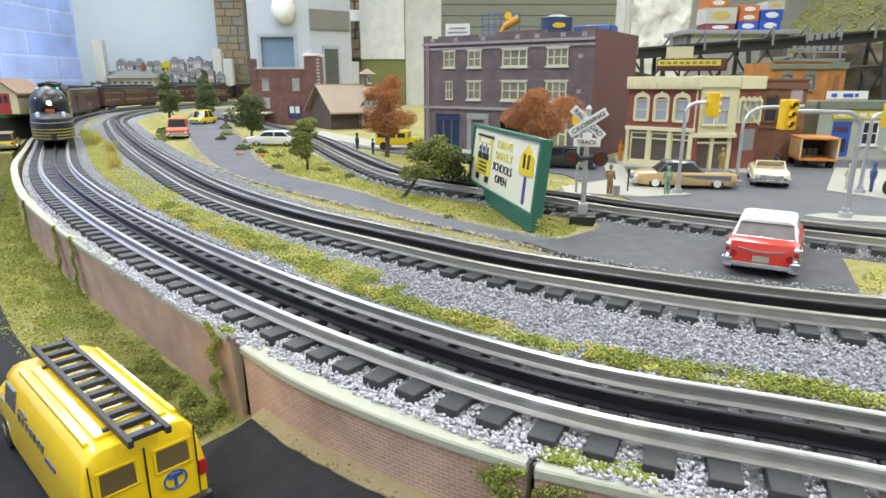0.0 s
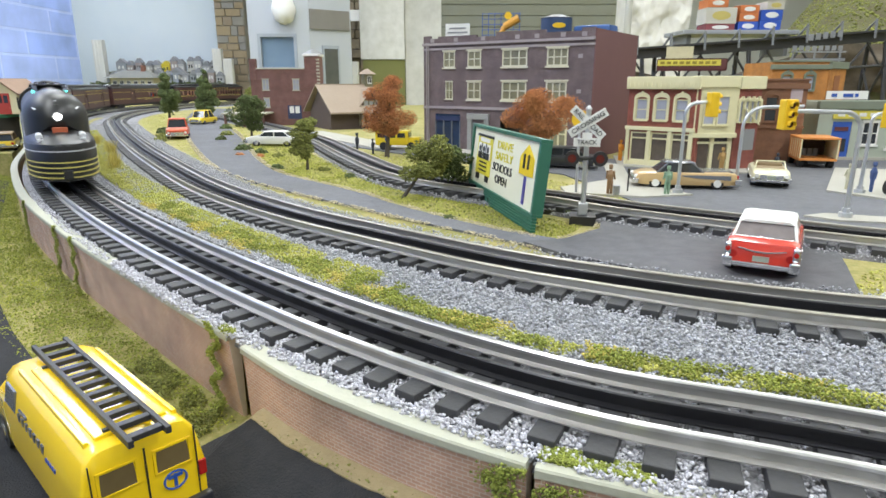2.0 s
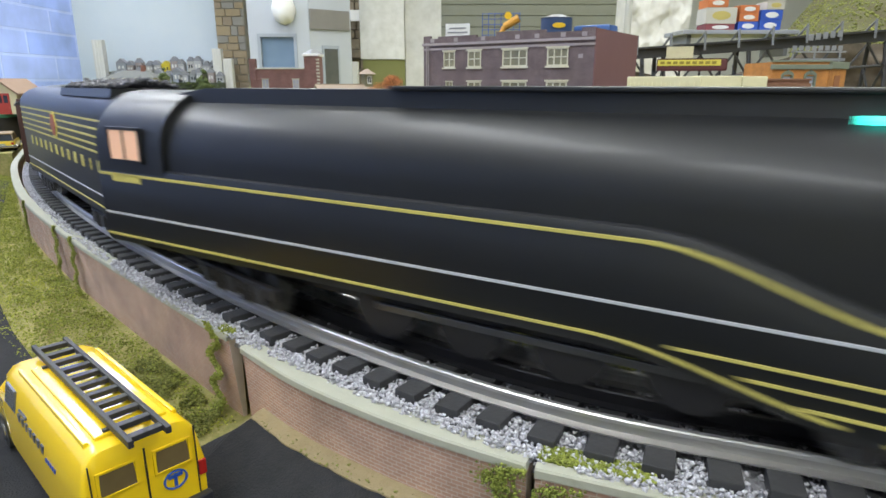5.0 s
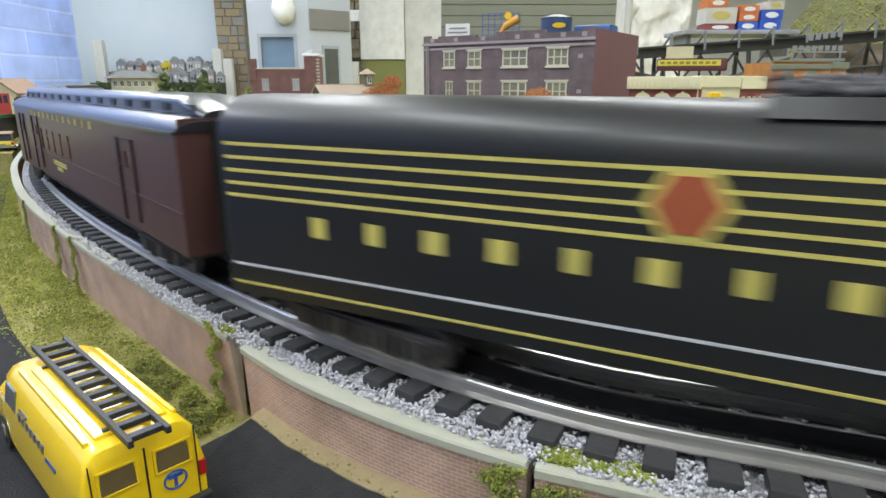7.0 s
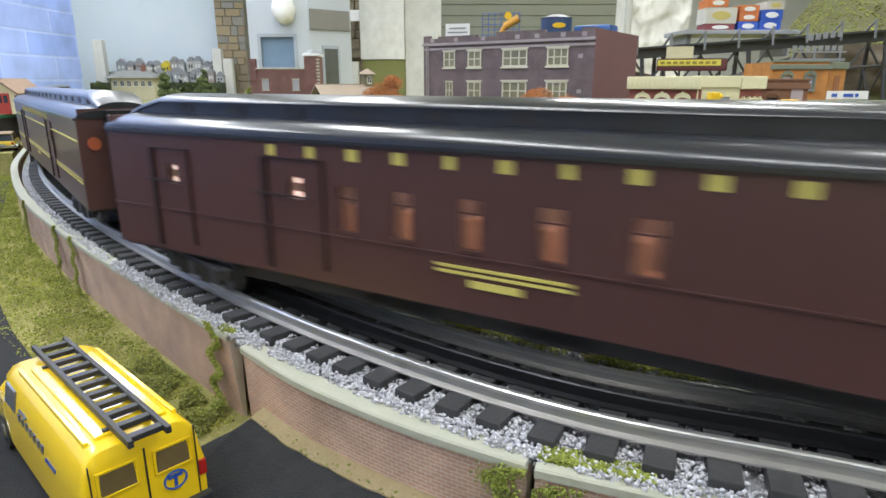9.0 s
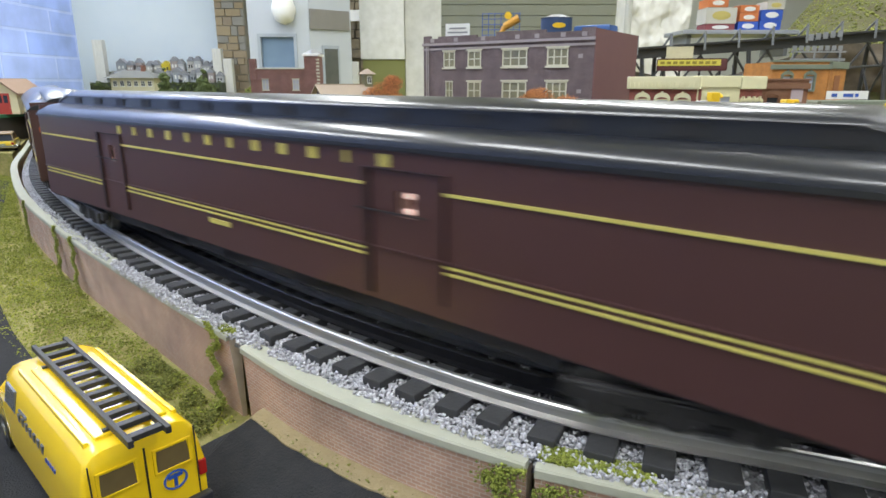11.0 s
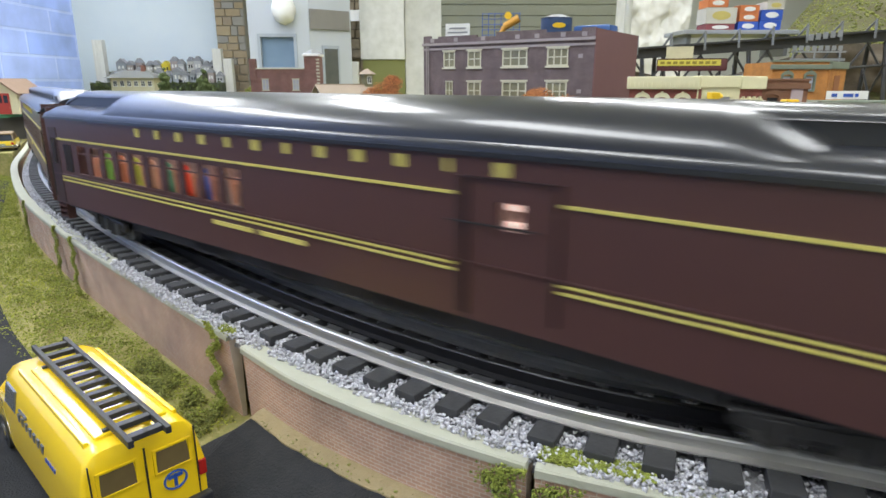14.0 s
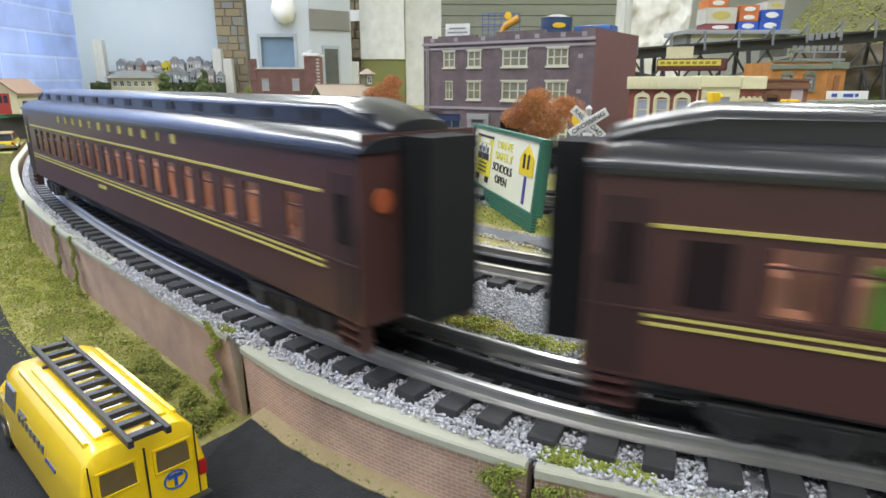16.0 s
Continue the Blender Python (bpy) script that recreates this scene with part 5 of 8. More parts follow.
scatter("dark_wall_foot_turf", low3, rng.uniform(0.0006, 0.0016, len(low3)), M_FOAM_OLIVE, label="dark olive turf in the corner of the wall", category="turf", seed=53, rough=0.4)


low4 = along(WALL_1, 0.7, WALL_1.length - 0.01, -0.05, 0.001, 34000, LOWER + 0.0035, rng, 0.0026)
low4 = low4[noise_keep(low4, 75, -0.14)]
scatter("wall_foot_moss_clumps", low4, rng.uniform(0.0006, 0.0016, len(low4)), M_FOAM, label="green mossy clumps at the foot of the wall", category="turf", seed=54, rough=0.4)


def vine(line, q, z1, n, seed, spread=0.006):
    n *= 7
    r = np.random.default_rng(seed)
    zz = r.uniform(LOWER, z1, n)
    pts = []
    for z in zz:
        wob = 0.004 * math.sin(z * 400 + seed)
        o = line.off(q + wob + r.normal() * spread * 0.28, -0.0015 + r.uniform(-0.0015, 0.0005))
        pts.append((o[0], o[1], z))
    o = scatter("vine", pts, r.uniform(0.0006, 0.0014, n), M_FOAM, None, seed=seed, rough=0.4)
    del o["kind"]
    tagged(o, "yellow-green foam vine climbing the brick wall", "vine", "vines")


for q_, n, sd in ((WALL_1.length - 0.016, 190, 71), (WALL_1.length - 0.255, 130, 72), (WALL_1.length - 0.31, 130, 73), (WALL_1.length - 0.46, 120, 74)):
    vine(WALL_1, q_, -0.008, n, sd)
vine(WALL_2, WALL_2.length - 0.006, -0.012, 220, 75, 0.012)
vine(WALL_3, 0.006, -0.014, 160, 76, 0.012)
cop = np.vstack([along(WALL_3, 0.0, 0.035, 0.003, 0.011, 2600, -0.0093, rng, 0.0008), along(WALL_1, WALL_1.length - 0.012, WALL_1.length, -0.001, 0.004, 200, -0.009, rng, 0.0008)])
scatter("coping_moss", cop, rng.uniform(0.0005, 0.0013, len(cop)), M_FOAM, label="green moss on the wall coping", category="turf", seed=55, rough=0.4)
def ramp(line, q0, q1, profile, rise):
    """The profile (side, z, share) along the line, lifted by share times rise(q)."""
    bm = bmesh.new()
    rings = []
    for q in np.linspace(q0, q1, max(4, int((q1 - q0) / 0.004))):
        o, w = line.pos(q), line.way(q)
        k = rise(q)
        wob = 0.0012 * noise.noise(Vector((q * 160, 0.3, 2.0)))
        rings.append([(o[0] - w[1] * (a + wob * f), o[1] + w[0] * (a + wob * f), z + f * k) for a, z, f in profile])
    loft(bm, rings)
    return bm


def foot_rise(q):
    return 0.0175 * min(1.0, 0.25 + q / 0.022)


for line, q1, up in ((WALL_2, WALL_2.length, foot_rise), (WALL_3, 0.5, lambda q: 0.0175)):
    o = part("sandy_verge", ramp(line, 0.0, q1, [(0.003, LOWER - 0.004, 0), (0.003, LOWER + 0.002, 1), (-0.0025, LOWER + 0.0012, 1), (-0.0056, LOWER - 0.0003, 1), (-0.0056, LOWER - 0.004, 0)], up), M_EARTH)
    tagged(o, "sandy yellow verge between the wall and the black street", "verge", kind="structure")
    o = part("street_shoulder", ramp(line, 0.0, q1, [(-0.0049, LOWER - 0.004, 0), (-0.0049, LOWER - 0.0007, 1), (-0.014, LOWER, 0.82), (-0.024, LOWER + 0.0006, 0.4), (-0.036, LOWER + 0.0012, 0), (-0.036, LOWER - 0.004, 0)], up), M_ASPHALT_DARK)
    tagged(o, "black asphalt shoulder rising to the wall", "road", kind="structure")
bits = along(WALL_2, 0.02, WALL_2.length, -0.0062, 0.0, 240, LOWER + 0.0182, rng, 0.0008)
scatter("loose_grit", bits, rng.uniform(0.0004, 0.0012, len(bits)), M_FOAM_OLIVE, label="scattered olive grit on the sandy verge", category="grit", seed=57, rough=0.4)


# ---- cars ----
def car(name, m, label, paint, L=0.098, W=0.038, Hh=0.032, roof=None, open_top=False, fins=0.0, hood=0.019, trunk=0.0185, cab=(-0.022, 0.014), two_tone=None, wheel_r=0.0068, rim=CHROME, glass=None):
    """x forward. cab: rear and front of the roof."""
    ob = thing(name, m, label, "car", "model cars")
    a, w = L / 2, W / 2

    def ring(x, f, zb, zt):
        y = w * f
        return [(x, -y * 0.94, zb), (x, -y, zb + 0.004), (x, -y, zt - 0.0042), (x, -y * 0.95, zt - 0.0012), (x, -y * 0.8, zt), (x, y * 0.8, zt), (x, y * 0.95, zt - 0.0012), (x, y, zt - 0.0042), (x, y, zb + 0.004), (x, y * 0.94, zb)]
    zb = 0.0045
    bm = bmesh.new()
    mid = max(hood, trunk)
    loft(bm, [ring(-a, 0.86, zb + 0.003, trunk - 0.006), ring(-a + 0.002, 0.95, zb + 0.001, trunk - 0.001), ring(-a * 0.8, 1, zb, trunk + fins), ring(cab[0] - 0.012, 1, zb, mid), ring(0, 1, zb, mid), ring(cab[1] + 0.012, 1, zb, hood), ring(a * 0.8, 1, zb, hood - 0.0006), ring(a - 0.003, 0.95, zb + 0.001, hood - 0.0025), ring(a, 0.86, zb + 0.003, hood - 0.006)])
    part("body", bm, paint, ob, smooth=True)
    if two_tone:
        for sy in (-1, 1):
            bm = bmesh.new()
            loft(bm, [[(x, sy * (w + 0.0004), z0), (x, sy * (w + 0.0004), z1), (x, sy * (w - 0.002), z1), (x, sy * (w - 0.002), z0)] for x, z0, z1 in ((-a * 0.85, 0.0105, trunk - 0.003), (-0.01, 0.0125, mid - 0.003), (0.005, 0.0145, mid - 0.0035))])
            part("side_panel", bm, two_tone, ob, "darker side panel")
        bm = boxed(-a * 0.9, cab[0] - 0.01, -w * 0.78, w * 0.78, trunk - 0.001, trunk + 0.0006 + fins, bevel=0.0004)
        part("boot_lid", bm, two_tone, ob)
    z0, z1 = mid - 0.001, Hh
    if not open_top:
        bm = bmesh.new()
        loft(bm, [[(cab[0] - 0.013, -w * 0.86, z0), (cab[1] + 0.013, -w * 0.86, z0), (cab[1] + 0.013, w * 0.86, z0), (cab[0] - 0.013, w * 0.86, z0)], [(cab[0], -w * 0.7, z1 - 0.0015), (cab[1], -w * 0.7, z1 - 0.0015), (cab[1], w * 0.7, z1 - 0.0015), (cab[0], w * 0.7, z1 - 0.0015)]])
        part("glasshouse", bm, glass or DARKGLASS, ob, "dark glass")
        bm = bmesh.new()
        loft(bm, [[(x, -y, z1 - 0.0022 + dz), (x, -y * 0.8, z1 - 0.0005 + dz), (x, y * 0.8, z1 - 0.0005 + dz), (x, y, z1 - 0.0022 + dz)] for x, y, dz in ((cab[0] - 0.004, w * 0.74, -0.0012), (cab[0], w * 0.78, 0.0), (cab[1], w * 0.78, 0.0), (cab[1] + 0.002, w * 0.74, -0.0012))])
        part("roof", bm, roof or paint, ob, smooth=True)
        for sy in (-1, 1):
            for xb, xt in ((cab[0] - 0.0128, cab[0] + 0.0005), (cab[1] + 0.0128, cab[1] - 0.0005), ((cab[0] + cab[1]) / 2, (cab[0] + cab[1]) / 2)):
                part("pillar", rodded((xb, sy * w * 0.865, z0), (xt, sy * w * 0.72, z1 - 0.0015), 0.0009, seg=6), roof or paint, ob)
    else:
        bm = bmesh.new()
        for sy in (-1, 1):
            rod(bm, (cab[1] + 0.012, sy * w * 0.82, z0), (cab[1] + 0.003, sy * w * 0.72, z1), 0.0008, seg=6)
        rod(bm, (cab[1] + 0.003, -w * 0.72, z1), (cab[1] + 0.003, w * 0.72, z1), 0.0008, seg=6)
        part("windscreen_frame", bm, paint, ob)
        part("cockpit", boxed(cab[0] - 0.012, cab[1] + 0.008, -w * 0.78, w * 0.78, mid - 0.0005, mid + 0.0004), mat("tan_upholstery", (0.3, 0.22, 0.12), 0.7), ob)
        for xx in (-0.003, -0.02):
            part("seat", boxed(xx - 0.002, xx + 0.002, -w * 0.72, w * 0.72, mid, mid + 0.004, bevel=0.0008), mat("tan_upholstery", (0.3, 0.22, 0.12), 0.7), ob)
    for sx, nm in ((1, "front_bumper"), (-1, "rear_bumper")):
        x0 = sx * (a + 0.0003)
        bm = boxed(min(x0, x0 + sx * 0.0022), max(x0, x0 + sx * 0.0022), -w * 0.97, w * 0.97, 0.0065, 0.0095, bevel=0.0007)
        for sy in (-1, 1):
            box(bm, min(x0 - sx * 0.004, x0 + sx * 0.0024), max(x0 - sx * 0.004, x0 + sx * 0.0024), sy * w * 0.92 - 0.0022, sy * w * 0.92 + 0.0022, 0.006, 0.0115, bevel=0.0008)
        part(nm, bm, CHROME, ob)
        for sy in (-1, 1):
            part("headlight" if sx > 0 else "tail_light", rodded((sx * (a - 0.003), sy * w * 0.76, 0.0135), (sx * (a + 0.0004), sy * w * 0.76, 0.0135), 0.0024, seg=10), WHITE if sx > 0 else mat("red_lens", (0.45, 0.02, 0.015), 0.2), ob)
        part("number_plate", boxed(min(x0, x0 + sx * 0.0008), max(x0, x0 + sx * 0.0008), -0.0045, 0.0045, 0.0102, 0.0135), mat("plain_plate", (0.35, 0.38, 0.3), 0.5), ob)
    part("grille", boxed(a - 0.001, a + 0.0006, -w * 0.6, w * 0.6, 0.0098, 0.0145), CHROME, ob)
    for sx in (-1, 1):
        for sy in (-1, 1):
            wheel = part("wheel", rodded((sx * a * 0.6, sy * (w - 0.0052), wheel_r), (sx * a * 0.6, sy * (w - 0.0001), wheel_r), wheel_r, seg=18), TYRE, ob)
            part("hubcap", rodded((sx * a * 0.6, sy * (w - 0.001), wheel_r), (sx * a * 0.6, sy * (w + 0.0006), wheel_r), wheel_r * 0.62, seg=14), rim, wheel)
    return ob


ROADZ = GROUND + 0.0015
# the red car's glass has a greyish reflection painted into its colour
red = car("red_car", pose(0.2145, 0.389, GROUND + 0.0035, 0, 0, 59), "red two-door sedan with white roof and chrome bumpers", RED_CAR, 0.088, 0.041, 0.0335, WHITE, fins=0.0008, hood=0.0215, trunk=0.0222, cab=(-0.02, 0.008), glass=mat("car_glass_painted_reflection", (0.13, 0.11, 0.11), 0.1, color2=(0.3, 0.27, 0.26), scale=160))
bm = bmesh.new()
loft(bm, [[(-0.0437 + d, y, z) for y, z in ((-0.013, 0.0182), (-0.004, 0.0166), (0.004, 0.0166), (0.013, 0.0182), (0.013, 0.0176), (0.003, 0.0156), (-0.003, 0.0156), (-0.013, 0.0176))] for d in (0.0, -0.0012)])
part("chrome_chevron", bm, CHROME, red, "chrome chevron on the boot")
for sy in (-1, 1):
    fin = part("tail_light_tower", boxed(-0.0462, -0.0385, sy * 0.0183 - 0.0019, sy * 0.0183 + 0.0019, 0.0125, 0.0205, bevel=0.0012), CHROME, red, "chrome tail light housing")
    part("tail_lens", rodded((-0.0462, sy * 0.0183, 0.017), (-0.0472, sy * 0.0183, 0.017), 0.0015, seg=12), mat("red_lens", (0.45, 0.02, 0.015), 0.2), fin)
    part("bumper_guard", boxed(-0.0485, -0.045, sy * 0.0178 - 0.0026, sy * 0.0178 + 0.0026, 0.0058, 0.0125, bevel=0.0012), CHROME, red)
    part("side_spear", boxed(-0.036, 0.034, sy * 0.0206 - 0.0004, sy * 0.0206 + 0.0004, 0.0158, 0.0166), CHROME, red)
part("window_band", boxed(-0.034, -0.0325, -0.0165, 0.0165, 0.0218, 0.023, bevel=0.0003), CHROME, red)
car("two_tone_coupe", pose(0.278, 0.70, ROADZ, 0, 0, 172), "tan and black two-tone coupe at the kerb", mat("tan_enamel", (0.6, 0.42, 0.2), 0.28, coat=0.5, scale=60), 0.112, 0.038, 0.031, mat("grey_enamel", (0.16, 0.17, 0.19), 0.25, coat=0.5, scale=60), two_tone=mat("grey_enamel", (0.16, 0.17, 0.19), 0.25), fins=0.001, cab=(-0.006, 0.02), rim=WHITE)
car("cream_convertible", pose(0.395, 0.735, ROADZ, 0, 0, 247), "cream convertible with its top down on the street", mat("pale_cream_enamel", (0.75, 0.72, 0.48), 0.28, coat=0.5, scale=60), 0.1, 0.04, 0.027, open_top=True, cab=(-0.01, 0.012))
car("white_sedan", pose(-0.325, 1.185, GROUND + 0.001, 0, 0, 175), "white police-style sedan parked on the grass", mat("white_enamel", (0.75, 0.75, 0.72), 0.3, coat=0.4, scale=60), 0.1, 0.038, 0.029)
car("red_pickup", pose(-0.585, 1.36, ROADZ, 0, 0, 290), "red pickup truck on the far road", mat("orange_red_enamel", (0.62, 0.09, 0.03), 0.35, coat=0.4, scale=60), 0.1, 0.044, 0.043, hood=0.024, trunk=0.02, cab=(-0.002, 0.018))
car("yellow_taxi", pose(-0.71, 1.83, ROADZ, 0, 0, 262), "yellow taxi on the far road", TAXI, 0.1, 0.042, 0.04, cab=(-0.02, 0.014))
car("yellow_station_wagon", pose(-0.808, 1.13, GROUND, 0, 0, 120), "yellow station wagon behind the retaining wall", TAXI, 0.1, 0.04, 0.032, roof=mat("brown_roof", (0.25, 0.17, 0.08), 0.5), cab=(-0.035, 0.014))
car("dark_sedan", pose(0.17, 0.87, ROADZ, 0, 0, 160), "dark grey sedan behind the crossing signal", mat("charcoal_enamel", (0.03, 0.032, 0.036), 0.3, coat=0.4, scale=60), 0.1, 0.038, 0.03)


def school_bus(m):
    ob = thing("school_bus", m, "yellow delivery bus beside the school", "bus")
    part("body", boxed(-0.035, 0.025, -0.018, 0.018, 0.008, 0.034, bevel=0.003), TAXI, ob, smooth=True)
    part("bonnet", boxed(0.024, 0.045, -0.015, 0.015, 0.008, 0.022, bevel=0.003), TAXI, ob, smooth=True)
    for sy in (-1, 1):
        for k in range(3):
            part("window", boxed(-0.03 + k * 0.018, -0.016 + k * 0.018, sy * 0.0181 - 0.0004, sy * 0.0181 + 0.0004, 0.022, 0.03), DARKGLASS, ob)
        for x in (-0.02, 0.03):
            part("wheel", rodded((x, sy * 0.013, 0.007), (x, sy * 0.0185, 0.007), 0.007, seg=14), TYRE, ob)
    part("windscreen", boxed(0.0246, 0.0256, -0.014, 0.014, 0.022, 0.031), DARKGLASS, ob)
    part("bumper", boxed(0.0445, 0.047, -0.016, 0.016, 0.007, 0.0105, bevel=0.0006), BLACK, ob)


school_bus(pose(-0.085, 1.115, ROADZ, 0, 0, -8))


def stake_truck(m):
    ob = thing("box_truck", m, "orange box truck with open rear, seen from behind", "truck")
    OR = mat("orange_truck_paint", (0.62, 0.24, 0.05), 0.5, color2=(0.5, 0.2, 0.05), scale=90)
    part("bed_floor", boxed(-0.04, 0.03, -0.03, 0.03, 0.013, 0.017, bevel=0.0005), OR, ob)
    part("roof", boxed(-0.041, 0.031, -0.031, 0.031, 0.05, 0.0535, bevel=0.0008), OR, ob)
    for sy in (-1, 1):
        part("side_panel", boxed(-0.04, 0.03, sy * 0.029 - 0.001, sy * 0.029 + 0.001, 0.017, 0.05), CREAM, ob, "cream slatted side")
        for k in range(6):
            part("slat", boxed(-0.039 + k * 0.0125, -0.036 + k * 0.0125, sy * 0.0305 - 0.0008, sy * 0.0305 + 0.0008, 0.018, 0.049), OR, ob)
        for x in (-0.025, 0.035):
            part("wheel", rodded((x, sy * 0.019, 0.009), (x, sy * 0.028, 0.009), 0.009, seg=16), TYRE, ob)
    part("bulkhead", boxed(0.028, 0.03, -0.029, 0.029, 0.017, 0.05), mat("dark_interior", (0.05, 0.03, 0.02), 0.8), ob)
    for y in (-0.009, 0.0, 0.009):
        part("milk_can", rodded((0.012, y, 0.017), (0.012, y, 0.03), 0.0042, 0.0038, seg=12), TIN, ob)
    part("cab", boxed(0.032, 0.062, -0.026, 0.026, 0.012, 0.044, bevel=0.004), OR, ob, smooth=True)
    part("chassis", boxed(-0.036, 0.06, -0.014, 0.014, 0.007, 0.0129), BLACK, ob)


stake_truck(pose(0.535, 0.885, ROADZ, 0, 0, 75) @ Matrix.Scale(0.8, 4))


def van(m):
    ob = thing("telephone_van", m, "yellow telephone company van with roof ladder", "van")
    Z = 0.0435
    bm = bmesh.new()

    def ring(x, f, zb, zt, sh=0.026):
        y = 0.0205 * f
        t = 0.0178 * f
        return [(x, -y, zb), (x, -y, sh), (x, -t, zt - 0.004), (x, -t + 0.003, zt - 0.0008), (x, -t + 0.006, zt), (x, t - 0.006, zt), (x, t - 0.003, zt - 0.0008), (x, t, zt - 0.004), (x, y, sh), (x, y, zb)]
    loft(bm, [ring(-0.052, 0.97, 0.009, Z - 0.004), ring(-0.0505, 1, 0.008, Z - 0.0005), ring(-0.048, 1, 0.008, Z), ring(0.038, 1, 0.008, Z), ring(0.046, 0.99, 0.008, Z - 0.001), ring(0.06, 0.96, 0.008, 0.028, 0.0265), ring(0.076, 0.93, 0.008, 0.025, 0.022), ring(0.08, 0.88, 0.01, 0.02, 0.018)])
    part("body", bm, VAN, ob, smooth=True)
    part("raised_roof_panel", boxed(-0.044, 0.03, -0.0118, 0.0118, Z - 0.0005, Z + 0.0012, bevel=0.0006), VAN, ob)
    for y in (-0.0145, 0.0145):
        part("roof_rib", boxed(-0.044, 0.034, y - 0.0008, y + 0.0008, Z - 0.0018, Z + 0.0006, bevel=0.0003), VAN, ob)
    for sy in (-1, 1):
        bm = bmesh.new()
        loft(bm, [[(-0.0523, sy * 0.009 + y, z) for y, z in ((-0.0058, 0.0275), (0.0058, 0.0275), (0.0052, 0.0358), (-0.0052, 0.0358))], [(-0.0505, sy * 0.009 + y, z) for y, z in ((-0.0058, 0.0275), (0.0058, 0.0275), (0.0052, 0.0358), (-0.0052, 0.0358))]])
        part("rear_window", bm, mat("van_glass", (0.12, 0.085, 0.035), 0.08, color2=(0.2, 0.15, 0.07), scale=150), ob, "smoked rear window")
        bm = bmesh.new()
        for a, b, c, d in ((-0.0066, 0.0066, 0.0267, 0.0276), (-0.006, 0.006, 0.0357, 0.0366), (-0.0066, -0.0056, 0.0267, 0.0366), (0.0056, 0.0066, 0.0267, 0.0366)):
            box(bm, -0.0525, -0.051, sy * 0.009 + a, sy * 0.009 + b, c, d, bevel=0.0002)
        part("window_rim", bm, VAN, ob)
        bm = bmesh.new()
        y0, y1 = sy * 0.0194, sy * 0.0184
        loft(bm, [[(x, y + o * sy, z) for x, y, z in ((0.028, y0, 0.028), (0.045, y0, 0.028), (0.041, y1, 0.0375), (0.028, y1, 0.0375))] for o in (-0.001, 0.0007)])
        part("side_window", bm, mat("van_side_glass", (0.16, 0.17, 0.16), 0.1), ob)
        part("tail_light", boxed(-0.0528, -0.05, sy * 0.0188 - 0.0014, sy * 0.0188 + 0.0014, 0.0195, 0.0255, bevel=0.0004), mat("red_lens", (0.45, 0.02, 0.015), 0.2), ob)
        part("door_seam", boxed(-0.0524, -0.0518, sy * 0.0172 - 0.0002, sy * 0.0172 + 0.0002, 0.012, 0.04), BLACK, ob)
        for x in (-0.032, 0.058):
            wheel = part("wheel", rodded((x, sy * 0.0145, 0.0078), (x, sy * 0.0205, 0.0078), 0.0078, seg=20), TYRE, ob)
            part("hubcap", rodded((x, sy * 0.02, 0.0078), (x, sy * 0.0212, 0.0078), 0.0045, seg=14), CHROME, wheel)
        # where the company's name stands: small blue bars
        for k in range(7):
            x = (0.022 - k * 0.0052) if sy > 0 else (-0.0092 + k * 0.0052)
            part("letter_bar", boxed(x - 0.0013, x + 0.0013, sy * 0.0196 - 0.0006, sy * 0.0196 + 0.0007, 0.0262, 0.0305), mat("blue_grey_ink", (0.09, 0.1, 0.13), 0.5), ob)
        for k in range(5):
            x = (-0.0145 - k * 0.0024) if sy > 0 else (-0.0245 + k * 0.0024)
            part("logo_dot", boxed(x - 0.0007, x + 0.0007, sy * 0.0202 - 0.0006, sy * 0.0202 + 0.0005, 0.0262, 0.0276), mat("blue_ink", (0.03, 0.06, 0.3), 0.5), ob)
        part("small_bar", boxed(*((0.012, 0.022) if sy > 0 else (-0.0092, 0.0008)), sy * 0.0192 - 0.0006, sy * 0.0192 + 0.0007, 0.0316, 0.0326), mat("blue_grey_ink", (0.09, 0.1, 0.13), 0.5), ob)
    part("door_gap", boxed(-0.0524, -0.0515, -0.0003, 0.0003, 0.012, 0.039), BLACK, ob)
    # round blue badge on the right-hand rear door
    bm = bmesh.new()
    loft(bm, [[(x, -0.009 + r * math.cos(a), 0.0222 + r * 0.86 * math.sin(a)) for a in np.linspace(0, 2 * math.pi, 28, endpoint=False)] for x, r in ((-0.0515, 0.0042), (-0.0526, 0.0042), (-0.0526, 0.0036), (-0.0515, 0.0036))], caps=False)
    part("badge_ring", bm, BLUE_PAINT, ob)
    bm = boxed(-0.0526, -0.0515, -0.0095, -0.0085, 0.0197, 0.0245)
    box(bm, -0.0526, -0.0515, -0.0115, -0.0065, 0.0232, 0.0243)
    part("badge_mark", bm, BLUE_PAINT, ob)
    part("rear_bumper", boxed(-0.0555, -0.0522, -0.0205, 0.0205, 0.009, 0.0128, bevel=0.0006), mat("dark_bumper", (0.03, 0.032, 0.04), 0.35), ob)
    part("front_bumper", boxed(0.0795, 0.0825, -0.019, 0.019, 0.009, 0.0128, bevel=0.0006), mat("dark_bumper", (0.03, 0.032, 0.04), 0.35), ob)
    # ladder on the roof
    lad = part("ladder", bmesh_from(lambda bm: [box(bm, -0.0605, 0.047, y - 0.0009, y + 0.0009, Z + 0.002, Z + 0.0046, bevel=0.0003) for y in (-0.006, 0.006)]), mat("dark_grey_plastic", (0.02, 0.021, 0.024), 0.5, color2=(0.035, 0.035, 0.038), scale=200), ob, "dark grey plastic roof ladder")
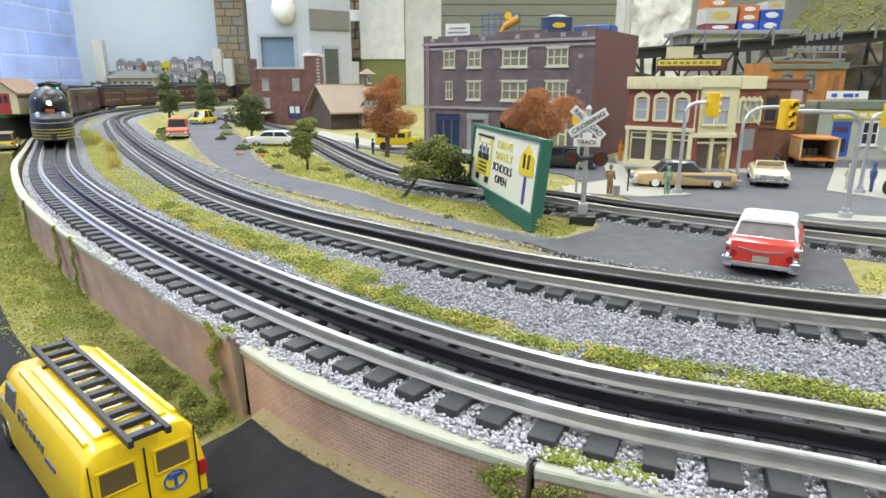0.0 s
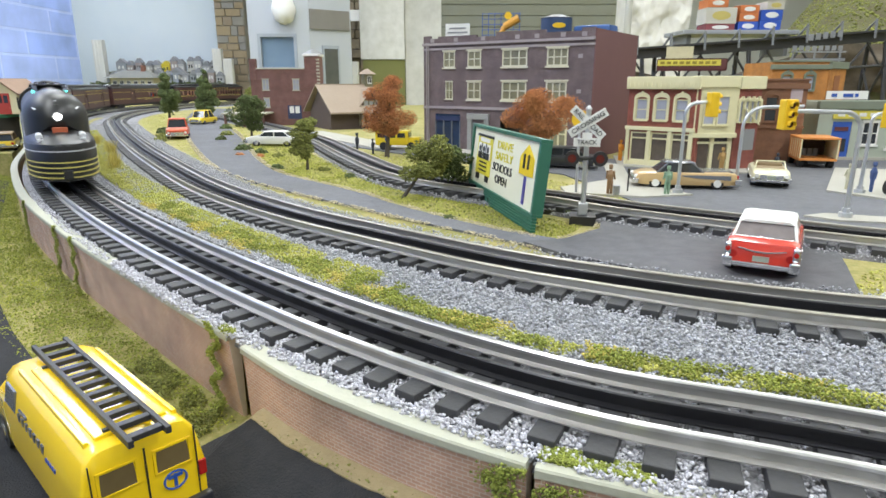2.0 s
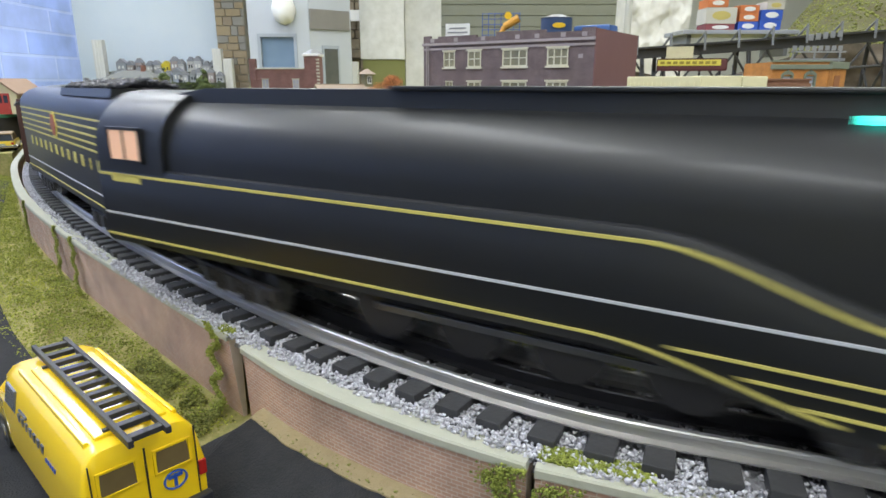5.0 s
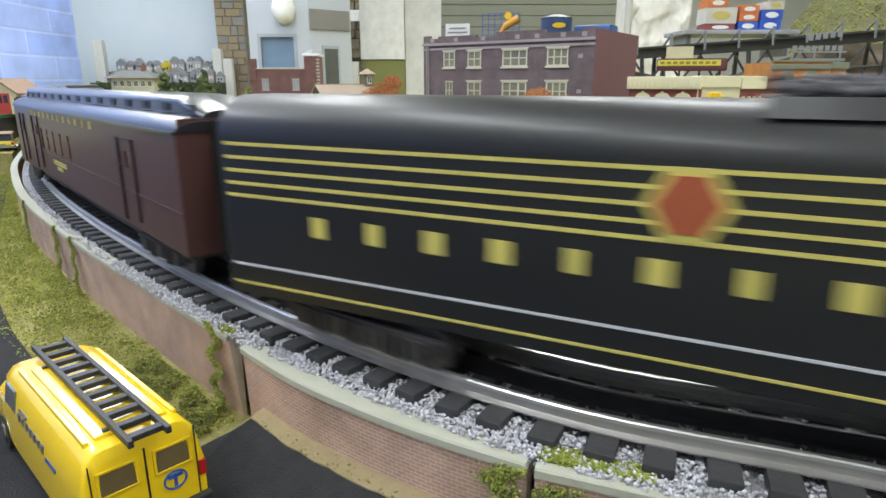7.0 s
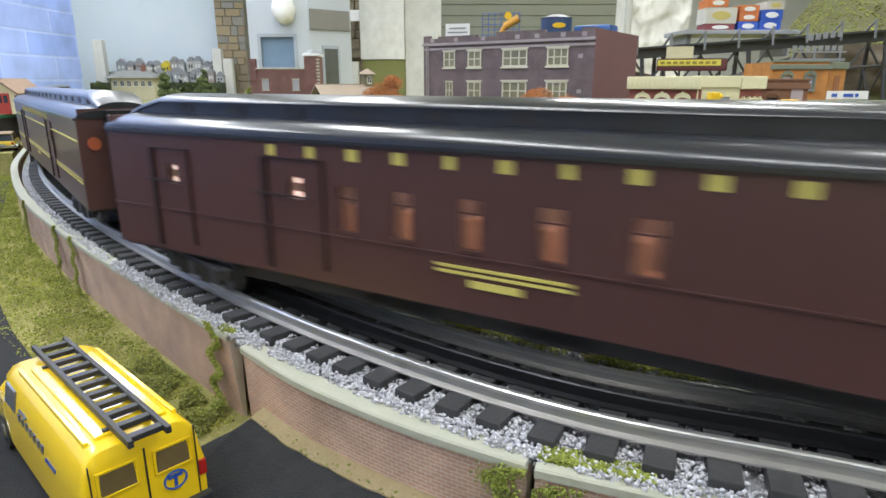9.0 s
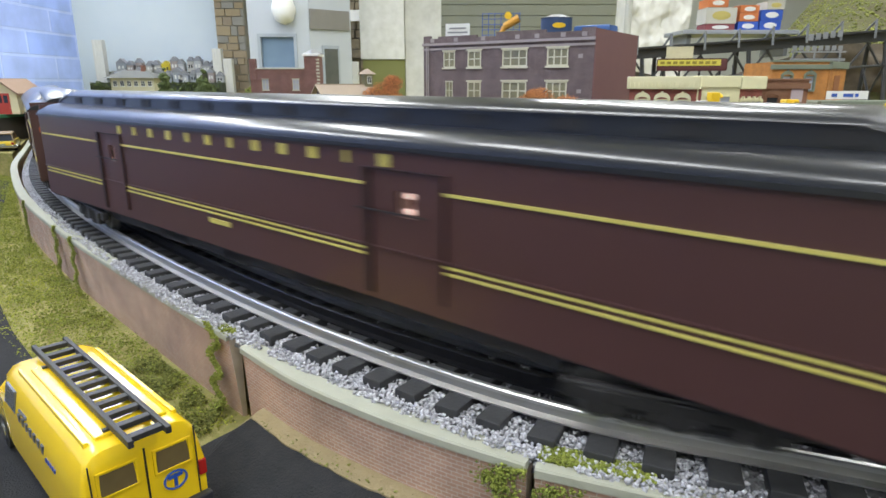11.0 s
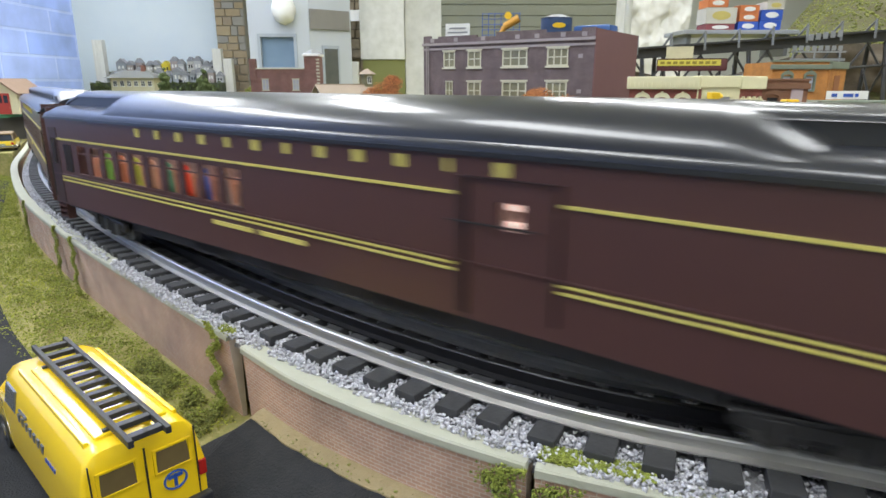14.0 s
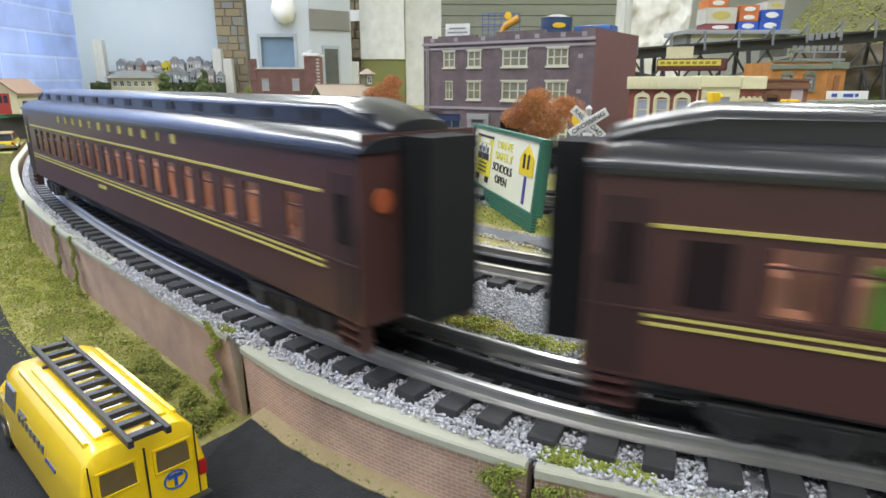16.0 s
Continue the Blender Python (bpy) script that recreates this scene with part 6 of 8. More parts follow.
    for k in range(11):
        x = -0.056 + k * 0.0098
        part("rung", boxed(x - 0.0016, x + 0.0016, -0.0056, 0.0056, Z + 0.0022, Z + 0.0042, bevel=0.0003), MATS["dark_grey_plastic"], lad)
    for x in (-0.042, 0.026):
        part("ladder_bracket", boxed(x - 0.0008, x + 0.0008, -0.0085, 0.0085, Z + 0.0005, Z + 0.0021), MATS["dark_grey_plastic"], lad)
    return ob


van(pose(-0.1389, 0.2143, LOWER + 0.0015, 0, 0, 137))


# ---- street furniture ----
def crossbuck(m):
    ob = thing("crossing_signal", m, "white railroad crossing sign with twin lamps", "crossing signal")
    part("base", boxed(-0.011, 0.011, -0.011, 0.011, 0.0, 0.008, bevel=0.0006), BLACK, ob)
    part("pole", rodded((0, 0, 0.008), (0, 0, 0.097), 0.0022, seg=12), ALU, ob)
    part("pole_foot", boxed(-0.004, 0.004, -0.004, 0.004, 0.008, 0.018, bevel=0.0008), ALU, ob)
    for a, words in ((-42, "RAIL   ROAD"), (33, "CROSSING")):
        o = part("sign_board", boxed(-0.0175, 0.0175, -0.0034 + (0.0012 if a < 0 else 0), -0.0022 + (0.0012 if a < 0 else 0), -0.0036, 0.0036, bevel=0.0002), WHITE, ob, "white sign board", m=pose(0, 0, 0.086, 0, -a, 0))
        lettering("sign_words", words, 0.0052, BLACK, o, upright(0, -0.0037 + (0.0012 if a < 0 else 0), 0), 0.03)
    o = part("track_sign", boxed(-0.011, 0.011, -0.0036, -0.0024, 0.0665, 0.0735, bevel=0.0002), WHITE, ob)
    lettering("sign_words", "TRACK", 0.0052, BLACK, o, upright(0, -0.0039, 0.07), 0.016)
    part("sign_top", boxed(-0.004, 0.004, -0.0034, -0.0024, 0.0735, 0.078), WHITE, ob)
    part("lamp_bar", rodded((-0.012, -0.004, 0.057), (0.012, -0.004, 0.057), 0.0016, seg=8), BLACK, ob)
    for sx in (-1, 1):
        lamp = part("lamp_hood", rodded((sx * 0.0115, -0.001, 0.057), (sx * 0.0115, -0.009, 0.057), 0.0058, 0.0062, seg=18), BLACK, ob)
        part("red_lens", rodded((sx * 0.0115, -0.009, 0.057), (sx * 0.0115, -0.0096, 0.057), 0.0035, seg=14), mat("dark_red_lens", (0.13, 0.02, 0.015), 0.15), lamp)
    part("bell", rodded((0, 0, 0.097), (0, 0, 0.1), 0.003, 0.001, seg=10), ALU, ob)


crossbuck(pose(0.121, 0.515, GROUND, 0, 0, -12))
ob = thing("warning_sign", pose(0.133, 0.6, GROUND), "round yellow railway warning sign on a pole", "sign")
part("pole", rodded((0, 0, 0), (0, 0, 0.092), 0.0013), ALU, ob)
part("disc", rodded((0, -0.0015, 0.084), (0, -0.0025, 0.084), 0.0085, seg=24), YELLOW, ob, "yellow disc")


def traffic_light(m, h, reach, heads, label, bow=0.02):
    """A curved arm pole; the arm reaches along x."""
    ob = thing("traffic_light", m, label, "traffic light", "traffic lights")
    bm = bmesh.new()
    pts = [(0, 0, 0)] + [(bow * (1 - math.cos(a)) * (1 if reach > 0 else -1), 0, h - bow + bow * math.sin(a)) for a in np.linspace(0, math.pi / 2, 8)] + [(reach, 0, h + 0.001)]
    for p, q in zip(pts, pts[1:]):
        rod(bm, p, q, 0.0019, seg=10)
    part("curved_pole", bm, ALU, ob, "grey curved steel pole", smooth=True)
    part("base", bmesh_from(lambda b: (rod(b, (0, 0, 0), (0, 0, 0.004), 0.0055, seg=14), rod(b, (0, 0, 0.004), (0, 0, 0.008), 0.0032, seg=12))), ALU, ob)
    for x, turn in heads:
        o = part("signal_head", boxed(-0.0058, 0.0058, -0.0045, 0.0045, -0.0125, 0.0125, bevel=0.001), YELLOW, ob, "yellow three-lamp signal head", m=pose(x, -0.003, h - 0.002, 0, 0, turn))
        for k in (-1, 0, 1):
            part("lens", rodded((0, -0.0045, k * 0.0078), (0, -0.005, k * 0.0078), 0.0027, seg=14), mat("unlit_lens", (0.09, 0.035, 0.02), 0.2), o)
            part("visor", bmesh_from(lambda b: loft(b, [[(0.0032 * math.cos(a), y, k * 0.0078 + 0.0032 * math.sin(a)) for a in np.linspace(-0.3, math.pi + 0.3, 10)] + [(0.0028 * math.cos(a), y, k * 0.0078 + 0.0028 * math.sin(a)) for a in np.linspace(math.pi + 0.3, -0.3, 10)] for y in (-0.0044, -0.0085)])), YELLOW, o)
    return ob


traffic_light(pose(0.255, 0.652, GROUND + 0.003), 0.095, 0.026, [(0.026, 95)], "grey pole with a yellow traffic light, seen sideways", 0.012)
traffic_light(pose(0.343, 0.705, ROADZ), 0.09, 0.066, [], "grey curved lamp arm pole beside the convertible", 0.022)
traffic_light(pose(0.358, 0.528, GROUND + 0.003), 0.091, -0.062, [(-0.066, 8)], "grey curved pole with a yellow traffic light over the street", 0.016)
traffic_light(pose(0.45, 0.648, GROUND + 0.003), 0.084, 0.012, [(0.014, 40)], "grey pole with a yellow traffic light on the kerb", 0.008)


def billboard():
    ob = thing("billboard", pose(0.03, 0.672, GROUND, 0, 0, math.degrees(math.atan2(0.475 - 0.672, 0.074 - 0.03))) @ pose(0, 0, 0, -6), "green-framed school safety billboard on the grass", "billboard")
    W, B, T = 0.2, 0.0155, 0.0755
    part("panel", boxed(0.004, W - 0.004, -0.002, 0.002, B, T - 0.003), mat("board_cream", (0.72, 0.71, 0.56), 0.6, color2=(0.66, 0.65, 0.5), scale=80), ob)
    for nm, b in (("frame_top", (0.0, W, T - 0.003, T)), ("frame_bottom", (0.0, W, B - 0.0025, B)), ("frame_end", (0.0, 0.0042, B, T - 0.003)), ("frame_end", (W - 0.0042, W, B, T - 0.003))):
        part(nm, boxed(b[0], b[1], -0.0042, 0.0055, b[2], b[3], bevel=0.0004), GREEN_PAINT, ob)
    for k in range(5):
        part("skirt_board", boxed(0.0, W, -0.0035, 0.001, 0.0006 + k * 0.0025, 0.0026 + k * 0.0025, bevel=0.0003), GREEN_PAINT, ob)
    part("brace", boxed(0.02, 0.18, 0.002, 0.012, 0.0, 0.002), GREEN_PAINT, ob)
    YL = mat("board_yellow", (0.75, 0.66, 0.05), 0.6, scale=80)
    f = -0.0023
    lettering("lettering", "DRIVE", 0.0105, YL, ob, upright(0.109, f, 0.061), 0.044)
    lettering("lettering", "SAFELY", 0.0105, YL, ob, upright(0.109, f, 0.0505), 0.05)
    lettering("lettering", "SCHOOLS", 0.011, BLACK, ob, upright(0.107, f, 0.0395), 0.056)
    lettering("lettering", "OPEN", 0.011, BLACK, ob, upright(0.107, f, 0.0285), 0.034)
    bus = part("painted_bus", boxed(0.021, 0.071, -0.0026, 0.0005, 0.0265, 0.0655), YL, ob, "painted yellow school bus picture")
    part("bus_window", boxed(0.025, 0.067, -0.003, -0.0005, 0.0425, 0.058), WHITE, bus, "white painted windscreen")
    for x, w in ((0.0325, 0.0048), (0.046, 0.0042), (0.0595, 0.0048)):
        part("dark_shape", bmesh_from(lambda bb: (rod(bb, (x, -0.0034, 0.0525), (x, -0.0028, 0.0525), 0.0032, seg=12), box(bb, x - w, x + w, -0.0034, -0.0028, 0.0425, 0.049))), BLACK, bus)
    part("window_post", boxed(0.0385, 0.0398, -0.0036, -0.0028, 0.0425, 0.058), BLACK, bus)
    part("window_post", boxed(0.0522, 0.0535, -0.0036, -0.0028, 0.0425, 0.058), BLACK, bus)
    part("roof_line", boxed(0.019, 0.073, -0.0031, -0.0005, 0.0645, 0.0668), BLACK, bus)
    part("bus_sign", boxed(0.03, 0.062, -0.0031, -0.0005, 0.0595, 0.0635), WHITE, bus)
    for z in (0.03, 0.034, 0.038):
        part("bus_grille", boxed(0.033, 0.058, -0.0031, -0.0005, z, z + 0.0016), BLACK, bus)
    for x in (0.03, 0.062):
        part("bus_wheel", boxed(x - 0.005, x + 0.005, -0.003, -0.0004, 0.0205, 0.0265), BLACK, bus)
    bm = bmesh.new()
    loft(bm, [[(x, y, z) for x, z in ((0.154, 0.043), (0.186, 0.043), (0.186, 0.0575), (0.17, 0.0685), (0.154, 0.0575))] for y in (-0.0029, 0.0)])
    sign = part("painted_school_sign", bm, mat("sign_yellow", (0.85, 0.62, 0.01), 0.5, scale=80), ob, "painted yellow pentagon sign")
    for x in (0.165, 0.175):
        part("sign_mark", bmesh_from(lambda b: (rod(b, (x, -0.0035, 0.0585), (x, -0.0025, 0.0585), 0.0022, seg=10), box(b, x - 0.002, x + 0.002, -0.0034, -0.0025, 0.0485, 0.0565))), BLACK, sign)
    part("painted_sign_post", boxed(0.1675, 0.1725, -0.0027, 0.0, 0.0185, 0.042), mat("post_blue", (0.06, 0.05, 0.3), 0.5), ob)


billboard()


# ---- pavements ----
sheet("pavement", [(0.135, 0.655), (0.185, 0.638), (0.21, 0.628), (0.268, 0.642), (0.23, 0.735), (0.262, 0.885), (0.24, 0.91), (0.205, 0.745), (0.135, 0.69)], GROUND - 0.004, GROUND + 0.003, M_CONCRETE, "pale concrete pavement at the street corner", "pavement")
sheet("pavement", [(0.325, 0.535), (0.345, 0.515), (0.5, 0.475), (0.5, 0.5), (0.39, 0.53), (0.35, 0.545)], GROUND - 0.004, GROUND + 0.003, M_CONCRETE, "pale concrete kerb island under a traffic light", "pavement")
sheet("pavement", [(0.425, 0.665), (0.455, 0.615), (0.7, 0.57), (0.7, 0.8), (0.55, 0.85)], GROUND - 0.004, GROUND + 0.0035, M_CONCRETE, "pale concrete forecourt pavement", "pavement")
sheet("pavement", [(0.255, 0.885), (0.345, 0.81), (0.45, 0.8), (0.47, 0.93), (0.28, 1.0)], GROUND - 0.004, GROUND + 0.003, M_CONCRETE, "pale concrete pavement before the shop", "pavement")
sheet("pavement", [(-0.36, 1.5), (-0.13, 1.13), (0.19, 0.94), (0.24, 0.98), (-0.09, 1.19), (-0.3, 1.53)], GROUND - 0.004, GROUND + 0.003, M_CONCRETE, "pale concrete pavement before the school", "pavement")


# ---- figurines: plain painted shapes ----
def figurine(x, y, h, rz, material, label, z, arms=0.0):
    bm = bmesh.new()
    s = h / 0.036
    for sy in (-1, 1):
        rod(bm, (0, sy * 0.002 * s, 0), (0, sy * 0.0018 * s, 0.016 * s), 0.0017 * s, 0.0021 * s, 8)
        rod(bm, (0, sy * 0.0038 * s, 0.0285 * s), (0.0025 * s + arms, sy * 0.0052 * s, 0.018 * s + arms), 0.0013 * s, 0.001 * s, 7)
    rod(bm, (0, 0, 0.0155 * s), (0, 0, 0.0245 * s), 0.0032 * s, 0.0041 * s, 10)
    rod(bm, (0, 0, 0.0245 * s), (0, 0, 0.0298 * s), 0.0041 * s, 0.0016 * s, 10)
    bmesh.ops.create_icosphere(bm, subdivisions=2, radius=0.0026 * s, matrix=Matrix.Translation((0, 0, 0.0328 * s)))
    rod(bm, (0, 0, 0.034 * s), (0, 0, 0.0362 * s), 0.0027 * s, 0.0022 * s, 10)
    ob = part("figurine", bm, material, None, m=pose(x, y, z, 0, 0, rz), smooth=True)
    return tagged(ob, label, "figurine", "figurines")


PV = GROUND + 0.003
figurine(0.24, 0.643, 0.03, 80, mat("figure_green", (0.12, 0.3, 0.14), 0.7, color2=(0.3, 0.33, 0.3), scale=140), "painted miniature figurine in green on the pavement", PV)
figurine(0.179, 0.645, 0.031, 60, mat("figure_tan", (0.34, 0.2, 0.1), 0.7, color2=(0.15, 0.1, 0.07), scale=180), "painted miniature figurine in brown on the pavement", PV)
figurine(0.272, 0.935, 0.031, 40, mat("figure_yellow", (0.75, 0.42, 0.03), 0.7, color2=(0.6, 0.12, 0.03), scale=120), "painted miniature figurine in a yellow coat", PV)
figurine(0.372, 0.81, 0.032, 90, mat("figure_ochre", (0.42, 0.26, 0.09), 0.7, scale=140), "painted miniature figurine in ochre before the shop", PV)
figurine(-0.15, 1.07, 0.034, 0, mat("figure_dark", (0.04, 0.045, 0.06), 0.7, scale=140), "dark painted miniature figurine on the grass", GROUND)
figurine(-0.12, 1.045, 0.026, 30, mat("figure_dark", (0.04, 0.045, 0.06), 0.7, scale=140), "dark painted miniature figurine bending on the grass", GROUND, 0.003)
figurine(-0.101, 1.1, 0.034, 30, mat("figure_blue", (0.06, 0.1, 0.25), 0.7, scale=140), "blue painted miniature figurine beside the bus", PV)
figurine(0.467, 0.655, 0.032, 150, mat("figure_blue", (0.06, 0.1, 0.25), 0.7, scale=140), "blue painted miniature figurine on the forecourt", GROUND + 0.0035)
figurine(0.452, 0.672, 0.028, 100, mat("figure_white", (0.6, 0.58, 0.42), 0.7, scale=140), "pale painted miniature figurine on the forecourt", GROUND + 0.0035)
figurine(0.44, 0.8, 0.026, 100, mat("figure_dark", (0.04, 0.045, 0.06), 0.7, scale=140), "dark painted miniature figurine beside the brick wall", PV)
ob = thing("litter_bin", pose(0.185, 0.64, PV), "small grey litter bin on the pavement", "bin")
part("bin_body", rodded((0, 0, 0), (0, 0, 0.0095), 0.0034, 0.0038, seg=14), TIN, ob)
ob = thing("parking_meter", pose(0.203, 0.66, PV), "thin black parking meter on the pavement", "parking meter")
part("post", rodded((0, 0, 0), (0, 0, 0.02), 0.0009), BLACK, ob)
part("meter_head", boxed(-0.0014, 0.0014, -0.001, 0.001, 0.02, 0.025, bevel=0.0005), BLACK, ob)
ob = thing("motorcycle", pose(0.485, 0.64, GROUND + 0.0035, 0, 0, 200), "dark blue motorcycle parked on the forecourt", "motorcycle")
for x in (-0.013, 0.013):
    part("wheel", rodded((x, -0.002, 0.0085), (x, 0.002, 0.0085), 0.0085, seg=20), TYRE, ob)
part("frame", bmesh_from(lambda b: (rod(b, (-0.013, 0, 0.0085), (0.0, 0, 0.013), 0.0016), rod(b, (0.0, 0, 0.013), (0.013, 0, 0.0085), 0.0012), rod(b, (0.013, 0, 0.0085), (0.009, 0, 0.021), 0.001), rod(b, (0.008, -0.006, 0.021), (0.008, 0.006, 0.021), 0.0008))), CHROME, ob)
part("tank", boxed(-0.006, 0.007, -0.003, 0.003, 0.013, 0.018, bevel=0.0015), BLUE_PAINT, ob)
part("saddle", boxed(-0.013, -0.005, -0.0026, 0.0026, 0.0145, 0.017, bevel=0.001), BLACK, ob)
for x, y in ((0.102, 0.555), (0.33, 0.4)):
    ob = thing("equipment_plinth", pose(x, y, GROUND, 0, 0, -25), "flat black equipment plinth beside the track", "plinth")
    part("slab", boxed(-0.022, 0.022, -0.006, 0.006, 0, 0.0045, bevel=0.0006), BLACK, ob)
ob = thing("relay_case", pose(0.36, 0.385, GROUND, 0, 0, -20), "dark grey relay case beside the track", "relay case")
part("case", boxed(-0.01, 0.01, -0.008, 0.008, 0.0, 0.022, bevel=0.001), TIN, ob)
part("case_lid", boxed(-0.011, 0.011, -0.009, 0.009, 0.022, 0.024, bevel=0.0006), BLACK, ob)

# ---- buildings ----
def window(parent, x, z, w, h, y=0.0, cols=2, rows=2, frame_mat=None, glass=None, lintel=True, arch=False, name="window"):
    """A sash window in a facade that looks towards -y."""
    fm, gm = frame_mat or CREAM, glass or DARKGLASS
    ob = part(name, boxed(x - w / 2, x + w / 2, y + 0.001, y + 0.002, z, z + h), gm, parent)
    t = min(w, h) * 0.075
    bm = bmesh.new()
    for a, b, c, d in ((x - w / 2, x + w / 2, z, z + t), (x - w / 2, x + w / 2, z + h - t, z + h), (x - w / 2, x - w / 2 + t, z + t, z + h - t), (x + w / 2 - t, x + w / 2, z + t, z + h - t)):
        box(bm, a, b, y - 0.0008, y + 0.0012, c, d)
    for k in range(1, cols):
        xx = x - w / 2 + w * k / cols
        box(bm, xx - t * 0.45, xx + t * 0.45, y - 0.0004, y + 0.0012, z + t, z + h - t)
    for k in range(1, rows):
        zz = z + h * k / rows
        box(bm, x - w / 2 + t, x + w / 2 - t, y - 0.0003, y + 0.0011, zz - t * 0.4, zz + t * 0.4)
    part("frame", bm, fm, ob)
    part("sill", boxed(x - w / 2 - t, x + w / 2 + t, y - 0.0028, y + 0.001, z - t * 1.4, z), fm, ob)
    if arch:
        bm = bmesh.new()
        loft(bm, [[(x + (w / 2 + r) * math.cos(a), yy, z + h + (w / 2 + r) * 0.8 * math.sin(a)) for a in np.linspace(0, math.pi, 12) for r in (0.0028,)] + [(x + (w / 2 - 0.0002) * math.cos(a), yy, z + h - 0.001 + (w / 2) * 0.45 * math.sin(a)) for a in np.linspace(math.pi, 0, 12)] for yy in (y - 0.0022, y + 0.001)])
        box(bm, x - 0.0012, x + 0.0012, y - 0.003, y + 0.001, z + h + w * 0.4, z + h + w * 0.4 + 0.004)
        for sx in (-1, 1):
            box(bm, x + sx * (w / 2 + 0.0014) - 0.0013, x + sx * (w / 2 + 0.0014) + 0.0013, y - 0.002, y + 0.001, z, z + h)
        part("arched_surround", bm, fm, ob)
    elif lintel:
        part("lintel", boxed(x - w / 2 - t, x + w / 2 + t, y - 0.002, y + 0.001, z + h, z + h + t * 1.2), fm, ob)
    return ob


def shell(ob, W, D, H, material, openings=(), t=0.004, name="wall", base=0.0):
    """Front with openings, two sides, back and flat roof; the front looks towards -y."""
    part("front_wall", side_wall(list(openings), 0, W, t / 2, base, H, t), material, ob)
    for nm, b in (("side_wall", (0, t, t, D)), ("side_wall", (W - t, W, t, D)), ("back_wall", (t, W - t, D - t, D))):
        part(nm, boxed(b[0], b[1], b[2], b[3], base, H), material, ob)
    part("flat_roof", boxed(t, W - t, t, D - t, H - 0.012, H - 0.009), mat("tar_roof", (0.06, 0.06, 0.065), 0.9, scale=100), ob)
    # dark sheet behind the openings stands in for the shade of the room
    part("room_shade_sheet", boxed(t + 0.002, W - t - 0.002, t + 0.02, t + 0.022, base, H - 0.013), mat("room_shade_paint", (0.08, 0.07, 0.06), 0.9), ob)


def school():
    ob = thing("school_building", pose(-0.035, 1.15, GROUND, 0, 0, math.degrees(math.atan2(-0.185, 0.268))), "three-storey purple-brown brick school with cream windows", "building")
    W, D, H = 0.322, 0.2, 0.186
    M = brick_mat("purple_brick", (0.15, 0.112, 0.12), (0.128, 0.095, 0.102), (0.17, 0.14, 0.145), 0.0048, 0.0017, "XZ", 0.85)
    M_SIDE = mat("plain_maroon_card", (0.17, 0.085, 0.085), 0.85, color2=(0.15, 0.075, 0.075), scale=60)
    STONE = mat("pale_stone_trim", (0.36, 0.32, 0.33), 0.8, scale=100)
    wins = [(0.056, 0.024, 2), (0.108, 0.027, 2), (0.186, 0.046, 3), (0.262, 0.036, 3)]
    ops, spec = [], []
    for z0, h in ((0.144, 0.027), (0.09, 0.03)):
        for x, w, c in wins:
            ww = w if not (z0 < 0.1 and x < 0.06) else 0.015
            ops.append((x - ww / 2, x + ww / 2, z0, z0 + h))
            spec.append((x, z0, ww, h, c))
    doors = [(0.053, 0.054, 0.0, 0.064), (0.186, 0.05, 0.0, 0.055), (0.262, 0.045, 0.015, 0.06)]
    for x, w, z0, z1 in doors:
        ops.append((x - w / 2, x + w / 2, z0, z1))
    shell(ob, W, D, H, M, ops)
    part("east_wall_card", boxed(W, W + 0.0015, 0.0, D, 0.0, H + 0.012), M_SIDE, ob, "plain maroon end wall")
    SW = mat("school_window_cream", (0.66, 0.64, 0.5), 0.6, scale=100)
    GL = mat("school_glass", (0.1, 0.1, 0.09), 0.1, color2=(0.35, 0.33, 0.2), scale=70)
    for x, z, w, h, c in spec:
        window(ob, x, z, w, h, cols=c, rows=2, glass=GL, frame_mat=SW)
    part("shop_front", boxed(0.026, 0.08, 0.001, 0.002, 0.0, 0.064), mat("shop_blue_glass", (0.03, 0.05, 0.1), 0.12), ob)
    part("shop_front_sign", boxed(0.027, 0.079, -0.001, 0.001, 0.052, 0.06), mat("navy_sign_paint", (0.02, 0.035, 0.11), 0.5, scale=60), ob)
    for x in (0.0265, 0.044, 0.062, 0.0795):
        part("shop_mullion", boxed(x - 0.001, x + 0.001, -0.001, 0.002, 0.0, 0.052), mat("slate_grey_blue", (0.13, 0.15, 0.17), 0.5), ob)
    window(ob, 0.262, 0.015, 0.045, 0.045, cols=3, rows=2, glass=GL)
    # doorway
    DW = mat("grey_stone", (0.33, 0.34, 0.33), 0.8, scale=100)
    for sx in (-1, 1):
        part("door_pilaster", boxed(0.118 + sx * 0.017 - 0.004, 0.118 + sx * 0.017 + 0.004, -0.004, 0.001, 0.0, 0.056, bevel=0.0005), DW, ob)
    part("door_pediment", boxed(0.096, 0.14, -0.005, 0.001, 0.056, 0.066, bevel=0.0008), DW, ob)
    part("front_door", boxed(0.106, 0.13, -0.002, 0.0005, 0.0, 0.05), mat("grey_green_door", (0.2, 0.24, 0.23), 0.6), ob)
    part("door_fanlight", rodded((0.118, -0.0028, 0.04), (0.118, -0.0015, 0.04), 0.0055, seg=16), DARKGLASS, ob)
    # belts, parapet and cornice
    part("lower_belt", boxed(0, W + 0.001, -0.0025, 0.0, 0.073, 0.0775), STONE, ob)
    part("upper_belt", boxed(0, W + 0.001, -0.002, 0.0, 0.1735, 0.177), STONE, ob)
    part("cornice", boxed(-0.001, W + 0.001, -0.0035, 0.004, 0.181, 0.1855, bevel=0.0006), STONE, ob)
    par = bmesh.new()
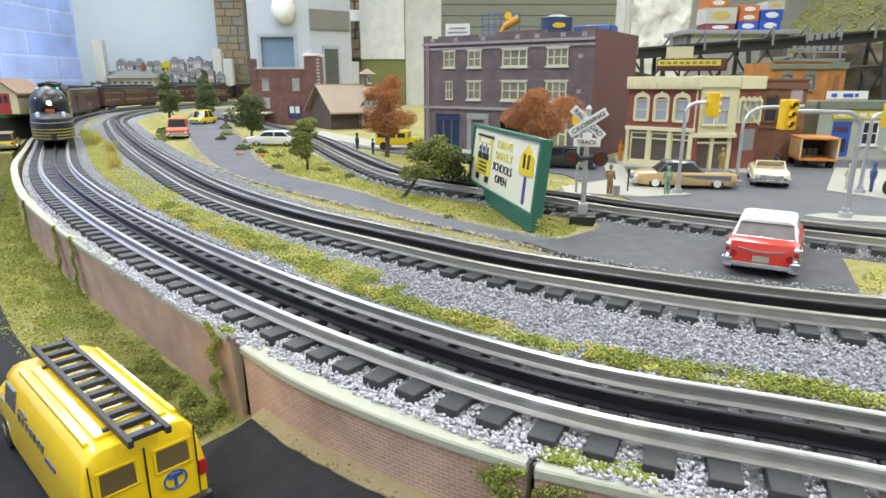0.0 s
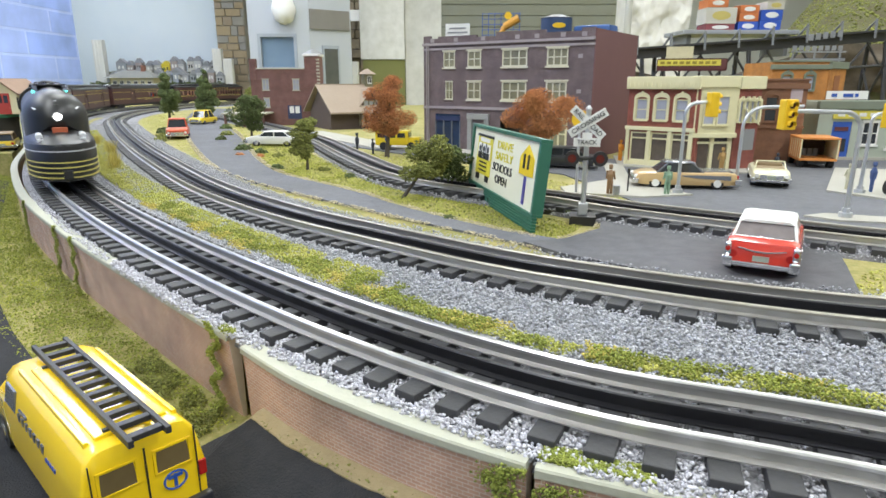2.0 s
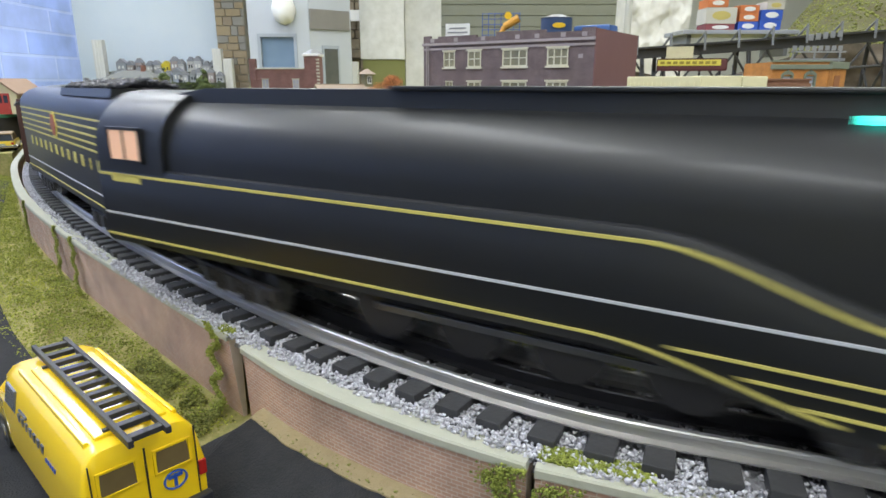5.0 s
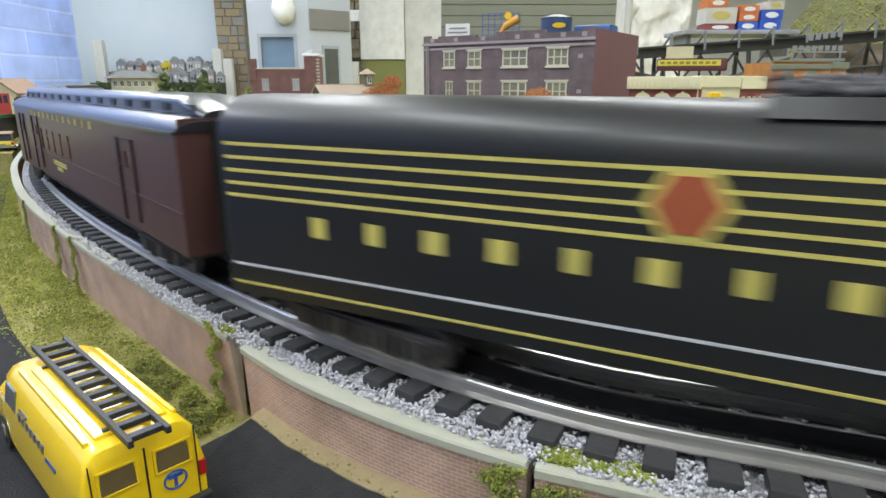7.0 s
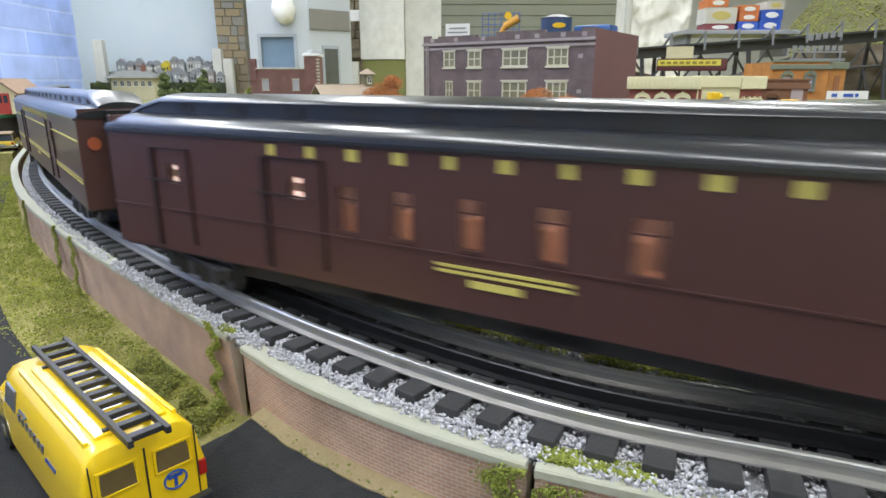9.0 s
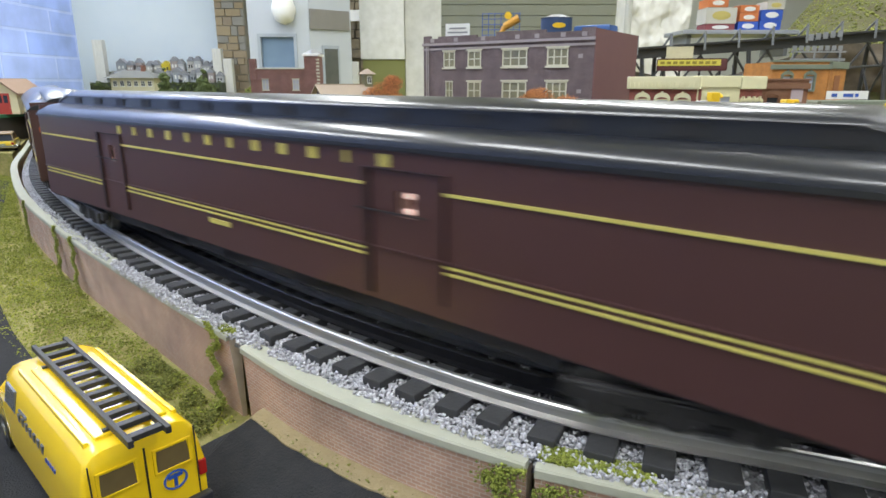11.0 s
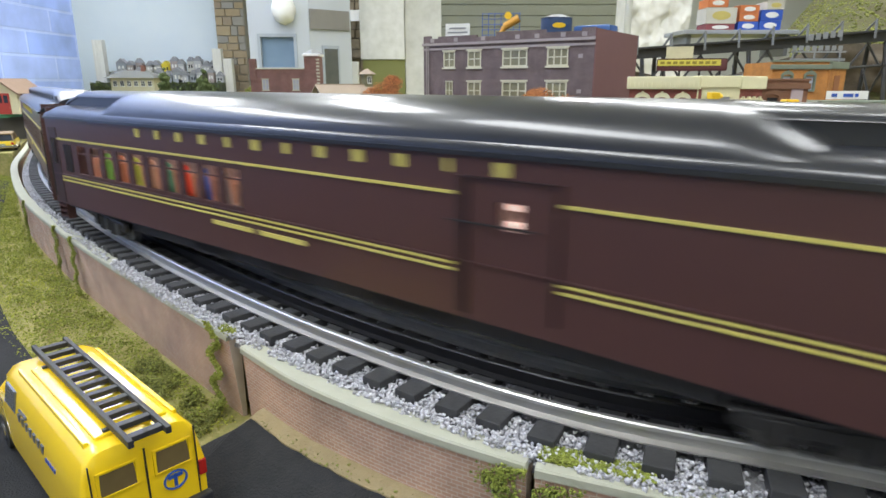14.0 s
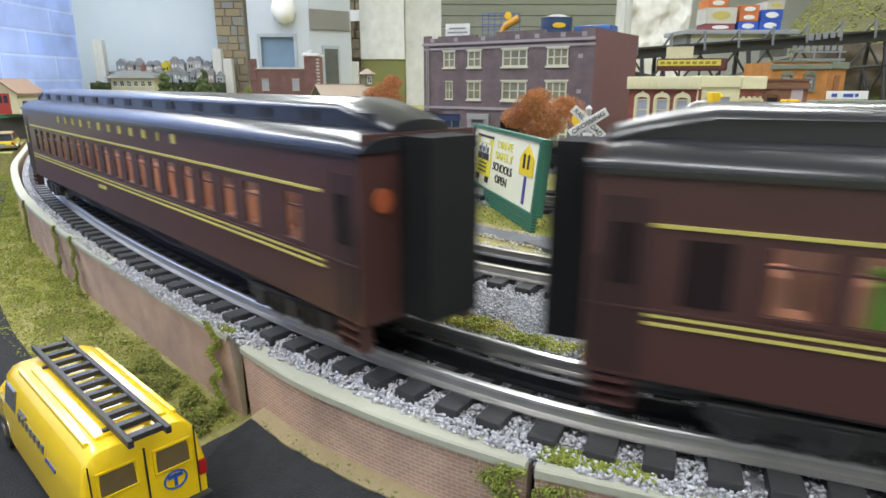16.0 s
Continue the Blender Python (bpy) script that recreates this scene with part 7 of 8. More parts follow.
    for a, b, h in ((0.0, 0.016, 0.012), (0.016, 0.032, 0.007), (0.032, 0.112, 0.0105), (0.112, 0.15, 0.007), (0.15, 0.24, 0.0135), (0.24, 0.3, 0.009), (0.3, W, 0.0135)):
        box(par, a, b, 0.0, 0.004, H - 0.0005, H + h)
    part("parapet", par, M, ob)
    for x in (0.02, 0.07, 0.125, 0.19, 0.225, 0.27, 0.305):
        part("parapet_tile", boxed(x - 0.004, x + 0.004, -0.001, 0.0005, H + 0.001, H + 0.0075), STONE, ob)
    for z in (0.105, 0.158):
        part("wall_tile", boxed(0.297, 0.304, -0.001, 0.0005, z - 0.003, z + 0.003), STONE, ob)
    for x in (0.008, 0.012):
        part("drainpipe", rodded((x, -0.002, 0.01), (x, -0.002, H), 0.0012, seg=8), STONE, ob)


school()
RT = GROUND + 0.177
ROT = math.degrees(math.atan2(-0.185, 0.268))
ob = thing("roof_sign", pose(0.026, 1.14, RT, 0, 0, ROT + 20), "white rooftop billboard on the school", "sign")
part("board", boxed(-0.022, 0.022, -0.001, 0.001, 0.014, 0.042), WHITE, ob)
for k, w in enumerate((0.03, 0.036, 0.026)):
    part("writing_bar", boxed(-w / 2, w / 2, -0.0016, -0.0008, 0.033 - k * 0.007, 0.0355 - k * 0.007), TIN, ob)
for x in (-0.017, 0.017):
    part("leg", boxed(x - 0.001, x + 0.001, -0.001, 0.001, 0, 0.014), TIN, ob)
ob = thing("lattice_roof_sign", pose(0.098, 1.09, RT, 0, 0, ROT + 25), "lattice rooftop sign with an orange horn shape", "sign")
for k in range(7):
    part("lattice_bar", boxed(-0.032 + k * 0.0105, -0.031 + k * 0.0105, 0, 0.001, 0, 0.055), BLUE_PAINT, ob)
    part("lattice_bar", boxed(-0.032, 0.033, 0, 0.001, 0.002 + k * 0.0085, 0.003 + k * 0.0085), BLUE_PAINT, ob)
bm = bmesh.new()
for p, q, r in (((-0.03, -0.002, 0.012), (-0.005, -0.002, 0.009), 0.003), ((-0.005, -0.002, 0.009), (0.006, -0.002, 0.032), 0.004), ((0.006, -0.002, 0.032), (0.03, -0.002, 0.046), 0.006)):
    rod(bm, p, q, r, r * 1.1, 10)
part("horn_shape", bm, mat("orange_sign_paint", (0.7, 0.35, 0.05), 0.5), ob, "orange horn shape")
part("sign_disc", rodded((0.012, -0.002, 0.05), (0.012, -0.004, 0.05), 0.006, seg=16), YELLOW, ob)
ob = thing("water_tank", pose(0.192, 1.09, RT), "round dark blue rooftop water tank with yellow oval", "water tank")
TANK = mat("tank_blue", (0.035, 0.07, 0.16), 0.5, scale=60)
part("tank", rodded((0, 0, 0.008), (0, 0, 0.046), 0.026, seg=32), TANK, ob, smooth=True)
part("tank_lid", rodded((0, 0, 0.046), (0, 0, 0.0515), 0.0275, 0.01, seg=32), TIN, ob)
bm = bmesh.new()
loft(bm, [[(0.011 * math.cos(a), y - 0.0, 0.033 + 0.0042 * math.sin(a)) for a in np.linspace(0, 2 * math.pi, 20, endpoint=False)] for y in (-0.0245, -0.0268)])
part("oval_mark", bm, YELLOW, ob, "yellow oval")
for a in range(4):
    part("leg", boxed(-0.002 + 0.015 * math.cos(a * 1.57 + 0.8), 0.002 + 0.015 * math.cos(a * 1.57 + 0.8), -0.002 + 0.015 * math.sin(a * 1.57 + 0.8), 0.002 + 0.015 * math.sin(a * 1.57 + 0.8), 0, 0.008), TIN, ob)
ob = thing("blue_roof_box", pose(0.252, 1.06, RT, 0, 0, ROT), "blue rounded rooftop housing", "roof housing")
part("housing", boxed(-0.032, 0.032, -0.02, 0.02, 0, 0.032, bevel=0.006), mat("roof_blue", (0.03, 0.1, 0.3), 0.5, scale=60), ob, smooth=True)


def corner_shop():
    ob = thing("corner_shop", pose(0.268, 0.9, GROUND, 0, 0, math.degrees(math.atan2(-0.07, 0.084))), "two-storey red brick corner shop with cream trim", "building")
    W, D, H = 0.165, 0.13, 0.118
    M = brick_mat("shop_brick", (0.26, 0.07, 0.05), (0.22, 0.06, 0.045), (0.24, 0.1, 0.08), 0.0045, 0.0016, "XZ")
    ops = [(x - 0.0085, x + 0.0085, 0.067, 0.096) for x in (0.0205, 0.0485, 0.0765)] + [(x - 0.0125, x + 0.0125, 0.009, 0.05) for x in (0.02, 0.0495, 0.079)]
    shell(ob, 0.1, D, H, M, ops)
    for x in (0.0205, 0.0485, 0.0765):
        window(ob, x, 0.067, 0.017, 0.029, cols=1, rows=2, glass=PALEGLASS, arch=True)
    SG = mat("shop_window_glass", (0.07, 0.06, 0.055), 0.06, color2=(0.16, 0.13, 0.11), scale=120)
    for x in (0.02, 0.0495, 0.079):
        window(ob, x, 0.009, 0.025, 0.041, cols=1, rows=1, glass=SG, lintel=False, name="shop_window")
        part("transom", boxed(x - 0.0125, x + 0.0125, -0.001, 0.001, 0.0405, 0.0425), CREAM, ob)
    for x in (0.003, 0.0348, 0.0642, 0.0935):
        part("shop_pilaster", boxed(x - 0.0024, x + 0.0024, -0.003, 0.001, 0.0, 0.054, bevel=0.0004), CREAM, ob)
    part("shop_fascia", boxed(-0.001, 0.098, -0.004, 0.0, 0.0525, 0.058, bevel=0.0005), CREAM, ob)
    part("stall_riser", boxed(0, 0.098, -0.0024, 0.0, 0.0, 0.008), CREAM, ob)
    part("cornice", boxed(-0.002, 0.1, -0.006, 0.004, 0.1095, 0.1265, bevel=0.001), CREAM, ob)
    for k in range(16):
        part("cornice_bracket", boxed(0.0015 + k * 0.0063, 0.0037 + k * 0.0063, -0.0072, -0.0055, 0.1115, 0.1185), CREAM, ob)
    # bay over the corner door, turned towards the street
    bay = part("corner_bay", boxed(0.0, 0.057, 0.0, 0.03, 0.046, 0.1265), CREAM, ob, "cream corner bay", m=pose(0.0955, -0.001, 0, 0, 0, 40))
    for x in (0.0185, 0.0375):
        o = window(bay, x, 0.063, 0.0155, 0.038, y=-0.0012, cols=1, rows=2, glass=PALEGLASS, lintel=False)
    part("bay_cornice", boxed(-0.002, 0.059, -0.003, 0.02, 0.112, 0.127, bevel=0.001), CREAM, bay)
    part("bay_sill", boxed(-0.002, 0.059, -0.003, 0.02, 0.0455, 0.052, bevel=0.001), CREAM, bay)
    for x in (0.003, 0.0285, 0.053):
        part("corner_post", boxed(x - 0.0025, x + 0.0025, 0.002, 0.007, 0.0, 0.046, bevel=0.0004), CREAM, bay)
    part("door_glass", boxed(0.0055, 0.0505, 0.006, 0.007, 0.0, 0.046), SG, bay)
    part("door_rail", boxed(0.003, 0.053, 0.003, 0.0075, 0.037, 0.04), CREAM, bay)
    # the other street front
    side = part("street_front", boxed(0.0, 0.036, 0.0, 0.09, 0.0, 0.1185), M, ob, m=pose(0.139, 0.0355, 0, 0, 0, 55))
    for k in range(4):
        window(side, 0.005 + k * 0.0087, 0.066, 0.006, 0.028, y=-0.0012, cols=1, rows=2, glass=PALEGLASS, arch=True)
    part("side_cornice", boxed(-0.002, 0.038, -0.005, 0.004, 0.11, 0.1265, bevel=0.001), CREAM, side)
    part("awning_bar", rodded((0.004, -0.004, 0.09), (0.02, -0.02, 0.064), 0.0009), CREAM, side)
    part("hanging_sign", boxed(0.002, 0.02, -0.014, -0.012, 0.03, 0.058), TIN, side)
    return ob


corner_shop()
ob = thing("rooftop_advert", pose(0.385, 1.0, GROUND + 0.106, 0, 0, -12), "yellow and maroon rooftop advertising sign", "sign")
MARO = mat("maroon_sign", (0.12, 0.035, 0.035), 0.6, scale=60)
part("sign_back", boxed(-0.045, 0.06, 0.0, 0.003, 0.03, 0.049, bevel=0.003), MARO, ob)
part("sign_band", boxed(-0.044, 0.05, -0.001, 0.0005, 0.038, 0.047), mat("sign_band_yellow", (0.75, 0.66, 0.1), 0.5), ob)
for k in range(9):
    part("writing_bar", boxed(-0.04 + k * 0.0096, -0.0335 + k * 0.0096, -0.0016, -0.0008, 0.0405, 0.0445), mat("olive_ink", (0.3, 0.24, 0.03), 0.5), ob)
part("sign_board", boxed(-0.032, 0.008, -0.0005, 0.0015, 0.049, 0.067), mat("sign_cream", (0.68, 0.63, 0.4), 0.5), ob)
for x in (-0.035, -0.01, 0.02, 0.05):
    part("strut", boxed(x - 0.0015, x + 0.0015, 0.0, 0.003, 0.0, 0.03), BLACK, ob)


def brick_block(name, m, label, W, D, H, brick, trim, wins, glass, arch=True):
    ob = thing(name, m, label, "building")
    ops = [(x - w / 2, x + w / 2, z, z + h) for x, z, w, h in wins]
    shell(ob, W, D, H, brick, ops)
    for x, z, w, h in wins:
        window(ob, x, z, w, h, cols=1, rows=2, frame_mat=trim, glass=glass, arch=arch)
    part("cornice", boxed(-0.002, W + 0.002, -0.003, 0.003, H - 0.012, H - 0.004, bevel=0.0008), trim, ob)
    part("parapet_cap", boxed(-0.002, W + 0.002, -0.002, 0.006, H, H + 0.003, bevel=0.0006), trim, ob)
    return ob


BRN = brick_mat("brown_brick", (0.23, 0.11, 0.06), (0.2, 0.095, 0.05), (0.2, 0.11, 0.07), 0.0045, 0.0016, "XZ")
b1 = brick_block("brown_brick_building", pose(0.462, 0.93, GROUND, 0, 0, -8), "plain brown brick building with arched window", 0.075, 0.12, 0.121, BRN, mat("brown_trim", (0.2, 0.1, 0.055), 0.8), [(0.027, 0.062, 0.018, 0.036)], DARKGLASS)
part("wall_poster", boxed(0.052, 0.068, -0.001, 0.0005, 0.09, 0.111), mat("faded_poster", (0.45, 0.38, 0.4), 0.7, scale=200), b1)
part("belt", boxed(-0.001, 0.076, -0.0025, 0.0, 0.052, 0.056), mat("brown_trim", (0.2, 0.1, 0.055), 0.8), b1)
ORB = brick_mat("orange_brick", (0.52, 0.22, 0.05), (0.46, 0.19, 0.045), (0.42, 0.2, 0.07), 0.0045, 0.0016, "XZ")
GRN = mat("grey_green_trim", (0.2, 0.23, 0.17), 0.8, scale=60)
brick_block("orange_brick_building", pose(0.56, 1.075, GROUND, 0, 0, 0), "orange brick building with grey-green cornice", 0.097, 0.1, 0.152, ORB, GRN, [(0.027, 0.105, 0.016, 0.024), (0.066, 0.105, 0.016, 0.024), (0.066, 0.05, 0.016, 0.03)], PALEGLASS)
o2 = thing("orange_brick_wing", pose(0.6585, 1.074, GROUND, 0, 0, 38), "orange brick wing running up to the hill", "building")
part("wing_wall", boxed(0, 0.07, 0, 0.06, 0, 0.15), ORB, o2)
part("wing_cornice", boxed(-0.001, 0.072, -0.003, 0.062, 0.141, 0.153, bevel=0.0008), GRN, o2)
part("ghost_sign", boxed(0.022, 0.045, -0.0008, 0.001, 0.095, 0.13), mat("faded_sign", (0.35, 0.14, 0.06), 0.8, scale=200), o2)


def diner():
    ob = thing("filling_station", pose(0.583, 0.96, GROUND, 0, 0, -6), "grey-green filling station with yellow sign band", "building")
    GG = mat("grey_green_boards", (0.4, 0.44, 0.36), 0.7, color2=(0.33, 0.37, 0.3), scale=60)
    shell(ob, 0.2, 0.1, 0.09, GG, [(0.022, 0.05, 0.006, 0.06), (0.066, 0.09, 0.025, 0.06), (0.105, 0.18, 0.02, 0.06)])
    part("blue_door", boxed(0.022, 0.05, 0.001, 0.003, 0.006, 0.06), BLUE_PAINT, ob)
    part("door_glass", boxed(0.034, 0.045, 0.0, 0.0015, 0.014, 0.034), DARKGLASS, ob)
    part("door_words_bar", boxed(0.026, 0.046, 0.0, 0.0012, 0.046, 0.052), MARO, ob)
    window(ob, 0.078, 0.025, 0.024, 0.035, cols=1, rows=2, frame_mat=WHITE)
    window(ob, 0.1425, 0.02, 0.075, 0.04, cols=3, rows=1, frame_mat=WHITE)
    part("sign_band", boxed(0.02, 0.2, -0.003, 0.0, 0.0645, 0.077), mat("sign_band_yellow", (0.75, 0.66, 0.1), 0.5), ob)
    for k in range(11):
        part("writing_bar", boxed(0.026 + k * 0.0155, 0.036 + k * 0.0155, -0.0036, -0.0028, 0.068, 0.0735), WHITE, ob)
    part("fascia", boxed(-0.004, 0.204, -0.006, 0.004, 0.079, 0.091, bevel=0.0008), GRN, ob)
    part("roof_sign", boxed(0.008, 0.068, 0.004, 0.006, 0.0935, 0.106), WHITE, ob)
    for k, w in enumerate((0.01, 0.018, 0.006)):
        part("writing_bar", boxed(0.015 + k * 0.017, 0.015 + k * 0.017 + w * 0.8, 0.0032, 0.0042, 0.097, 0.102), BLUE_PAINT, ob)
    part("plinth", boxed(-0.003, 0.203, -0.004, 0.0, 0.0, 0.006), M_CONCRETE, ob)


diner()


def mill():
    ob = thing("brick_firehouse", pose(-0.545, 1.78, GROUND), "red brick firehouse with a square tower", "building")
    M = brick_mat("firehouse_brick", (0.17, 0.08, 0.07), (0.15, 0.07, 0.06), (0.18, 0.11, 0.095), 0.007, 0.0026, "XZ")
    PT = mat("pale_trim", (0.5, 0.48, 0.38), 0.8, scale=60)
    W, H = 0.155, 0.155
    wins = [(0.042, 0.098, 0.019, 0.03), (0.128, 0.098, 0.019, 0.03), (0.042, 0.05, 0.017, 0.026)]
    shell(ob, W, 0.14, H, M, [(x - w / 2, x + w / 2, z, z + h) for x, z, w, h in wins] + [(0.1, 0.14, 0.018, 0.056)])
    for x, z, w, h in wins:
        window(ob, x, z, w, h, cols=2, rows=2, frame_mat=PT, glass=PALEGLASS)
    part("blue_door", boxed(0.1, 0.14, 0.001, 0.003, 0.018, 0.056), mat("navy_door", (0.03, 0.045, 0.12), 0.5), ob)
    for x in (0.112, 0.128):
        part("door_pane", boxed(x - 0.006, x + 0.006, -0.0006, 0.0015, 0.034, 0.053), WHITE, ob)
    part("tower", boxed(W, W + 0.04, -0.004, 0.06, 0, 0.19), M, ob)
    part("tower_cap", boxed(W - 0.004, W + 0.044, -0.008, 0.064, 0.19, 0.196, bevel=0.001), WHITE, ob)
    bm = bmesh.new()
    rod(bm, (W + 0.02, 0.028, 0.196), (W + 0.02, 0.028, 0.21), 0.034, 0.003, 4)
    part("tower_roof", bm, TIN, ob)
    part("corner_pier", boxed(0, 0.018, -0.003, 0.012, H - 0.03, H + 0.028), M, ob)
    part("coping", boxed(0.018, W, -0.002, 0.006, H, H + 0.003), PT, ob)
    for k in range(20):
        part("quoin", boxed(W + 0.034, W + 0.0415, -0.0052, 0.002, 0.004 + k * 0.0092, 0.0085 + k * 0.0092), PT, ob)
    part("porch_roof", boxed(-0.06, 0.06, -0.09, -0.002, 0.034, 0.038), PT, ob)
    for x in (-0.052, 0.0, 0.052):
        part("porch_post", boxed(x - 0.003, x + 0.003, -0.085, -0.08, 0, 0.034), M, ob)


mill()


def house():
    ob = thing("brown_house", pose(-0.29, 1.6, GROUND, 0, 0, 33) @ Matrix.Scale(0.88, 4), "brown shingled house with tan gabled roof and cupola", "house")
    M = mat("brown_shingle", (0.11, 0.08, 0.065), 0.85, color2=(0.08, 0.06, 0.05), scale=120, bump=0.4)
    R = mat("tan_roof_shingle", (0.36, 0.29, 0.22), 0.85, color2=(0.28, 0.22, 0.17), scale=160, bump=0.4)
    SG = mat("sage_trim", (0.42, 0.42, 0.28), 0.7, scale=60)
    bm = bmesh.new()
    loft(bm, [[(x, 0.0, 0), (x, 0.16, 0), (x, 0.16, 0.05), (x, 0.08, 0.122), (x, 0.0, 0.05)] for x in (0.0, 0.165)])
    part("house_body", bm, M, ob)
    for sy, y0, y1 in ((0, -0.03, 0.082), (1, 0.19, 0.078)):
        bm = bmesh.new()
        za = 0.046
        loft(bm, [[(x, y0, za - (0.0 if sy else 0.0)), (x, y1, 0.127), (x, y1, 0.131), (x, y0, za + 0.005)] for x in (-0.012, 0.177)])
        part("roof_slope", bm, R, ob)
    # dormer
    bm = bmesh.new()
    loft(bm, [[(x, y, z) for x, z in ((0.095, 0.055), (0.165, 0.055), (0.165, 0.068), (0.13, 0.108), (0.095, 0.068))] for y in (-0.005, 0.06)])
    d = part("dormer", bm, M, ob)
    for a, b in (((0.088, 0.062), (0.13, 0.113)), ((0.172, 0.062), (0.13, 0.113))):
        bm = bmesh.new()
        loft(bm, [[(a[0], y, a[1]), (b[0], y, b[1]), (b[0], y, b[1] + 0.004), (a[0], y, a[1] + 0.004)] for y in (-0.012, 0.07)])
        part("dormer_roof", bm, R, d)
    for x in (0.113, 0.13, 0.147):
        window(d, x, 0.064, 0.013, 0.018, y=-0.0065, cols=2, rows=2, frame_mat=SG, glass=PALEGLASS)
    for x, w in ((0.1, 0.016), (0.128, 0.014), (0.147, 0.014)):
        window(ob, x, 0.012, w, 0.028, y=-0.002, cols=2, rows=2, frame_mat=SG, glass=PALEGLASS)
    for x in (0.086, 0.172):
        part("porch_post", boxed(x - 0.002, x + 0.002, -0.026, -0.022, 0, 0.046), M, ob)
    part("cupola", boxed(0.15, 0.176, 0.07, 0.096, 0.11, 0.16), mat("olive_boards", (0.2, 0.19, 0.11), 0.7, scale=60), ob)
    bm = bmesh.new()
    rod(bm, (0.163, 0.083, 0.16), (0.163, 0.083, 0.177), 0.033, 0.002, 4)
    part("cupola_roof", bm, R, ob)
    window(ob, 0.163, 0.133, 0.013, 0.02, y=0.068, cols=2, rows=1, frame_mat=WHITE, glass=DARKGLASS)


house()
ob = thing("halt_building", pose(-0.958, 1.29, GROUND + 0.055), "small cream station hut with red door", "hut")
part("house_body", bmesh_from(lambda b: loft(b, [[(0, y, 0), (0.078, y, 0), (0.078, y, 0.042), (0.045, y, 0.064), (0.0, y, 0.042)] for y in (0, 0.08)])), mat("hut_cream", (0.72, 0.66, 0.45), 0.7, scale=60), ob)
for a, b in (((-0.004, 0.04), (0.045, 0.068)), ((0.086, 0.038), (0.045, 0.068))):
    part("roof_slope", bmesh_from(lambda bb: loft(bb, [[(a[0], y, a[1]), (b[0], y, b[1]), (b[0], y, b[1] + 0.004), (a[0], y, a[1] + 0.004)] for y in (-0.008, 0.088)])), mat("hut_roof", (0.3, 0.2, 0.14), 0.8, scale=100), ob)
d = part("door", boxed(0.036, 0.062, -0.002, 0.001, 0, 0.042), mat("red_door", (0.45, 0.05, 0.035), 0.5, scale=60), ob, "red door")
for x in (0.043, 0.055):
    part("door_pane", boxed(x - 0.004, x + 0.004, -0.0028, -0.001, 0.023, 0.038), DARKGLASS, d)
window(ob, 0.012, 0.014, 0.018, 0.022, y=-0.001, cols=2, rows=2, frame_mat=mat("red_door", (0.45, 0.05, 0.035), 0.5))
ob = thing("station_platform", pose(-1.073, 1.25, GROUND), "dark platform with green edge under the hut", "platform")
part("platform_base", boxed(0, 0.16, 0.0, 0.2, 0, 0.048), mat("dark_timber", (0.07, 0.065, 0.055), 0.8, scale=60), ob)
part("platform_top", boxed(-0.004, 0.164, -0.004, 0.2, 0.048, 0.0545), mat("platform_green", (0.08, 0.3, 0.16), 0.6, scale=60), ob)

# ---- far backdrop and the room's larger pieces ----
ob = part("sky_backdrop", boxed(-3.45, -1.95, 5.66, 5.7, GROUND, 1.3), M_SKY_CARD)
tagged(ob, "pale blue-grey painted sky backdrop", "backdrop", kind="structure")
ob = thing("stone_pillar", pose(-1.82, 5.5, GROUND), "brown and grey stone pillar against the wall", "pillar")
part("core", boxed(-0.125, 0.125, 0.01, 0.2, 0, 1.3), mat("mortar_grey", (0.34, 0.33, 0.29), 0.9, scale=20), ob)
SM = [mat("stone_%s" % n, c, 0.9, color2=tuple(v * 0.7 for v in c), scale=25, bump=0.5) for n, c in (("grey", (0.33, 0.32, 0.29)), ("tan", (0.4, 0.32, 0.21)), ("brown", (0.33, 0.27, 0.2)))]
rr = random.Random(4)
z = 0.002
while z < 1.2:
    h = rr.uniform(0.05, 0.085)
    x = -0.125
    while x < 0.12:
        w = min(rr.uniform(0.06, 0.13), 0.125 - x)
        if w > 0.015:
            part("stone", boxed(x + 0.003, x + w - 0.003, rr.uniform(-0.006, 0.0), 0.02, z + 0.003, z + h - 0.003, bevel=0.004), rr.choice(SM if z > 0.15 else SM[1:]), ob)
        x += w
    z += h
for x0, w, h in ((-2.945, 0.085, 0.465), (-1.945, 0.075, 0.395), (-1.86, 0.075, 0.315)):
    o = thing("white_tower_block", pose(x0, 5.35, GROUND), "plain white tower block before the sky backdrop", "tower block", "white tower blocks")
    part("block", boxed(0, w, 0, 0.06, 0, h, bevel=0.002), WHITE, o)
    for k in range(3):
        part("pilaster", boxed(w * (0.14 + k * 0.3), w * (0.26 + k * 0.3), -0.004, 0.0, 0.01, h - 0.01), WHITE, o)
rr = random.Random(9)
HM = [mat("far_house_%d" % k, c, 0.8, scale=40) for k, c in enumerate(((0.52, 0.53, 0.55), (0.42, 0.36, 0.34), (0.58, 0.57, 0.54), (0.36, 0.39, 0.42), (0.78, 0.62, 0.06)))]
RM = mat("far_roof", (0.33, 0.34, 0.37), 0.85, scale=40)
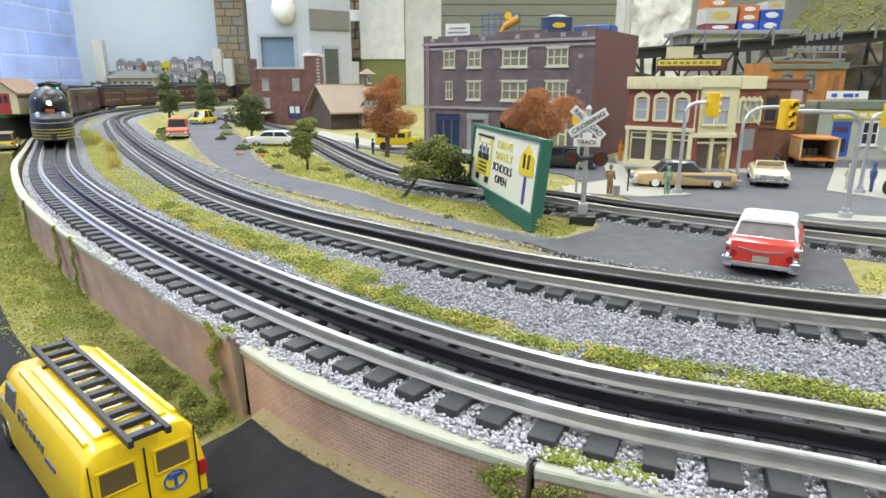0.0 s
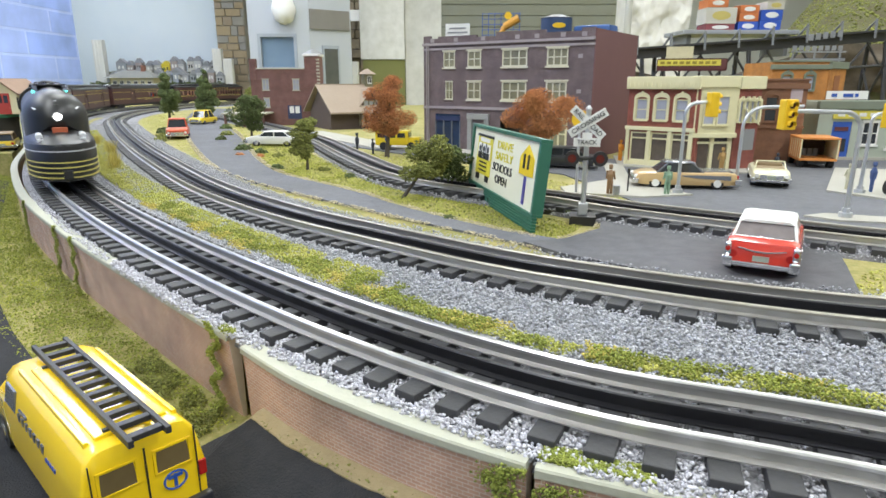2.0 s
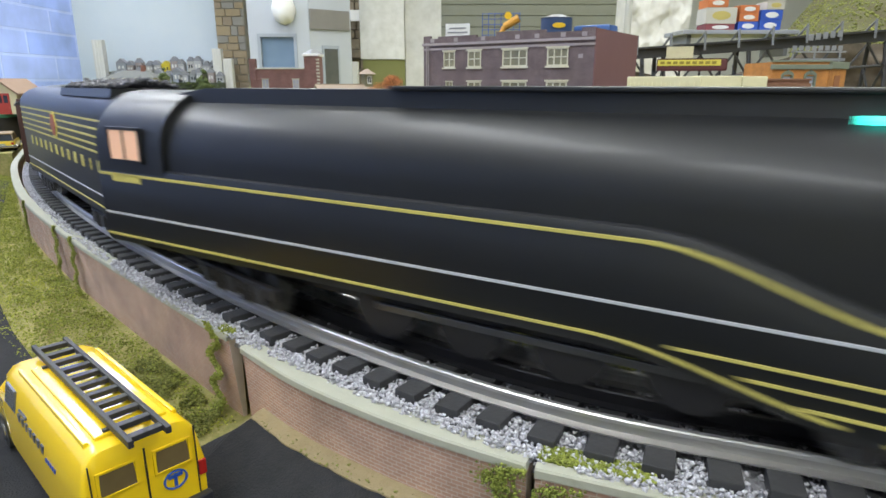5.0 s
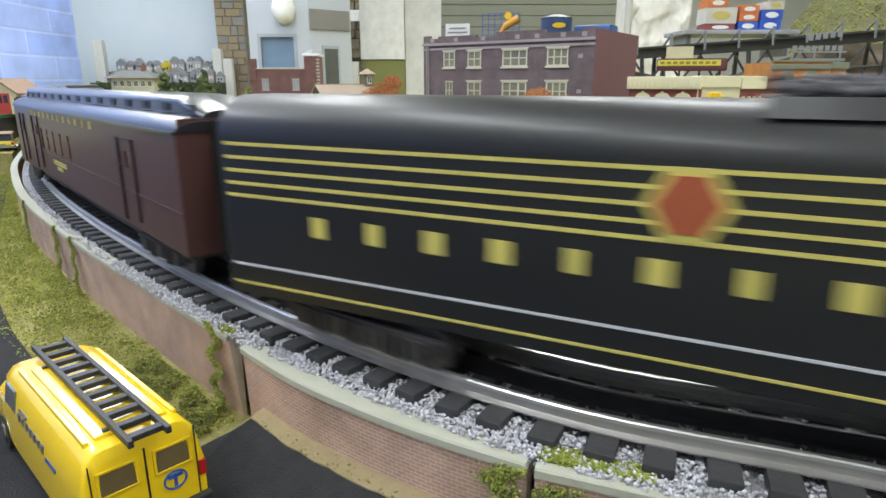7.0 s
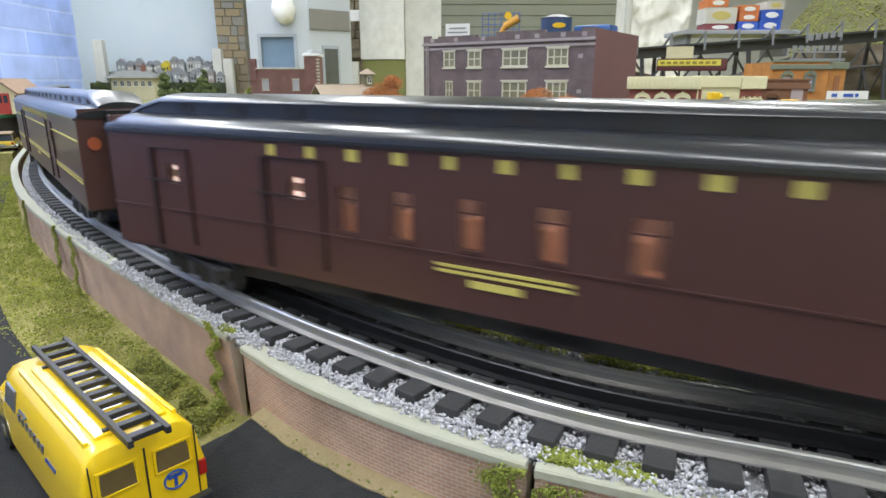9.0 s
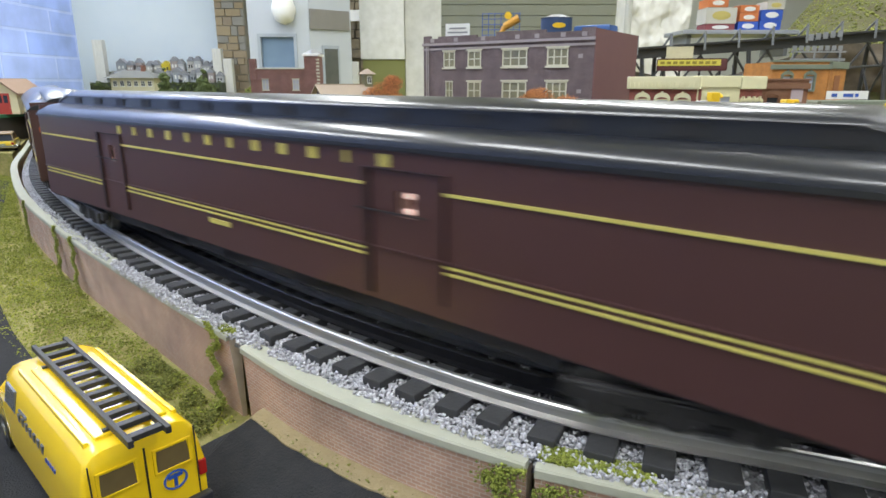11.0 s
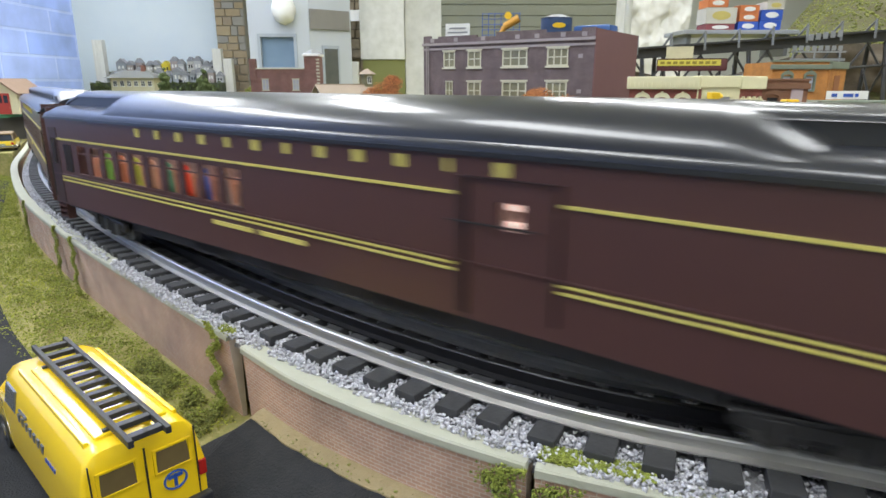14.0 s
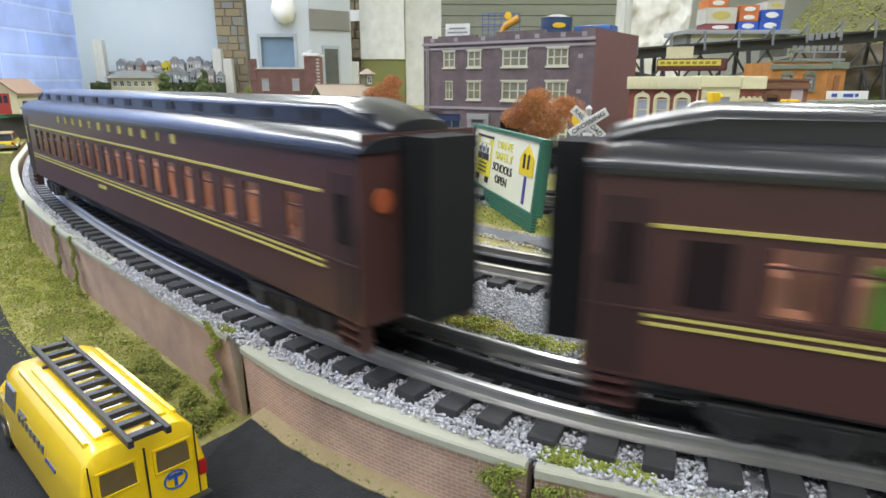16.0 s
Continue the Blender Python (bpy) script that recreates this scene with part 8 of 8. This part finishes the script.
for k in range(26):
    x = -2.8 + (k % 13) * 0.073 + rr.uniform(-0.02, 0.02)
    row = k // 13
    w, h = rr.uniform(0.05, 0.085), rr.uniform(0.05, 0.09)
    base = 0.12 + row * 0.09
    o = thing("hillside_house", pose(x, 5.3 + row * 0.15, GROUND + base), "small hillside house before the sky backdrop", "house", "hillside houses")
    m_ = HM[4] if k == 18 else HM[rr.randrange(4)]
    part("house_body", boxed(0, w, 0, 0.06, 0, h), m_, o)
    part("roof", bmesh_from(lambda b: loft(b, [[(-0.006, y, h), (w + 0.006, y, h), (w / 2, y, h + 0.04)] for y in (-0.006, 0.066)])), HM[4] if k == 18 else RM, o)
    for j in range(2):
        part("window", boxed(w * (0.2 + 0.4 * j), w * (0.4 + 0.4 * j), -0.002, 0.001, h * 0.35, h * 0.7), WHITE if k % 3 else DARKGLASS, o)
for row, b in ((0, 0.12), (1, 0.21)):
    o = part("hill_terrace", boxed(-2.95, -1.85, 5.25 + row * 0.15, 5.6, GROUND, GROUND + b), mat("terrace_green", (0.1, 0.12, 0.08), 0.9, color2=(0.06, 0.07, 0.05), scale=60, bump=0.8))
    tagged(o, "dark green terraced hillside before the backdrop", "hillside", kind="structure")
rng = np.random.default_rng(77)
q = np.column_stack([rng.uniform(-2.95, -1.85, 900), rng.uniform(5.21, 5.26, 900), GROUND + rng.uniform(0.02, 0.13, 900)])
scatter("hillside_bushes", q, rng.uniform(0.008, 0.022, 900), M_FOAM_DARK, label="dark green bushes on the far hillside", category="bushes", seed=78, rough=0.4)
ob = thing("far_depot", pose(-2.3, 4.35, GROUND + 0.035), "cream depot with grey hipped roof and chimney", "building")
part("house_body", boxed(0, 0.3, 0, 0.12, -0.035, 0.115), mat("depot_cream", (0.66, 0.62, 0.42), 0.7, scale=40), ob)
for k in range(6):
    window(ob, 0.03 + k * 0.048, 0.06, 0.028, 0.035, y=-0.002, cols=2, rows=2, frame_mat=WHITE, glass=DARKGLASS)
part("roof", bmesh_from(lambda b: loft(b, [[(-0.03, -0.03, 0.115), (0.33, -0.03, 0.115), (0.33, 0.15, 0.115), (-0.03, 0.15, 0.115)], [(0.06, 0.05, 0.165), (0.24, 0.05, 0.165), (0.24, 0.07, 0.165), (0.06, 0.07, 0.165)]])), mat("depot_roof", (0.26, 0.27, 0.26), 0.8, scale=60), ob)
part("chimney", boxed(0.2, 0.225, 0.04, 0.065, 0.15, 0.2), mat("chimney_brick", (0.3, 0.14, 0.1), 0.8), ob)
ob = thing("grey_display_building", pose(-0.91, 3.0, GROUND, 0, 0, 0), "large pale grey building model with dark window", "building")
PG = mat("pale_grey_paint", (0.46, 0.49, 0.52), 0.7, color2=(0.4, 0.43, 0.46), scale=12)
part("front_wall", side_wall([(0.055, 0.21, 0.19, 0.325)], 0, 0.285, 0.01, 0, 0.9, 0.02), PG, ob)
part("window_glass", boxed(0.055, 0.21, 0.012, 0.016, 0.19, 0.325), mat("grey_blue_pane", (0.12, 0.18, 0.26), 0.15, color2=(0.2, 0.28, 0.36), scale=12), ob)
bm = bmesh.new()
for a, b, c, d_ in ((0.04, 0.225, 0.175, 0.19), (0.04, 0.225, 0.325, 0.34), (0.04, 0.055, 0.19, 0.325), (0.21, 0.225, 0.19, 0.325)):
    box(bm, a, b, -0.006, 0.006, c, d_)
part("window_frame", bm, mat("grey_frame", (0.36, 0.4, 0.44), 0.6), ob)
s = part("side_wing", boxed(0, 0.22, 0, 0.02, 0, 0.9), PG, ob, m=pose(0.286, 0.0, 0, 0, 0, 38))
part("door_frame", boxed(0.06, 0.15, -0.006, 0.0, 0.05, 0.29), mat("grey_frame", (0.36, 0.4, 0.44), 0.6), s)
part("dark_door", boxed(0.07, 0.14, -0.008, -0.005, 0.05, 0.275), mat("dark_door_glass", (0.05, 0.06, 0.06), 0.2, color2=(0.14, 0.14, 0.12), scale=20), s)
part("sign_panel", bmesh_from(lambda b: box(b, 0.0, 0.21, -0.01, 0.0, 0.36, 0.45, bevel=0.003)), mat("bronze_sign", (0.22, 0.21, 0.19), 0.5, scale=20), s)
ob = thing("white_hat_ornament", pose(-0.735, 2.97, GROUND + 0.445, 90, 0, 0), "round white ribbed ornament hung on the grey building", "ornament")
part("ornament", bmesh_from(lambda b: loft(b, [[(0.052 * f * math.cos(a) * (1 + 0.03 * math.cos(8 * a)), 0.066 * f * math.sin(a) * (1 + 0.03 * math.cos(8 * a)), zz) for a in np.linspace(0, 2 * math.pi, 32, endpoint=False)] for f, zz in ((1, -0.03), (1.0, 0.0), (0.9, 0.022), (0.6, 0.038), (0.3, 0.042))])), WHITE, ob, smooth=True)
ob = thing("white_chimney_breast", pose(-0.44, 3.4, GROUND), "white painted rough chimney breast with olive base", "chimney breast")
RW = mat("rough_white_paint", (0.74, 0.74, 0.71), 0.85, color2=(0.5, 0.5, 0.46), scale=22, amount=0.9, bump=1.0, bump_scale=60)
part("front", boxed(0, 0.235, 0, 0.3, 0.24, 1.3), RW, ob)
part("side_pier", boxed(0.238, 0.43, 0.02, 0.3, 0.0, 1.3), mat("grey_white_paint", (0.62, 0.62, 0.58), 0.85, color2=(0.42, 0.42, 0.38), scale=22, amount=0.9, bump=1.0, bump_scale=60), ob)
part("olive_base", boxed(0.01, 0.235, 0.01, 0.3, 0, 0.238), mat("olive_paint", (0.2, 0.21, 0.07), 0.8, scale=20), ob)
o = thing("white_tower_block", pose(-0.53, 3.3, GROUND), "plain white block beside the chimney breast", "tower block", "white tower blocks")
part("block", boxed(0, 0.085, 0, 0.05, 0, 0.225, bevel=0.002), WHITE, o)
o = thing("rock_column", pose(-0.66, 3.75, GROUND), "brown rough rock column behind the grey building", "rock column")
ROCKM = mat("brown_rock", (0.3, 0.24, 0.15), 0.9, color2=(0.12, 0.1, 0.07), scale=24, amount=1.3, bump=1.5, bump_scale=50)
part("rock", boxed(0, 0.25, 0.03, 0.2, 0, 1.3, bevel=0.01), ROCKM, o)
rr = random.Random(14)
zz = 0.0
while zz < 1.0:
    hh, xx = rr.uniform(0.035, 0.07), 0.0
    while xx < 0.24:
        ww = rr.uniform(0.04, 0.1)
        part("rock_block", boxed(xx + 0.002, min(xx + ww, 0.25) - 0.002, rr.uniform(-0.02, 0.01), 0.032, zz + 0.002, zz + hh - 0.002, bevel=0.006), ROCKM, o)
        xx += ww
    zz += hh
for k, (x, z, w, h) in enumerate(((-0.55, 0.46, 0.07, 0.06), (-0.45, 0.45, 0.06, 0.09))):
    o = thing("window_shade", pose(x, 3.7, GROUND + z), "small bright white panel on the rock column", "panel", "white panels")
    part("panel", boxed(0, w, 0, 0.02, 0, h, bevel=0.004), WHITE, o)


def rough_grid(name, nx, ny, fn, material, label, category):
    me = bpy.data.meshes.new(name)
    vs = [fn(i / (nx - 1), j / (ny - 1)) for j in range(ny) for i in range(nx)]
    me.from_pydata(vs, [], [(j * nx + i, j * nx + i + 1, (j + 1) * nx + i + 1, (j + 1) * nx + i) for j in range(ny - 1) for i in range(nx - 1)])
    me.materials.append(material)
    for p_ in me.polygons:
        p_.use_smooth = True
    ob = new(name, me)
    return tagged(ob, label, category, kind="structure")


def hill(u, v):
    x = 0.88 + v * 0.8 + u * 2.4
    y = 1.62 + v * 1.5
    f = min(1.0, max(0.0, (v - 0.0) / 0.12))
    rise = min(1.0, max(0.0, u / 0.09))
    n = noise.fractal(Vector((x * 6, y * 6, 0)), 1.0, 2.0, 5)
    h = (0.19 * f ** 0.5 + 0.42 * min(1, max(0, (v - 0.1) / 0.5))) * (0.55 + 0.45 * rise) + n * 0.035
    return (x + n * 0.03, y + noise.noise(Vector((x * 9, v * 9, 3))) * 0.03, GROUND - 0.01 + max(h, -0.02) * (1 if v > 0 else 0))


M_HILL = mat("hill_turf", (0.12, 0.13, 0.045), 0.95, color2=(0.09, 0.075, 0.04), scale=40, amount=1.2, bump=1.5, bump_scale=200)
M_ROCK = mat("dark_rock", (0.12, 0.095, 0.065), 0.9, color2=(0.06, 0.05, 0.035), scale=22, amount=1.4, bump=2.0, bump_scale=70)
rough_grid("hill", 110, 70, hill, M_HILL, "olive-green mossy hillside behind the trestle", "hill")


def cliff(u, v):
    x = 0.46 + u * 1.86
    n = noise.fractal(Vector((x * 9, v * 3, 5)), 1.0, 2.0, 5)
    return (x, 1.63 + 0.06 * v + n * 0.05, GROUND - 0.01 + v * (0.17 + 0.03 * math.sin(x * 7) + 0.03 * min(1, max(0, (x - 0.75) * 4))))


rough_grid("rock_face", 90, 24, cliff, M_ROCK, "dark brown rock face under the trestle", "rock face")
rng = np.random.default_rng(91)
hx = np.array([hill(a, b) for a, b in zip(rng.uniform(0.0, 0.6, 14000), rng.uniform(0.1, 0.7, 14000))])
scatter("hill_moss", hx, rng.uniform(0.004, 0.011, len(hx)), M_FOAM_OLIVE, label="olive moss clumps on the hillside", category="moss", seed=92, rough=0.4)
for k, (u, v) in enumerate(((0.17, 0.42), (0.2, 0.46), (0.15, 0.3))):
    p_ = hill(u, v)
    shrub(p_[0], p_[1], 0.035, M_AUTUMN if k < 2 else M_FOAM_OLIVE, "rust-coloured bush on the hillside" if k < 2 else "olive bush on the hillside", 95 + k, p_[2])

ob = thing("railway_trestle", pose(0.42, 1.53, GROUND, 0, 0, 0), "dark grey steel trestle bridge with outriggers", "trestle bridge")
STEEL = mat("dark_grey_steel", (0.04, 0.042, 0.046), 0.5, 0.3, color2=(0.07, 0.07, 0.075), scale=60)
LSTEEL = mat("grey_steel", (0.2, 0.21, 0.22), 0.5, 0.3, scale=60)


def zdeck(x):
    return 0.19 + 0.045 * x / 0.65


for nm, y in (("deck_girder", -0.03), ("deck_girder", 0.03)):
    part(nm, bmesh_from(lambda b: loft(b, [[(x, y - 0.004, zdeck(x) - 0.02), (x, y + 0.004, zdeck(x) - 0.02), (x, y + 0.004, zdeck(x)), (x, y - 0.004, zdeck(x))] for x in (0, 0.3, 0.65, 1.3)])), STEEL, ob)
part("walkway", bmesh_from(lambda b: loft(b, [[(x, -0.05, zdeck(x) + 0.001), (x, 0.05, zdeck(x) + 0.001), (x, 0.05, zdeck(x) + 0.005), (x, -0.05, zdeck(x) + 0.005)] for x in (0, 0.3, 0.65, 1.3)])), STEEL, ob)
for k in range(16):
    x = 0.03 + k * 0.078
    part("outrigger", bmesh_from(lambda b: (rod(b, (x, -0.055, zdeck(x) - 0.012), (x, -0.05, zdeck(x) + 0.03), 0.003, seg=6), rod(b, (x - 0.012, -0.03, zdeck(x)), (x, -0.052, zdeck(x) + 0.028), 0.0024, seg=6))), LSTEEL, ob)
    part("truss_diagonal", bmesh_from(lambda b: (rod(b, (x, -0.03, zdeck(x) - 0.02), (x + 0.039, -0.03, zdeck(x) - 0.075), 0.0028, seg=6), rod(b, (x + 0.039, -0.03, zdeck(x) - 0.075), (x + 0.078, -0.03, zdeck(x) - 0.02), 0.0028, seg=6))), STEEL, ob)
part("bottom_chord", bmesh_from(lambda b: rod(b, (0.0, -0.03, zdeck(0) - 0.075), (1.2, -0.03, zdeck(1.2) - 0.075), 0.0035, seg=6)), STEEL, ob)
for x in (0.05, 0.1, 0.3, 0.62, 0.9):
    part("trestle_leg", bmesh_from(lambda b: [rod(b, (x, y, zdeck(x) - 0.02), (x + 0.01, y * 1.8, 0), 0.005, seg=6) for y in (-0.03, 0.03)]), STEEL, ob)
    part("leg_brace", bmesh_from(lambda b: (rod(b, (x, -0.04, 0.02), (x, 0.04, 0.16), 0.003, seg=6), rod(b, (x, 0.04, 0.02), (x, -0.04, 0.16), 0.003, seg=6))), STEEL, ob)
ob = thing("metal_letter_sign", pose(0.625, 1.12, GROUND + 0.143, 0, 0, 0), "open metal letter sign on a rooftop frame", "sign")
for k in range(8):
    part("letter_bar", boxed(-0.01 + k * 0.0115, -0.003 + k * 0.0115, 0, 0.0015, 0.03, 0.038), TIN, ob)
    if 2 < k:
        part("letter_bar", boxed(-0.022 + k * 0.0125, -0.014 + k * 0.0125, 0, 0.0015, 0.042 + k * 0.0015, 0.053 + k * 0.0015), TIN, ob)
part("sign_rail", boxed(-0.012, 0.085, 0, 0.002, 0.0265, 0.029), TIN, ob)
part("sign_rail", boxed(-0.012, 0.085, 0, 0.002, 0.0125, 0.0165), TIN, ob)
for x in (-0.008, 0.03, 0.075):
    part("sign_post", boxed(x - 0.001, x + 0.001, 0, 0.002, 0, 0.03), TIN, ob)
# wall pier, shelf and stacked boxes above the hill
ob = thing("rough_white_pier", pose(0.74, 2.6, GROUND), "rough white plastered pier with grey pipe", "pier")
part("pier", boxed(0.02, 0.25, 0, 0.25, 0, 1.3, bevel=0.01), mat("cracked_white_plaster", (0.82, 0.82, 0.78), 0.9, color2=(0.5, 0.48, 0.42), scale=16, amount=0.8, bump=2.0, bump_scale=35), ob)
def plaster(u, v):
    """The pier's uneven plaster coat, with hollows where it has come away."""
    x, z = 0.018 + u * 0.234, 0.12 + v * 0.9
    n = noise.fractal(Vector((x * 22, z * 16, 1.0)), 1.0, 2.0, 5)
    return (x, -0.006 - 0.012 * n - 0.012 * max(0.0, noise.noise(Vector((x * 30, z * 7, 4.0)))), z)


face = rough_grid("plaster_coat", 50, 130, plaster, MATS["cracked_white_plaster"], "", "")
face.parent = ob
del face["kind"]
part("pipe", rodded((0.0, -0.02, 0), (0.0, -0.02, 1.3), 0.014, seg=14), mat("pale_pipe", (0.5, 0.5, 0.46), 0.6), ob)
ob = thing("display_shelf", pose(0.7, 1.93, GROUND + 0.255), "grey shelf carrying stacked train boxes", "shelf")
part("shelf_board", boxed(0, 0.34, -0.06, 0.1, 0, 0.012, bevel=0.002), mat("shelf_grey", (0.35, 0.37, 0.4), 0.6), ob)
for x in (0.02, 0.31):
    part("shelf_bracket", boxed(x, x + 0.012, -0.04, 0.1, -0.06, 0.0), LSTEEL, ob)
BX = [("box_white", (0.6, 0.58, 0.5)), ("box_blue", (0.03, 0.1, 0.5)), ("box_orange", (0.65, 0.2, 0.06)), ("box_maroon", (0.25, 0.06, 0.07))]
for x, z, w, h, c in ((0.055, 0.0, 0.1, 0.024, 3), (0.052, 0.0245, 0.106, 0.056, 0), (0.166, 0.0, 0.07, 0.032, 1), (0.168, 0.0325, 0.066, 0.028, 2), (0.168, 0.061, 0.066, 0.028, 2), (0.24, 0.0, 0.075, 0.036, 1), (0.242, 0.0365, 0.075, 0.036, 1), (0.26, 0.073, 0.06, 0.03, 0), (0.055, 0.081, 0.07, 0.03, 2)):
    x, z, w, h = 0.03 + x * 0.85, z * 0.8, w * 0.85, h * 0.8
    o = thing("train_box", pose(0.7 + x, 1.9, GROUND + 0.267 + z), "stacked %s cardboard train box on the shelf" % BX[c][0][4:], "box", "stacked boxes")
    part("carton", boxed(0, w, 0, 0.07, 0, h - 0.0004, bevel=0.0008), mat(BX[c][0], BX[c][1], 0.5, scale=40), o)
    part("box_label", bmesh_from(lambda b: loft(b, [[(w / 2 + w * 0.3 * math.cos(a), y, h / 2 + h * 0.28 * math.sin(a)) for a in np.linspace(0, 2 * math.pi, 16, endpoint=False)] for y in (-0.0008, 0.001)])), WHITE if c != 0 else mat("box_pale_yellow", (0.6, 0.5, 0.15), 0.5), o)
o = thing("wall_panel", pose(0.0, 5.2, GROUND), "dark olive panel before the back wall", "panel")
part("panel_board", boxed(-0.1, 1.6, 0, 0.1, 0.0, 1.35), mat("olive_grey_paint", (0.3, 0.31, 0.25), 0.8, color2=(0.23, 0.24, 0.19), scale=6), o)

for k in range(12):
    part("board", boxed(-0.09, 1.59, -0.012, -0.001, 0.3 + k * 0.085, 0.3 + k * 0.085 + 0.079, bevel=0.003), MATS["olive_grey_paint"], o)

motions()
